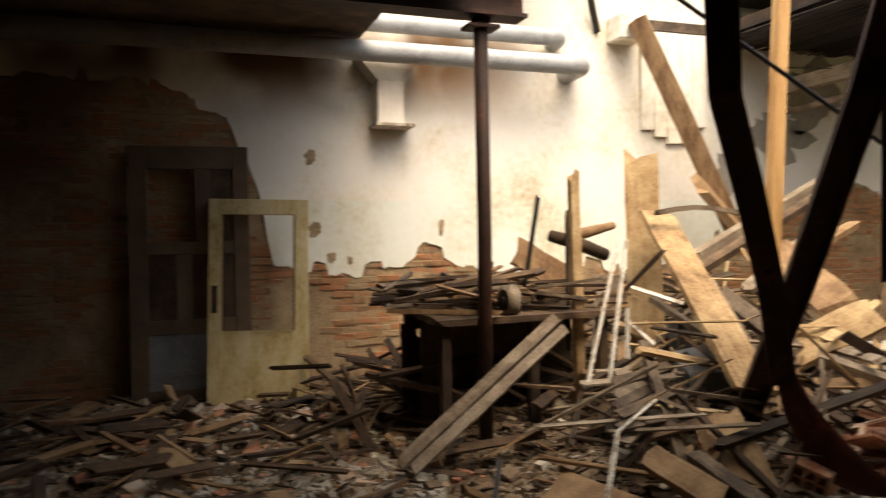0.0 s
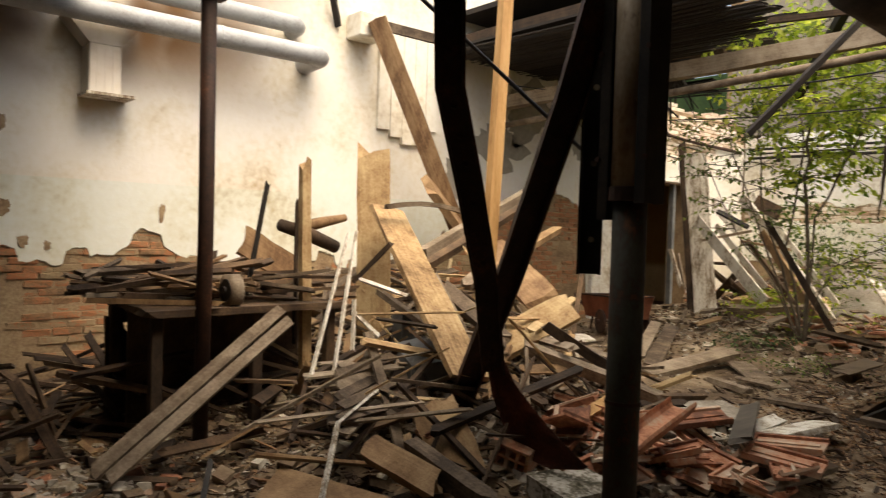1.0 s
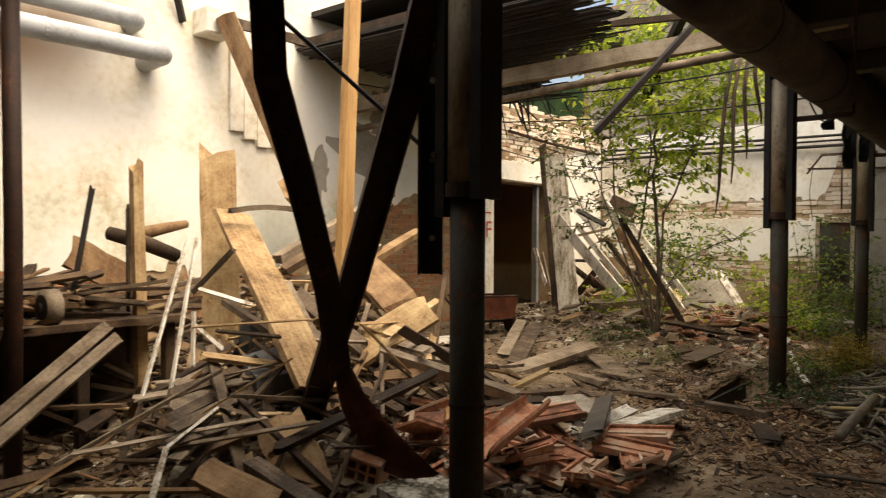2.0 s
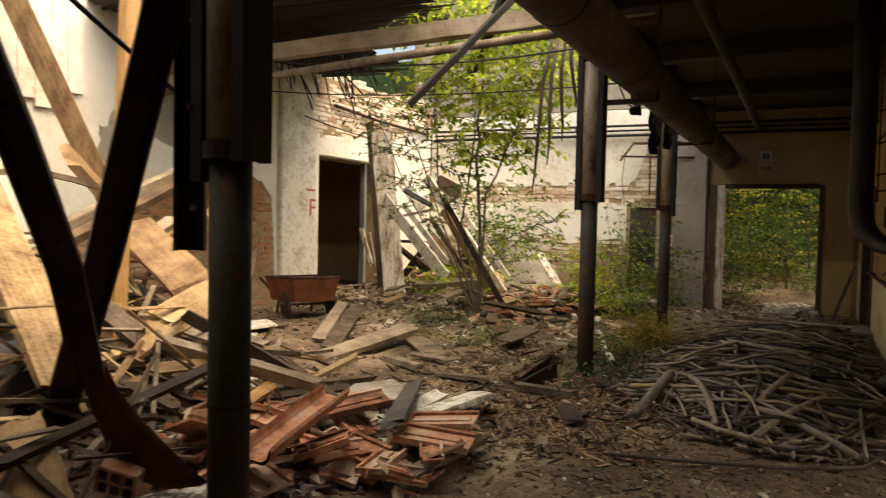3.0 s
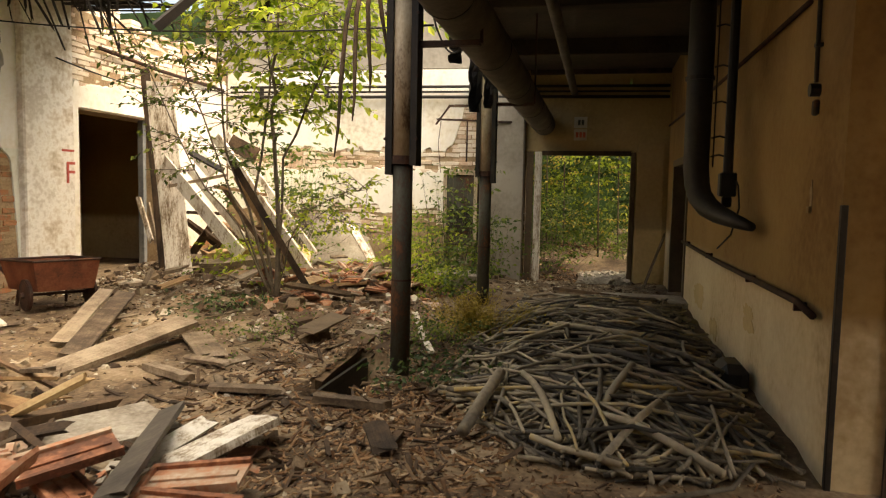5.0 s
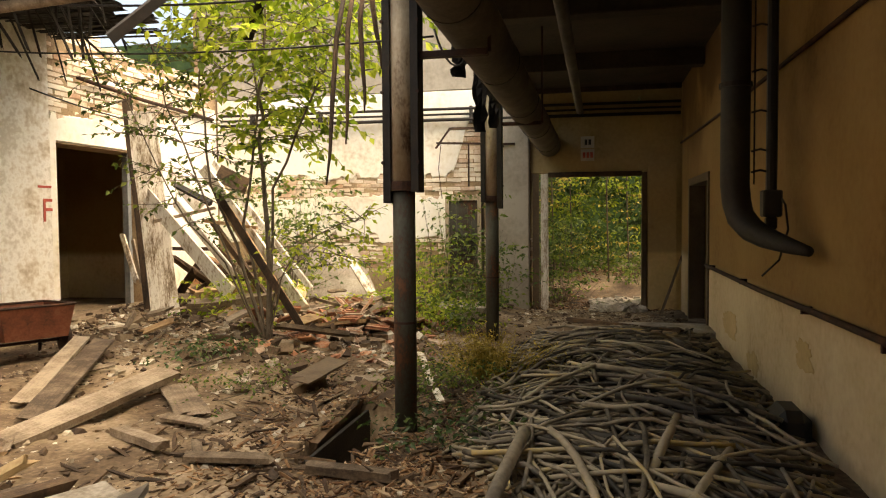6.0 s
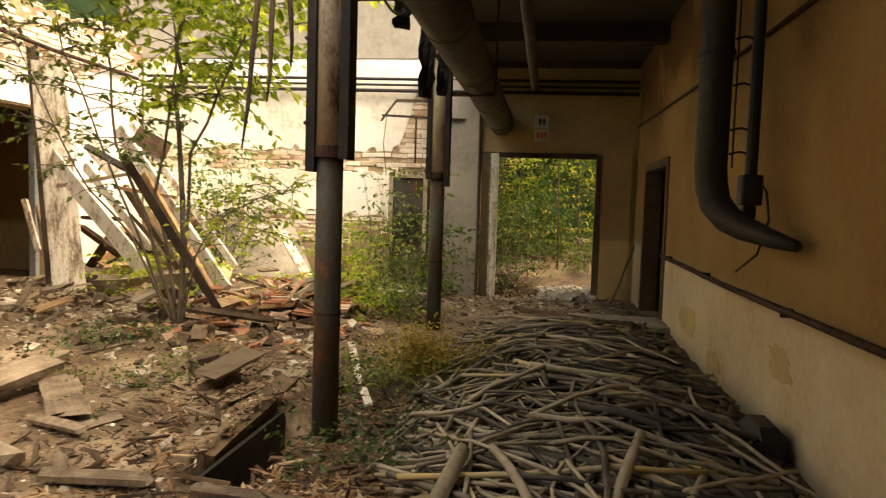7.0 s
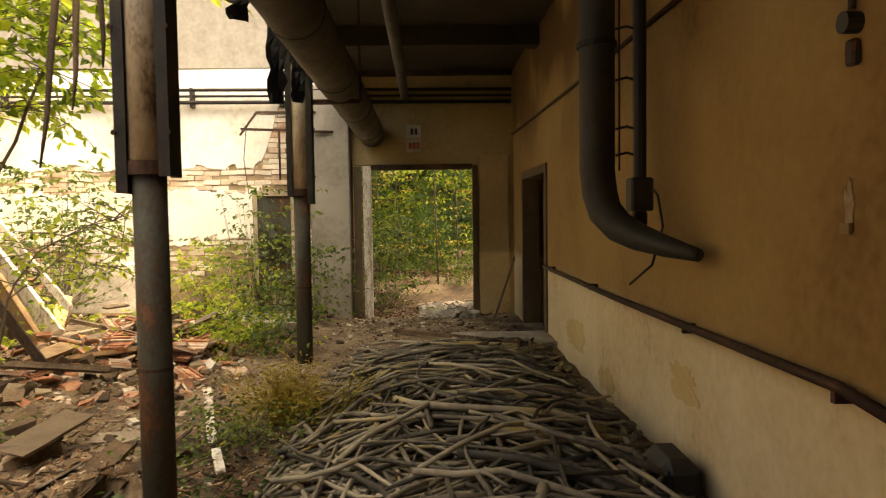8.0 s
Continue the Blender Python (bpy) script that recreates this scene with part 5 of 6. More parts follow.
loose(28, (4.0, 6.4, 3.6, 6.4), (0.5, 1.2), (0.025, 0.08), (0.02, 0.04), GREY_WOOD, 0.7, "weathered grey board tangled in the rubble heap", HEAP, 43, "heap_board")
loose(110, (3.0, 6.2, 2.7, 6.2), (0.25, 0.9), (0.012, 0.045), (0.01, 0.03), DARK_WOOD, 0.45, "thin dark stick tangled in the rubble heap", HEAP, 44, "heap_stick")
loose(70, (3.45, 5.6, 3.0, 5.6), (0.25, 0.9), (0.010, 0.032), (0.006, 0.016), PALE_WOOD, 0.6, "thin pale splinter in the rubble heap", HEAP, 49, "splinter")
loose(60, (3.4, 5.4, 2.8, 5.2), (0.3, 0.9), (0.014, 0.04), (0.008, 0.02), GREY_WOOD, 0.6, "thin grey splinter in the rubble heap", HEAP, 50, "splinter")
loose(20, (5.8, 10.6, 2.5, 6.6), (0.12, 0.5), (0.025, 0.09), (0.008, 0.025), GREY_WOOD, 0.05, "grey wood scrap on the earth floor", "scraps on the yard floor", 39, "wood_scrap")
loose(26, (5.6, 9.2, 1.3, 3.0), (0.1, 0.35), (0.012, 0.045), (0.006, 0.018), DARK_WOOD, 0.05, "rotten wood scrap on the earth floor", "scraps on the yard floor", 40, "wood_scrap")
loose(40, (10.2, 14.6, 3.0, 6.8), (0.2, 0.9), (0.04, 0.16), (0.02, 0.05), GREY_WOOD, 0.25, "weathered board in the overgrown rubble", "boards in the yard", 41, "yard_board")
loose(24, (10.2, 14.6, 2.6, 6.0), (0.2, 0.7), (0.04, 0.16), (0.02, 0.05), BROWN_WOOD, 0.2, "brown board in the overgrown rubble", "boards in the yard", 42, "yard_board")

tagged(mesh_object("door_post", box(12.98, 13.06, LEFT_Y + 0.1, LEFT_Y + 0.2, 0.0, 2.4, 0.006), GREY_SHEET), "grey-green steel post in the dark doorway", "post")
loose(34, (12.0, 13.2, 5.0, 6.1), (0.3, 0.9), (0.06, 0.2), (0.02, 0.05), DARK_WOOD, 0.9, "dark rotten board in the collapsed stack", "collapsed boards", 47, "stacked_board")
loose(16, (12.0, 13.2, 5.0, 6.0), (0.3, 0.8), (0.05, 0.16), (0.02, 0.05), BROWN_WOOD, 0.7, "brown rotten board in the collapsed stack", "collapsed boards", 48, "stacked_board")
cup = empty("old_cupboard", 12.6, 9.6, 0)
part("carcass", box(-0.6, 0.6, -0.25, 0.25, 0, 1.15, 0.01), GREEN_STEEL, cup)
part("door_leaf", box(-0.57, -0.02, -0.275, -0.25, 0.1, 1.05, 0.005), DARK_WOOD, cup)
part("door_leaf", box(0.02, 0.57, -0.275, -0.25, 0.1, 1.05, 0.005), DARK_WOOD, cup)
tagged(cup, "dark old cupboard in the room behind the doorway", "cupboard")

# ---- wheelbarrow ----


def wheelbarrow():
    e = empty("hand_barrow")
    tray = bmesh.new()
    top = [(-0.42, -0.30, 0.0), (0.46, -0.33, 0.0), (0.46, 0.33, 0.0), (-0.42, 0.30, 0.0)]
    bot = [(-0.36, -0.25, -0.30), (0.38, -0.28, -0.30), (0.38, 0.28, -0.30), (-0.36, 0.25, -0.30)]
    tv, bv = [tray.verts.new(p) for p in top], [tray.verts.new(p) for p in bot]
    for k in range(4):
        tray.faces.new((bv[k], bv[(k + 1) % 4], tv[(k + 1) % 4], tv[k]))
    tray.faces.new(list(reversed(bv)))
    bmesh.ops.solidify(tray, geom=tray.faces[:], thickness=0.006)
    part("tray", tray, BARROW_RED, e, "rust-red sheet steel tray")
    rim = bmesh.new()
    for a, b in zip(top, top[1:] + top[:1]):
        add_tube(rim, [a, b], 0.012, 8)
    part("rim", rim, RUST, e)
    for y in (-0.29, 0.29):
        wheel_part = part("wheel", tube([(-0.15, y - 0.02, -0.34), (-0.15, y + 0.02, -0.34)], 0.14, 22), RUST, e, "rusty wheel")
        part("tyre", tube([(-0.15, y - 0.014, -0.34), (-0.15, y + 0.014, -0.34)], 0.16, 22), RUST, wheel_part)
        part("hub", tube([(-0.15, y - 0.05, -0.34), (-0.15, y + 0.05, -0.34)], 0.03, 10), RUST, wheel_part)
    part("axle", tube([(-0.15, -0.29, -0.34), (-0.15, 0.29, -0.34)], 0.015, 8), RUST, e)
    for s in (-1, 1):
        part("handle", tube([(-0.3, s * 0.18, -0.26), (-0.2, s * 0.19, -0.26), (0.4, s * 0.26, -0.2), (0.75, s * 0.30, -0.02)], 0.018, 8), RUST, e, "", True)
        part("leg", tube([(0.25, s * 0.22, -0.22), (0.33, s * 0.23, -0.48)], 0.016, 8), RUST, e)
    return tagged(e, "rust-red steel barrow on two wheels on the earth floor", "barrow")


barrow = wheelbarrow()
barrow.matrix_basis = pose(9.40, 6.36, 0.56, 0, 3, 60) @ Matrix.Diagonal((1.08, 1.1, 1.05, 1))

# ---- right wall fittings ----
rail = empty("wall_pipe", 0, 0, 0)
part("tube", tube([(12.42, -0.45, 0.80), (9.5, -0.45, 0.80), (6.9, -0.45, 0.83), (6.6, -0.45, 0.80)], 0.02, 10), RUST, rail, "", True)
for x in (12.0, 10.2, 8.2, 6.9):
    part("clip", box(x - 0.012, x + 0.012, -0.5, -0.436, 0.778, 0.826), RUST, rail)
tagged(rail, "rusty pipe clipped along the ochre wall", "pipe")
tagged(mesh_object("conduit", tube([(15.4, -0.48, 2.55), (11, -0.48, 2.47), (7.1, -0.48, 2.44)], 0.016, 8), RUST, True), "thin conduit along the ochre wall", "conduit")
duct = empty("hanging_duct", 8.58, -0.11, 1.5)
dp = [(0, 0, 2.0), (0, 0, 0.9), (0, 0, 0.1), (-0.01, -0.01, -0.02), (-0.05, -0.03, -0.12), (-0.14, -0.08, -0.20), (-0.28, -0.14, -0.25), (-0.46, -0.22, -0.29), (-0.68, -0.29, -0.32)]
dr = [0.096, 0.096, 0.095, 0.094, 0.09, 0.083, 0.07, 0.052, 0.03]
part("hose", tube(dp, dr, 16), DUCT, duct, "sagging dark grey rubber duct", True)
part("band", tube([(0, 0, 0.75), (0, 0, 0.78)], 0.108, 16), DARK_STEEL, duct)
tagged(duct, "thick dark rubber duct hanging with a bent flattened end", "duct")
lad = empty("cable_drop", 8.58, -0.34, 1.4)
part("conduit", tube([(0, 0, 2.1), (0, 0, 0.35), (0, 0, 0.1)], 0.036, 10), BLACK, lad)
part("socket_box", box(-0.06, 0.06, -0.06, 0.06, -0.02, 0.16, 0.01), BLACK, lad, "black connector box")
part("plug", box(-0.035, 0.035, -0.035, 0.035, -0.1, -0.02, 0.01), DARK_STEEL, lad)
part("wire", tube([(0, 0.11, 2.1), (0, 0.11, 0.2)], 0.006, 6), DARK_STEEL, lad)
for z in (0.28, 0.42, 0.68, 0.95, 1.25, 1.6):
    part("tie", tube([(0, 0.02, z), (0, 0.07, z + 0.015), (0, 0.13, z)], 0.007, 6), DARK_STEEL, lad)
part("loose_cable", tube([(0.0, -0.05, 0.13), (-0.12, -0.06, 0.06), (-0.2, -0.06, -0.1), (-0.15, -0.02, -0.3), (0.05, 0.04, -0.42)], 0.007, 6), DARK_STEEL, lad, "", True)
tagged(lad, "black conduit with a connector hanging beside the duct", "cable")
sw = empty("wall_switch", 6.9, -0.5, 1.86)
part("box", tube([(0, 0, 0.08), (0, 0.05, 0.08)], 0.034, 14), BLACK, sw)
part("lower_box", box(-0.024, 0.024, 0, 0.03, -0.05, 0.03, 0.008), GREEN_STEEL, sw, "mossy green lower box")
part("cable", tube([(0, 0.02, 0.12), (0.01, 0.02, 0.5), (0.0, 0.02, 1.7)], 0.012, 8), DARK_STEEL, sw)
for z in (0.3, 0.62, 1.1):
    part("clip", box(-0.02, 0.02, 0, 0.035, z, z + 0.02), DARK_STEEL, sw)
tagged(sw, "black round switch with cable on the ochre wall", "switch")


def stain_patch(name, cx, cz, w, h, seed, material, label, y=RIGHT_Y):
    bm = bmesh.new()
    vs = []
    for k in range(40):
        a = 2 * math.pi * k / 40
        r = 1 + 0.5 * noise.noise((math.cos(a) * 1.6, math.sin(a) * 1.6, seed)) + 0.35 * noise.noise((math.cos(a) * 6, math.sin(a) * 6, seed))
        vs.append(bm.verts.new((cx + w * r * math.cos(a), y, cz + h * r * math.sin(a))))
    f = bm.faces.new(vs)
    bm.normal_update()
    if f.normal.y * (1 if y < 3 else -1) < 0:
        f.normal_flip()
    s = 1 if y < 3 else -1
    e = bmesh.ops.extrude_face_region(bm, geom=[f])
    bmesh.ops.translate(bm, vec=(0, 0.004 * s, 0), verts=[v for v in e["geom"] if isinstance(v, bmesh.types.BMVert)])
    bmesh.ops.recalc_face_normals(bm, faces=bm.faces[:])
    return tagged(mesh_object(name, bm, material), label, "plaster patch", kind="structure")


stain_patch("bare_patch", 8.36, 0.49, 0.2, 0.09, 13.3, YELLOW_PLASTER, "bare patch where paint has flaked off")
stain_patch("bare_patch", 11.0, 0.3, 0.4, 0.12, 8.3, YELLOW_PLASTER, "bare patch where paint has flaked off")
stain_patch("bare_patch", 9.9, 0.12, 0.2, 0.1, 9.1, YELLOW_PLASTER, "bare patch where paint has flaked off")
hole = stain_patch("broken_socket", 6.93, 1.39, 0.022, 0.07, 2.2, MORTAR, "broken-out socket hole with pale stub")
part("stub", box(-0.025, 0.025, 0, 0.012, 0, 0.035), YELLOW_PLASTER, hole).matrix_basis = pose(6.93, -0.494, 1.3)
# jambs
tagged(mesh_object("jamb_angle", box(6.395, 6.43, -0.52, -0.49, -0.2, 1.35, 0.004), DARK_STEEL), "rusty corner angle on the wall edge", "corner guard")
tagged(mesh_object("jamb_strip", box(6.395, 6.41, -0.8, -0.74, -0.2, 2.6), DARK_WOOD), "dark wooden door stop in the opening", "door stop")
fr = empty("door_frame", 13.4, -0.5, 0)
part("jamb", box(-0.95, -0.83, -0.2, 0.02, -0.3, 1.92), DOOR_BROWN, fr)
part("jamb", box(0.88, 1.0, -0.2, 0.02, -0.3, 1.92), DOOR_BROWN, fr)
part("head", box(-0.83, 0.88, -0.2, 0.02, 1.82, 1.92), DOOR_BROWN, fr)
part("open_leaf", box(0.5, 0.54, -0.9, -0.2, -0.2, 1.8), GREEN_STEEL, fr, "dark green open door leaf")
tagged(fr, "dark door frame in the ochre wall", "door frame")

# ---- exit and far wall fittings ----
ex = empty("exit_frame", FAR_X, 0.9, 0)
part("white_post", box(-0.07, 0.06, 0.72, 0.84, -0.4, 2.1, 0.005), WHITE_WOOD, ex, "pale flaking frame post")
part("inner_post", box(-0.03, 0.06, 0.87, 0.98, -0.4, 2.1, 0.005), DOOR_BROWN, ex)
part("right_post", box(-0.05, 0.06, -0.86, -0.78, -0.4, 2.1, 0.005), DOOR_BROWN, ex)
part("head", box(-0.05, 0.06, -0.78, 0.72, 2.04, 2.12, 0.005), DARK_WOOD, ex)
tagged(ex, "worn timber frame of the open doorway", "door frame")
tagged(mesh_object("boarded_hatch", box(FAR_X - 0.05, FAR_X - 0.002, -0.42, 0.02, -0.4, 2.24, 0.005), YELLOW_PLASTER), "ochre painted panel beside the doorway", "panel")
tagged(mesh_object("wall_ledge", box(FAR_X - 0.1, FAR_X, -0.48, 1.85, 3.42, 3.49), DARK_WOOD), "dark ledge under the corridor ceiling", "ledge")
for zz, rr in ((3.2, 0.024), (3.11, 0.018), (3.02, 0.028)):
    tagged(mesh_object("wall_pipe_far", tube([(FAR_X - 0.12, -0.46, zz), (FAR_X - 0.12, 3, zz + 0.02), (FAR_X - 0.12, 7.5, zz + 0.05)], rr, 8), DARK_STEEL, True), "thin dark pipe along the far wall", "pipe", "far wall pipes")
for yy in (2.9, 4.2, 5.6, 6.9):
    tagged(mesh_object("pipe_hanger", box(FAR_X - 0.14, FAR_X, yy - 0.02, yy + 0.02, 2.98, 3.26), DARK_STEEL), "steel hanger of the far wall pipes", "hanger", "pipe hangers")
sp = [(11.8, 7.6, 3.3), (13.2, 7.6, 3.22), (15.2, 7.6, 3.18)]
tagged(mesh_object("side_pipe", tube(sp, 0.03, 8), RUST, True), "rusty pipe along the yard wall", "pipe")
plate = empty("number_plate", FAR_X, 0.98, 2.49)
for z0 in (0.02, -0.19):
    pl = part("plate", box(-0.012, -0.002, -0.11, 0.11, z0, z0 + 0.19, 0.002), SIGN_WHITE, plate, "dirty white enamel plate")
    for k in range(2 if z0 > 0 else 3):
        yy = 0.045 - 0.06 * k if z0 > 0 else 0.075 - 0.06 * k
        part("bar", box(-0.016, -0.012, yy - 0.042, yy, z0 + 0.05, z0 + 0.14), BLACK if z0 > 0 else RED_PAINT, pl)
tagged(plate, "two small enamel plates over the doorway", "sign")
cab = empty("meter_cabinet", 15.15, 2.98, 0.45)
part("body", box(-0.13, 0.13, -0.3, 0.3, 0, 1.3, 0.01), GREEN_STEEL, cab)
part("frame", box(-0.16, -0.13, -0.3, -0.24, 0, 1.3), PALE_STEEL, cab)
part("frame", box(-0.16, -0.13, 0.24, 0.3, 0, 1.3), PALE_STEEL, cab)
part("frame", box(-0.16, -0.13, -0.24, 0.24, 1.22, 1.3), PALE_STEEL, cab)
for k in range(6):
    part("louvre", box(-0.15, -0.13, -0.2, 0.2, 0.25 + 0.07 * k, 0.28 + 0.07 * k), DARK_STEEL, cab)
for y in (-0.25, 0.25):
    part("leg", box(-0.1, 0.1, y - 0.03, y + 0.03, -0.75, 0), DARK_STEEL, cab)
tagged(cab, "rusty grey-green metal cabinet by the far wall", "cabinet")
awn = empty("broken_bracket", 15.2, 2.9, 2.6)
part("arm", add_plank(bmesh.new(), (0.1, -0.75, 0.0), (-0.2, 0.5, 0.02), 0.05, 0.03, 0), RUST, awn)
part("arm", add_plank(bmesh.new(), (0.1, -0.5, 0.28), (-0.1, 0.3, 0.26), 0.06, 0.04, 0), DARK_WOOD, awn)
part("brace", add_plank(bmesh.new(), (-0.1, 0.32, 0.26), (-0.2, 0.52, -0.05), 0.04, 0.03, 0), RUST, awn)
part("rod", tube([(-0.1, 0.0, 0.0), (-0.1, 0.0, -0.7)], 0.015, 6), RUST, awn)
part("wire", tube([(-0.18, 0.45, 0.0), (-0.15, 0.5, -0.4), (-0.16, 0.44, -0.9)], 0.006, 6), RUST, awn)
tagged(awn, "broken rusty bracket with wires on the far wall", "bracket")

# red letter and band on the plaster by the door
txt = bpy.data.curves.new("painted_letter", "FONT")
txt.body, txt.size, txt.extrude = "F", 0.42, 0.002
letter = new("painted_letter", txt)
letter.data.materials.append(RED_PAINT)
letter.matrix_basis = pose(11.02, LEFT_Y - 0.108, 1.38, 90, 0, 0)
tagged(letter, "red painted letter F on the pilaster", "lettering")
tagged(mesh_object("painted_band", box(10.98, 11.2, LEFT_Y - 0.106, LEFT_Y - 0.1, 1.8, 1.83), RED_PAINT), "red painted stroke above the letter", "lettering")

# ---- hanging strips and cables ----
rng = random.Random(77)
for a, b in (((8.9, 2.75, 3.3), (8.4, 2.78, 1.64)), ((8.95, 2.7, 3.3), (8.55, 2.68, 1.95)), ((8.9, 2.6, 3.3), (8.7, 2.58, 2.2)), ((8.85, 2.5, 3.3), (8.8, 2.47, 2.55))):
    mid = [Vector(a).lerp(Vector(b), f) + Vector((0, 0.03 * math.sin(5 * f), 0)) for f in (0, 0.3, 0.6, 0.85, 1)]
    tagged(mesh_object("hanging_strip", tube(mid, [0.02, 0.022, 0.02, 0.014, 0.006], 5), DARK_WOOD, True), "dark torn strip hanging from the roof edge", "strip", "hanging strips")


def torn_flap(x, y, z, w, h, seed):
    r = random.Random(seed)
    bm = bmesh.new()
    prev = None
    for k in range(9):
        f = k / 8
        hw = w * (0.5 - 0.2 * f) + r.uniform(-0.02, 0.02)
        row = [bm.verts.new((x + 0.05 * math.sin(4 * f + s), y + s * hw + r.uniform(-0.015, 0.015), z - h * f)) for s in (-1, -0.3, 0.4, 1)]
        if prev:
            for a in range(3):
                bm.faces.new((prev[a], prev[a + 1], row[a + 1], row[a]))
        prev = row
    bmesh.ops.solidify(bm, geom=bm.faces[:], thickness=0.006)
    tagged(mesh_object("torn_felt", bm, BLACK), "torn black roofing felt hanging by the pipe", "felt", "torn felt")


torn_flap(9.6, 1.80, 2.75, 0.16, 0.62, 4)
torn_flap(8.6, 1.79, 2.66, 0.10, 0.25, 5)
torn_flap(10.4, 1.80, 2.66, 0.12, 0.4, 6)


def sag(name, a, b, drop, r, material, label):
    pts = [Vector(a).lerp(Vector(b), f) - Vector((0, 0, drop * 4 * f * (1 - f))) for f in [k / 14 for k in range(15)]]
    return tagged(mesh_object(name, tube(pts, r, 6), material, True), label, "cable")


sag("sagging_cable", (8.0, 7.5, 3.5), (8.5, 2.1, 3.1), 0.25, 0.009, BLACK, "black cable sagging across the yard")
sag("sagging_cable", (9.6, 7.55, 3.2), (8.7, 2.0, 2.75), 0.1, 0.008, BLACK, "thin cable sagging across the yard")
sag("sagging_cable", (10.9, 7.55, 3.0), (15.3, 7.4, 2.9), 0.12, 0.01, BLACK, "cable sagging along the yard wall")
sag("brace_cable", (2.72, 2.9, 2.62), (3.62, 2.45, 1.83), 0.0, 0.01, BLACK, "straight dark cable across the braces")
sag("pipe_cable", (8.5, 1.95, 2.75), (8.45, 1.72, 2.5), 0.12, 0.008, BLACK, "loose cable end hanging by the column")

# ---- pile of rubber hoses ----
hr = random.Random(91)


def pile_lift(x, y):
    return 0.19 * math.exp(-(((x - 8.9) / 2.3) ** 2 + ((y - 0.55) / 0.85) ** 2) ** 2)


def in_pile(x, y):
    lo = -0.40
    hi = 0.95 + 0.75 * smoothstep(6.2, 7.6, x) - 0.2 * smoothstep(10, 12, x)
    return 6.15 + 0.25 * abs(y - 0.3) < x < 12.0 and lo < y < hi


def hose_points(r, length, wild):
    for _ in range(60):
        x, y = r.uniform(6.1, 12.0), r.uniform(-0.4, 1.75)
        if in_pile(x, y):
            break
    base = 1.4 * noise.noise((x * 0.6, y * 0.9, 4.4)) + (0.1 if x < 8.3 else 1.75)
    a = base + r.gauss(0, 0.8)
    bend = r.gauss(0, wild)
    lift = r.random() ** 0.6
    pts, n = [], 8
    x, y = x - math.cos(a) * length / 2, y - math.sin(a) * length / 2
    for k in range(n):
        if in_pile(x, y):
            pts.append((x, y, ground_z(x, y) + 0.02 + pile_lift(x, y) * lift + 0.012 * math.sin(k * 1.1 + lift * 9)))
        elif len(pts) > 2:
            break
        else:
            pts = []
        a += bend / n
        x, y = x + math.cos(a) * length / n, y + math.sin(a) * length / n
    return pts if len(pts) > 2 else hose_points(r, length, wild)


under = bmesh.new()
for k in range(850):
    add_tube(under, hose_points(hr, hr.uniform(0.7, 2.2), 0.7), hr.uniform(0.007, 0.015), 5)
tagged(mesh_object("hose_tangle", under, RUBBER, True), "deep tangle of dusty grey rubber hoses", "hoses", kind="stuff")
for k in range(280):
    rad = hr.choice((0.008, 0.009, 0.010, 0.011, 0.012, 0.013, 0.015, 0.017, 0.022))
    pts = [(x, y, z + 0.05 + 0.04 * hr.random()) for x, y, z in hose_points(hr, hr.uniform(0.8, 2.6), 0.7)]
    ob = mesh_object("rubber_hose", tube(pts, rad, 7), RUBBER, True)
    tagged(ob, "dusty grey rubber hose in the tangled pile", "hose", "pile of rubber hoses")
long_hose = [(5.7, 1.25, 0.03), (5.85, 0.75, 0.03), (6.0, 0.3, 0.03), (6.2, -0.05, 0.04), (6.5, -0.2, 0.06), (6.9, -0.12, 0.12), (7.4, 0.1, 0.2)]
tagged(mesh_object("long_hose", tube([(x, y, ground_z(x, y) + z) for x, y, z in long_hose], 0.012, 8), INSULATION, True), "long dark hose curving round the pile", "hose")
for a, b, r0 in (((6.55, 1.28, 0.07), (7.3, 1.18, 0.22), 0.036), ((6.9, 0.55, 0.16), (7.6, 0.35, 0.26), 0.026)):
    tagged(mesh_object("thick_pipe", tube([a, ((a[0] + b[0]) / 2, (a[1] + b[1]) / 2, (a[2] + b[2]) / 2 + 0.01), b], r0, 12), RUBBER, True), "thick grey pipe lying on the hoses", "pipe")
tagged(mesh_object("black_sack", add_box(bmesh.new(), 7.95, 8.3, -0.46, -0.25, -0.02, 0.22, None, 0.06), BLACK), "crumpled black sack against the wall", "sack")

# ---- plants ----


def leaf_mesh(leaves):
    """leaves: (place, direction, length, width, roll). A folded pointed blade each."""
    verts, faces = [], []
    for p, d, l, w, roll in leaves:
        d = d.normalized()
        side = d.cross(Vector((0, 0, 1)))
        side = side.normalized() if side.length > 0.01 else Vector((1, 0, 0))
        side = (Matrix.Rotation(roll, 3, d) @ side)
        up = side.cross(d)
        i = len(verts)
        verts += [p, p + d * l * 0.45 + side * w * 0.5 + up * w * 0.14, p + d * l - up * l * 0.12, p + d * l * 0.45 - side * w * 0.5 + up * w * 0.14, p + d * l * 0.5]
        faces += [(i, i + 1, i + 4), (i + 1, i + 2, i + 4), (i + 4, i + 2, i + 3), (i, i + 4, i + 3)]
    return verts, faces


def leaf_part(name, leaves, material, parent, label=""):
    v, f = leaf_mesh(leaves)
    data = bpy.data.meshes.new(name)
    data.from_pydata(v, [], f)
    data.materials.append(material)
    ob = new(name, data)
    if parent is not None:
        ob.parent = parent
    if label:
        ob["label"] = label
    return ob


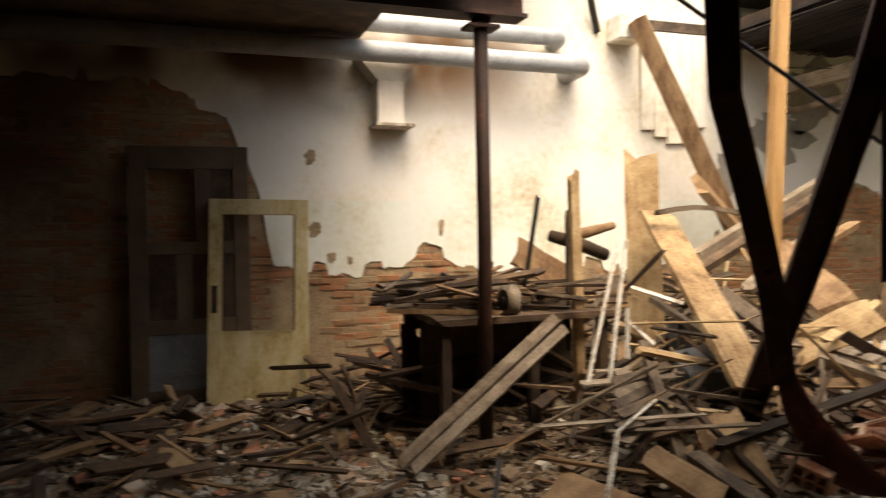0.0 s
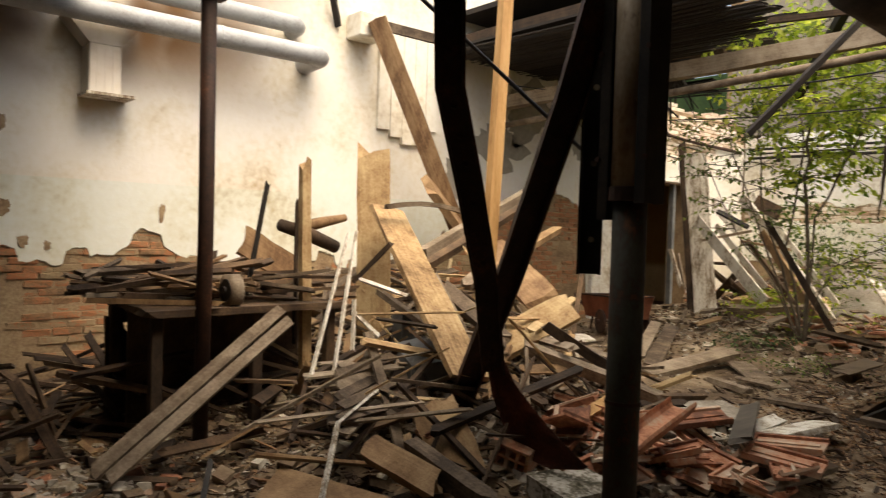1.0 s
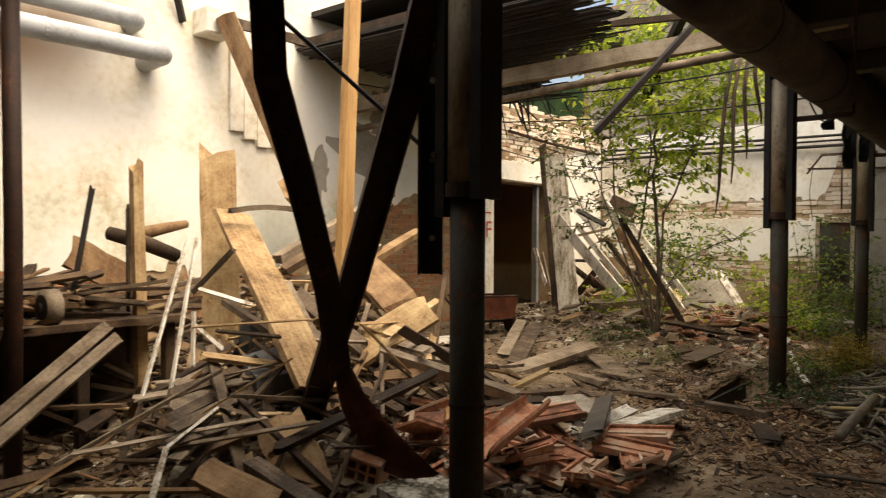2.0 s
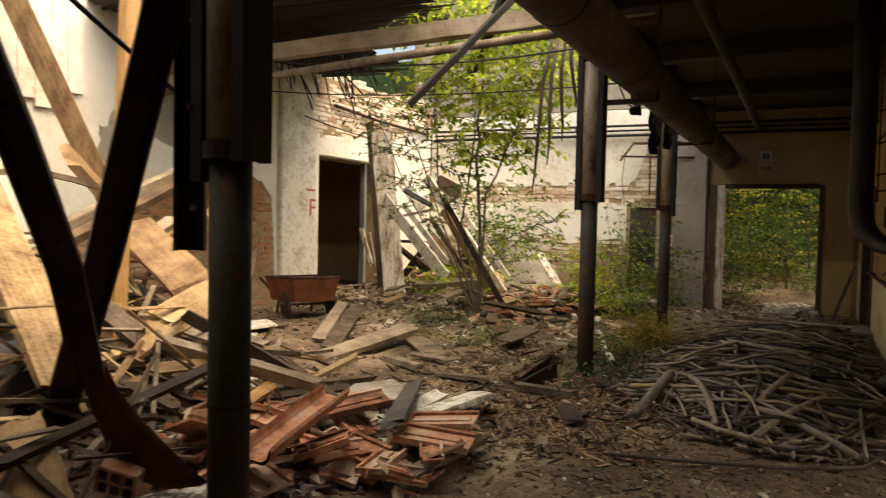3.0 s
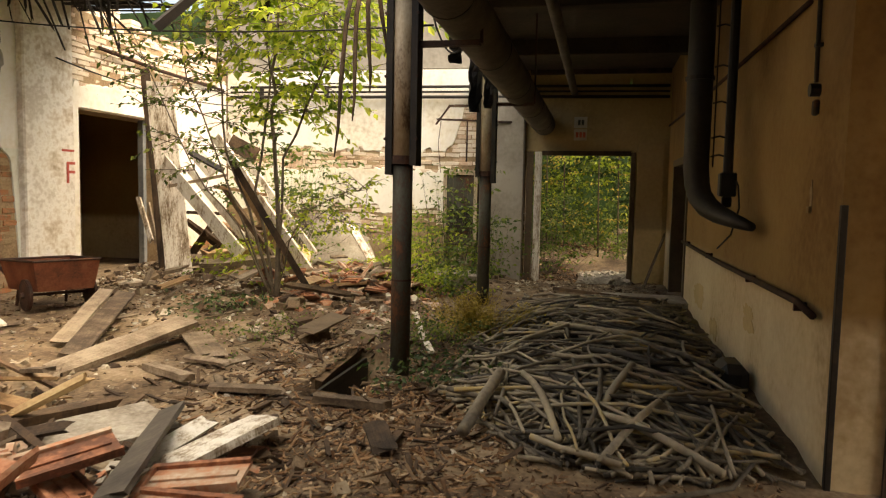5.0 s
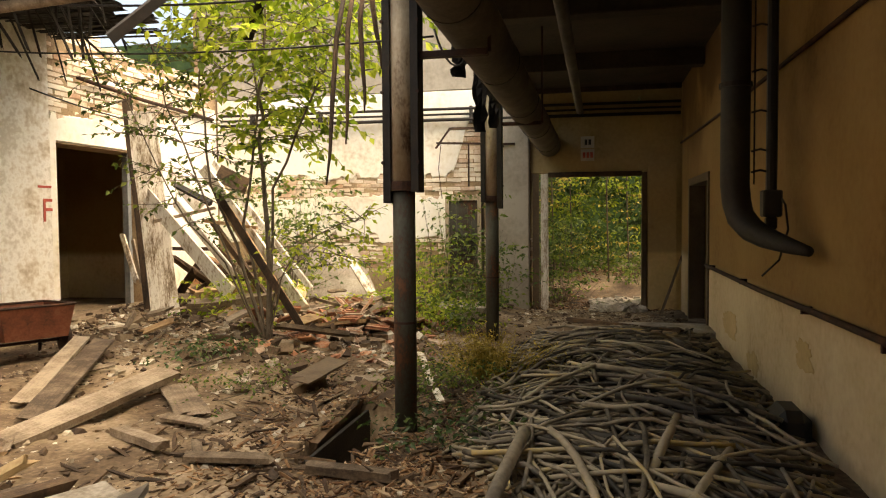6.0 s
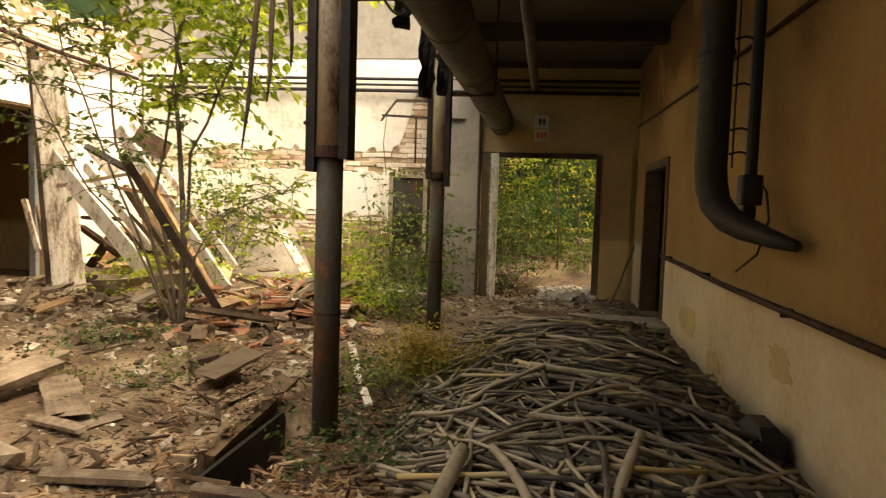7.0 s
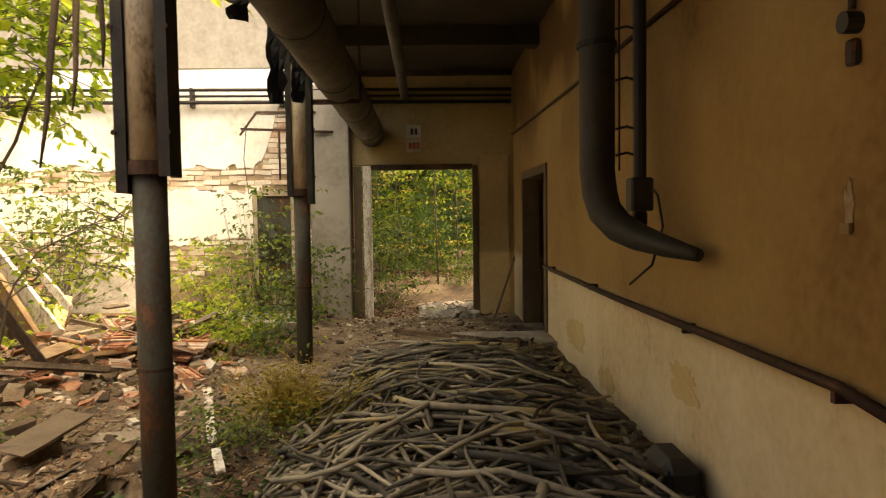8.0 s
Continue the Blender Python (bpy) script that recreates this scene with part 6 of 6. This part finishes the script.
def spray(r, base, direction, length, leaves, wood, leaf_len, gap=0.05, droop=0.25):
    """A twig with leaves on both sides."""
    p, d = Vector(base), Vector(direction).normalized()
    pts = [p.copy()]
    n = max(3, int(length / gap))
    for k in range(n):
        d = (d + Vector((r.gauss(0, 0.06), r.gauss(0, 0.06), r.gauss(0, 0.05) - droop * 0.05))).normalized()
        p = p + d * (length / n)
        pts.append(p.copy())
        if k > n * 0.2:
            s = 1 if k % 2 else -1
            for _ in range(1 if r.random() < 0.7 else 2):
                out = d.cross(Vector((0, 0, 1))) * s * r.uniform(0.5, 1.0) + d * r.uniform(0.3, 0.9) + Vector((0, 0, r.uniform(-1.0, 0.3)))
                l = leaf_len * r.uniform(0.6, 1.25)
                leaves.append((p + out * 0.01, out, l, l * r.uniform(0.42, 0.6), r.uniform(-1.1, 1.1)))
    if wood is not None:
        step = max(1, len(pts) // 5)
        pp = pts[::step]
        if len(pp) > 1:
            add_tube(wood, pp, [0.006 - 0.004 * i / (len(pp) - 1) for i in range(len(pp))], 4)
    return pts


def yard_tree():
    r = random.Random(17)
    e = empty("young_tree", 10.07, 4.06, 0.15)
    stems = [
        ([(0.12, 0.05, 1.12), (0.22, 0.17, 2.06), (0.28, 0.14, 2.76), (0.35, 0.15, 3.58), (0.39, 0.16, 4.14)], 0.03, 5, "crown"),
        ([(-0.1, 0.28, 0.99), (-0.2, 0.51, 1.6), (-0.24, 0.55, 2.55), (-0.25, 0.59, 3.19)], 0.02, 6, "low"),
        ([(0.21, 0.34, 1.18), (0.52, 0.33, 2.42), (0.65, 0.49, 3.16), (0.68, 0.62, 3.89)], 0.02, 5, "crown"),
        ([(0.21, -0.0, 1.56), (0.25, -0.35, 2.37), (0.26, -0.64, 2.92), (0.36, -0.89, 3.42)], 0.018, 6, "crown"),
        ([(-0.31, 0.43, 1.29), (-0.5, 0.74, 2.33), (-0.58, 0.85, 2.89)], 0.014, 6, "low"),
        ([(-0.23, 0.35, 0.81), (-0.38, 0.79, 1.4), (-0.49, 1.18, 2.4), (-0.5, 1.39, 2.81)], 0.012, 5, "low"),
        ([(-0.03, -0.15, 0.63), (-0.05, -0.39, 0.99), (-0.06, -0.75, 1.17), (0.0, -1.04, 1.23)], 0.01, 3, "fresh"),
        ([(0.24, 0.01, 0.61), (0.43, -0.29, 0.9), (0.51, -0.67, 0.84)], 0.009, 3, "fresh"),
    ]
    wood, crown, low = bmesh.new(), [], []
    for knots, rad, twigs, where in stems:
        knots = [Vector((0, 0, -0.1))] + [Vector(q) for q in knots]
        pts = []
        for p, q in zip(knots, knots[1:]):
            for f in (0.0, 0.33, 0.66):
                pts.append(p.lerp(q, f) + Vector((r.gauss(0, 0.012), r.gauss(0, 0.012), 0)))
        pts.append(knots[-1])
        n = len(pts) - 1
        limb = bmesh.new()
        add_tube(limb, pts, [rad * (1 - 0.75 * k / n) for k in range(n + 1)], 7)
        part("trunk" if rad > 0.028 else "limb", limb, BARK, e, "", True)
        for k in range(2 + n // 4, n + 1):
            high = pts[k].z > 1.9 and where == "crown"
            for _ in range(twigs):
                a = r.uniform(0, 2 * math.pi)
                d = Vector((math.cos(a), math.sin(a), r.uniform(-0.25, 0.7)))
                l = r.uniform(0.3, 0.95) if high else r.uniform(0.2, 0.6)
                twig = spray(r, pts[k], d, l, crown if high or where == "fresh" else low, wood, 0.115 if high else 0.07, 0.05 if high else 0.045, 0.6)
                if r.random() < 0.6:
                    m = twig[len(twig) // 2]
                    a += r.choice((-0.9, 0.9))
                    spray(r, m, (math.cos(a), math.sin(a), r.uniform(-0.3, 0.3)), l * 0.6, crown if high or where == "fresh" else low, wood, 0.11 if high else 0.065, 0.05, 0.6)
    for _ in range(210):
        b = Vector((r.uniform(-0.9, 1.0), r.triangular(-1.6, 1.2, -0.1), r.triangular(2.5, 4.5, 3.6)))
        a = r.uniform(0, 2 * math.pi)
        spray(r, b, (math.cos(a), math.sin(a), r.uniform(-0.4, 0.3)), r.uniform(0.35, 0.8), crown, wood, 0.12, 0.05, 0.6)
    tagged(part("twigwork", wood, BARK, e), kind="stuff")
    # backlight is in the crown colour, silhouette shade in the lower leaf colour
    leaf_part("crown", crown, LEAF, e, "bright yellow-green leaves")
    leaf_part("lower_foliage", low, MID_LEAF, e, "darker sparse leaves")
    return tagged(e, "many-stemmed young tree growing out of the rubble", "tree")


yard_tree()


def bush(name, x, y, z, rx, ry, h, count, leaf_len, material, label, seed, group=""):
    r = random.Random(seed)
    e = empty(name, x, y, z)
    wood, leaves = bmesh.new(), []
    for _ in range(count):
        b = Vector((r.gauss(0, rx * 0.35), r.gauss(0, ry * 0.35), 0))
        f = r.random() ** 0.7
        t = Vector((b.x * 2 + r.gauss(0, rx * 0.2), b.y * 2 + r.gauss(0, ry * 0.2), h * f))
        q = b.lerp(t, 0.6)
        add_tube(wood, [b * 0.6, b.lerp(q, 0.6) + Vector((r.gauss(0, 0.04), r.gauss(0, 0.04), 0)), q, t], [0.005, 0.004, 0.003, 0.002], 3)
        a = r.uniform(0, 2 * math.pi)
        spray(r, q, (math.cos(a), math.sin(a), 0.3), r.uniform(0.25, 0.6), leaves, None, leaf_len, 0.05)
        spray(r, t, (math.cos(a + 2), math.sin(a + 2), 0.1), r.uniform(0.2, 0.5), leaves, None, leaf_len, 0.05)
    tagged(part("stemwork", wood, BARK, e), kind="stuff")
    for _ in range(count * 2):
        b = Vector((r.gauss(0, rx * 0.5), r.gauss(0, ry * 0.5), h * r.random()))
        a = r.uniform(0, 2 * math.pi)
        spray(r, b, (math.cos(a), math.sin(a), 0.2), r.uniform(0.15, 0.4), leaves, None, leaf_len, 0.045)
    leaf_part("foliage", leaves, material, e)
    return tagged(e, label, "bush", group)


bush("wild_bush", 13.2, 2.7, 0.05, 0.55, 0.45, 1.7, 38, 0.08, MID_LEAF, "dark green bush by the far column", 3)
bush("wild_bush", 12.2, 2.5, 0.0, 0.5, 0.35, 0.6, 28, 0.07, MID_LEAF, "low green bush at the column foot", 4)
bush("wild_bush", 14.5, 5.9, 0.2, 0.5, 0.8, 1.9, 70, 0.10, MID_LEAF, "tall green bush against the far wall", 5)
bush("wild_bush", 14.6, 3.6, 0.0, 0.4, 0.6, 1.0, 40, 0.09, LEAF, "green weeds against the far wall", 6)
bush("wild_bush", 11.5, 5.0, 0.15, 0.8, 0.5, 0.5, 40, 0.08, LEAF, "green weeds in the yard rubble", 7)
bush("wild_bush", 16.2, 1.5, -0.15, 0.5, 0.5, 1.5, 60, 0.09, MID_LEAF, "green bush beside the exit doorway", 21)
bush("wild_bush", 17.3, 0.1, 0.05, 0.3, 0.3, 0.7, 24, 0.08, MID_LEAF, "green bush outside the exit doorway", 22)
bush("wild_bush", 14.4, 2.35, -0.05, 0.4, 0.35, 1.0, 26, 0.08, MID_LEAF, "green bush beside the exit doorway", 23)
bush("weed", 7.6, 1.72, 0.02, 0.25, 0.2, 0.18, 16, 0.05, DARK_LEAF, "small weed at the column foot", 8)
bush("weed", 9.0, 1.95, 0.02, 0.5, 0.3, 0.16, 44, 0.04, MID_LEAF, "low green weeds round the dry plant", 24)
bush("weed", 11.9, 2.75, 0.05, 0.6, 0.4, 0.3, 34, 0.06, LEAF, "bright weeds among the roof tiles", 25)
bush("weed", 8.6, 3.5, 0.03, 0.3, 0.25, 0.1, 18, 0.035, MID_LEAF, "small weeds on the earth floor", 26)
bush("weed", 9.3, 4.3, 0.1, 0.4, 0.3, 0.16, 16, 0.05, DARK_LEAF, "small weeds on the earth floor", 9)
bush("weed", 12.9, 3.6, 0.1, 1.2, 0.6, 0.3, 60, 0.08, LEAF, "bright green weeds in the yard", 10)


def dry_tuft():
    r = random.Random(12)
    e = empty("dry_plant", 9.45, 1.72, 0.02)
    leaves = []
    wood = bmesh.new()
    for _ in range(330):
        a, s = r.uniform(0, 6.28), abs(r.gauss(0, 0.16))
        foot = Vector((math.cos(a) * s, math.sin(a) * s * 1.2, 0))
        tip = foot * 1.7 + Vector((r.gauss(0, 0.07), r.gauss(0, 0.09), r.uniform(0.14, 0.46) * (1 - 0.9 * s)))
        mid = foot.lerp(tip, 0.5) + Vector((r.gauss(0, 0.02), r.gauss(0, 0.02), 0.03))
        add_tube(wood, [foot, mid, tip], [0.0025, 0.002, 0.001], 3)
        for f in (0.25, 0.4, 0.55, 0.7, 0.85, 1.0):
            q = foot.lerp(tip, f) + Vector((r.gauss(0, 0.012), r.gauss(0, 0.012), 0))
            leaves.append((q, Vector((r.gauss(0, 1), r.gauss(0, 1), r.uniform(-0.3, 0.9))), r.uniform(0.025, 0.06), r.uniform(0.008, 0.018), r.uniform(-1, 1)))
    part("stalkwork", wood, YELLOW_LEAF, e)
    leaf_part("foliage", leaves, YELLOW_LEAF, e)
    return tagged(e, "dry yellow weed tuft between columns and hoses", "plant")


dry_tuft()


def thicket(name, x0, x1, y0, y1, z0, z1, count, leaf_len, material, label, seed, cut=0.14):
    r = random.Random(seed)
    leaves = []
    for _ in range(count):
        b = Vector((r.uniform(x0, x1), r.uniform(y0, y1), z0 + (z1 - z0) * r.random()))
        if noise.noise(b * 0.9 + Vector((seed * 3.7, 0, 0))) < cut:
            continue
        a = r.uniform(0, 2 * math.pi)
        spray(r, b, (math.cos(a), math.sin(a), 0.1), r.uniform(0.3, 0.8), leaves, None, leaf_len, 0.07)
    ob = leaf_part(name, leaves, material, None)
    return tagged(ob, label, "thicket", kind="stuff")


# sunlit and shaded depth of the thicket comes from three leaf colours
thicket("thicket", 17.7, 19.8, -1.6, 4.0, 0.75, 4.2, 1900, 0.12, LEAF, "bright green thicket outside the doorway, sunlight in the leaf colour", 51, 0.2)
thicket("thicket_shade", 18.0, 20.0, -1.2, 3.5, 0.3, 3.8, 3000, 0.11, MID_LEAF, "darker undergrowth outside the doorway, shade in the leaf colour", 54, 0.05)
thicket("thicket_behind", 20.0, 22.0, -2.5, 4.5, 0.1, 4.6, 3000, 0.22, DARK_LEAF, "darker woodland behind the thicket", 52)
thicket("thicket_yellow", 17.8, 18.8, -1.0, 2.6, 0.5, 2.2, 420, 0.08, YELLOW_LEAF, "yellowing leaves in the thicket", 55, 0.1)
thicket("thicket_low", 17.8, 18.6, -0.8, 2.6, 0.15, 0.9, 800, 0.08, MID_LEAF, "weeds outside the doorway", 53, 0.0)
# unseen leaf layer, added so the path outside lies in shade
thicket("tree_canopy", 15.95, 21.0, -3.0, 5.0, 4.3, 5.6, 3000, 0.17, MID_LEAF, "unseen leaf sprays added overhead to shade the path outside", 56, 0.0)
for k, (x, y, h) in enumerate(((17.4, 0.6, 4.0), (17.8, 1.3, 4.2), (18.1, 0.2, 4.0), (18.4, 1.7, 4.4), (17.6, -0.3, 3.8))):
    st = tube([(x, y, -0.3), (x + 0.05, y + 0.06, h * 0.5), (x - 0.02, y + 0.15 * (k - 2), h)], [0.018, 0.014, 0.008], 6)
    tagged(mesh_object("sapling_stem", st, BARK, True), "slim sapling stem in the thicket", "sapling", "saplings outside")
back = bmesh.new()
add_box(back, 24, 24.1, -14, 18, -1, 7)
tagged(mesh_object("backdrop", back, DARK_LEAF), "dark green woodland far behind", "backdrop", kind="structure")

# ---- fine litter ----


def litter(name, count, spots, size, flat, material, label, seed, long=1.0):
    r = random.Random(seed)
    verts, faces = [], []
    for _ in range(count):
        x0, x1, y0, y1 = r.choice(spots)
        x, y = r.uniform(x0, x1), r.uniform(y0, y1)
        s = size[0] + (size[1] - size[0]) * r.random() ** 3
        a = r.uniform(0, 6.28)
        m = Matrix.Translation((x, y, ground_z(x, y) + s * flat * 0.3)) @ Euler((r.gauss(0, 0.3), r.gauss(0, 0.3), a)).to_matrix().to_4x4()
        l = s * (1 + (long - 1) * r.random())
        i = len(verts)
        for dz in (-1, 1):
            for dx, dy in ((-1, -1), (1, -1), (1, 1), (-1, 1)):
                verts.append(m @ Vector((dx * l * r.uniform(0.35, 1), dy * s * r.uniform(0.3, 1) / (1 if long < 2 else 2.5), dz * s * flat * r.uniform(0.5, 1))))
        faces += [(i + 3, i + 2, i + 1, i), (i + 4, i + 5, i + 6, i + 7), (i, i + 1, i + 5, i + 4), (i + 1, i + 2, i + 6, i + 5), (i + 2, i + 3, i + 7, i + 6), (i + 3, i, i + 4, i + 7)]
    data = bpy.data.meshes.new(name)
    data.from_pydata(verts, [], faces)
    data.materials.append(material)
    return tagged(new(name, data), label, "rubble", kind="stuff")


ALL = (-2.5, 15.2, -0.4, 7.5)
HEAPS = [(-2.5, 6.5, 2.4, 7.5), (2.5, 6.5, 2.2, 6.5), (10, 15, 2.8, 7.0)]
litter("fine_rubble", 16000, [ALL] + HEAPS, (0.008, 0.05), 0.5, CHIP, "fine rubble and plaster crumbs on the floor", 61)
litter("rubble_lumps", 1500, HEAPS, (0.025, 0.075), 0.6, CHIP, "lumps of mortar and brick in the rubble", 62)
litter("wood_splinters", 4500, [ALL] + HEAPS * 4, (0.012, 0.04), 0.18, DRY_LITTER, "splinters of wood on the floor", 63, 5.0)
litter("pit_splinters", 2600, [(6.5, 8.9, 1.4, 3.0), (5.6, 7.4, 1.0, 2.4)], (0.01, 0.035), 0.25, DRY_LITTER, "reddish rotten wood crumbs round the pit", 68, 4.0)
litter("dark_splinters", 5000, HEAPS + [(5.0, 9.5, 1.0, 3.6)], (0.012, 0.045), 0.2, DARK_WOOD, "dark rotten splinters on the floor", 64, 5.0)
litter("outside_litter", 7000, [(15.3, 18.5, -0.4, 2.2)], (0.01, 0.05), 0.2, DRY_LITTER, "dry leaves and twigs outside the doorway", 76, 3.0)
litter("exit_rubble", 500, [(15.0, 16.2, 0.1, 0.9)], (0.03, 0.12), 0.7, CONCRETE, "pale rubble heaped in the doorway", 67)
litter("brick_bits", 900, [(3.8, 6.2, 2.2, 4.0), (10.5, 13.5, 3.2, 5.0), (-1.5, 2.5, 4, 7)], (0.02, 0.09), 0.45, TILE, "broken bits of brick and tile", 65)
litter("plaster_crumbs", 1500, [(5.5, 10.5, 2.5, 6.2), (9.5, 14.5, 2.8, 6.5), (-1, 3, 3.4, 6.5)], (0.006, 0.04), 0.25, CONCRETE, "pale plaster crumbs on the floor", 69)
litter("leaf_litter", 5000, [(5.5, 15, 1.8, 7.4), (13, 15.3, -0.3, 2)], (0.012, 0.03), 0.05, CHIP, "fallen dry leaves on the floor", 66)

litter("hall_litter", 3500, [(-2.0, 3.0, 2.4, 7.3), (0.5, 3.4, 2.6, 5.0)], (0.008, 0.035), 0.15, DRY_LITTER, "brown bark and wood litter on the hall floor", 75, 3.0)
litter("floor_litter", 9000, [(4.6, 8.6, 0.2, 3.2), (5.2, 7.6, -0.3, 2.4), (8, 12, 1.3, 3.4)], (0.008, 0.032), 0.10, DRY_LITTER, "brown leaf and bark litter on the floor", 71, 2.6)
litter("floor_grit", 7000, [(4.2, 9.0, -0.3, 3.4), (8.5, 14.0, 1.2, 6.0)], (0.004, 0.02), 0.5, CHIP, "grit and mortar crumbs on the floor", 72)
litter("tile_shards", 700, [(9.7, 12.4, 2.4, 4.3), (10.4, 11.9, 2.7, 4.0)], (0.02, 0.10), 0.3, TILE, "broken shards of roof tile in the yard", 77)
litter("yard_lumps", 700, [(8.6, 12.6, 2.6, 5.6), (10, 14.5, 3.0, 6.5)], (0.03, 0.11), 0.55, CHIP, "clods and broken masonry in the yard", 73)
litter("heap_lumps", 3200, [(0.2, 2.1, 2.8, 4.6), (-1.5, 2.2, 2.8, 5.5), (3.6, 6.0, 2.3, 4.0)], (0.012, 0.05), 0.6, CONCRETE, "pale mortar lumps in the rubble", 74)

# ---- bricks of the bare walls ----
br = random.Random(101)


def brick_meshes(material, along_x):
    out = []
    for k in range(5):
        bm = bmesh.new()
        l, h, d = 0.238, 0.062, 0.03
        add_box(bm, -l / 2, l / 2, -d, d, -h / 2, h / 2, None if along_x else Matrix.Rotation(math.pi / 2, 4, "Z"), 0.005)
        for v in bm.verts:
            v.co += Vector((br.gauss(0, 0.004), br.gauss(0, 0.003), br.gauss(0, 0.004)))
        me = bpy.data.meshes.new("brick")
        bm.to_mesh(me)
        bm.free()
        me.materials.append(material)
        out.append(me)
    return out


def brick_field(parent, axis, const, u0, u1, z0, z1, keep, material, single, seed):
    """Bricks in running bond, as parts where single(u, z), else joined."""
    r = random.Random(seed)
    meshes = brick_meshes(material, axis == "x")
    verts, faces, n = [], [], 0
    row = 0
    z = z0
    while z < z1:
        u = u0 + (0.125 if row % 2 else 0)
        while u < u1:
            if keep(u, z):
                d = const + r.uniform(0.010, 0.034)
                uj, zj = u + r.gauss(0, 0.006), z + r.gauss(0, 0.004)
                p = (uj, d, zj) if axis == "x" else (d, uj, zj)
                me = r.choice(meshes)
                if single(u, z) and n < 300:
                    ob = new("brick", me)
                    ob.parent = parent
                    ob.location = p
                    n += 1
                else:
                    i = len(verts)
                    verts += [Vector(p) + v.co for v in me.vertices]
                    faces += [tuple(i + k for k in f.vertices) for f in me.polygons]
            u += 0.25
        z += 0.075
        row += 1
    if faces:
        data = bpy.data.meshes.new("brickwork")
        data.from_pydata(verts, [], faces)
        data.materials.append(material)
        ob = new("brickwork", data)
        ob.parent = parent
        ob["kind"] = "stuff"


def patchy(seed, cut):
    return lambda u, z: noise.noise((u * 1.1, z * 1.6, seed)) > cut


p1 = patchy(1.5, -0.28)
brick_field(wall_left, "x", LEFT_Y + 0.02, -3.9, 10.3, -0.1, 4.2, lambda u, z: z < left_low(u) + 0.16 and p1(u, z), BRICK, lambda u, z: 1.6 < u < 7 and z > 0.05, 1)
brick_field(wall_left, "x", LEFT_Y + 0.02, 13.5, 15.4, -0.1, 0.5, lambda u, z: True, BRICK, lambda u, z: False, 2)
brick_field(wall_left, "x", LEFT_Y + 0.02, 11.3, 15.35, 2.6, 3.74, lambda u, z: z < 3.66 + 0.1 * noise.noise((u * 3, 1, 1)), PALE_BRICK, lambda u, z: False, 3)
brick_field(wall_far, "y", FAR_X + 0.02, 2.6, 7.6, 1.66, 2.2, lambda u, z: True, PALE_BRICK, lambda u, z: 3.2 < u < 7, 4)
p2 = patchy(7.5, -0.1)
brick_field(wall_far, "y", FAR_X + 0.02, 2.0, 7.6, -0.2, 1.15, lambda u, z: p2(u, z), PALE_BRICK, lambda u, z: False, 5)
brick_field(wall_far, "y", FAR_X + 0.02, 2.5, 3.2, 2.2, 3.0, lambda u, z: True, PALE_BRICK, lambda u, z: False, 6)
# ragged crown of bricks on the yard wall
cr = random.Random(5)
cap = bmesh.new()
x = 11.4
while x < 15.3:
    for k in range(cr.choice((0, 1, 1, 2, 3))):
        add_box(cap, x, x + 0.238, LEFT_Y + 0.04, LEFT_Y + 0.3, 3.755 + 0.075 * k, 3.82 + 0.075 * k, None, 0.004)
    x += 0.25
tagged(mesh_object("wall_crown", cap, PALE_BRICK), "ragged broken brick top of the yard wall", "brickwork", kind="stuff")
# chipped holes in the plaster
for x, z, w, h in ((2.02, 2.25, 0.06, 0.07), (2.05, 1.5, 0.07, 0.07), (2.22, 1.2, 0.04, 0.06), (2.42, 1.16, 0.03, 0.05), (3.45, 1.5, 0.03, 0.1), (8.2, 2.6, 0.5, 0.35), (7.4, 2.2, 0.2, 0.3), (8.8, 3.2, 0.5, 0.4), (10.0, 2.9, 0.16, 0.35)):
    stain_patch("chipped_hole", x, z, w, h, x * 3.1, MORTAR if w < 0.1 else GREY_PLASTER, "hole where plaster has fallen off", LEFT_Y - 0.003)
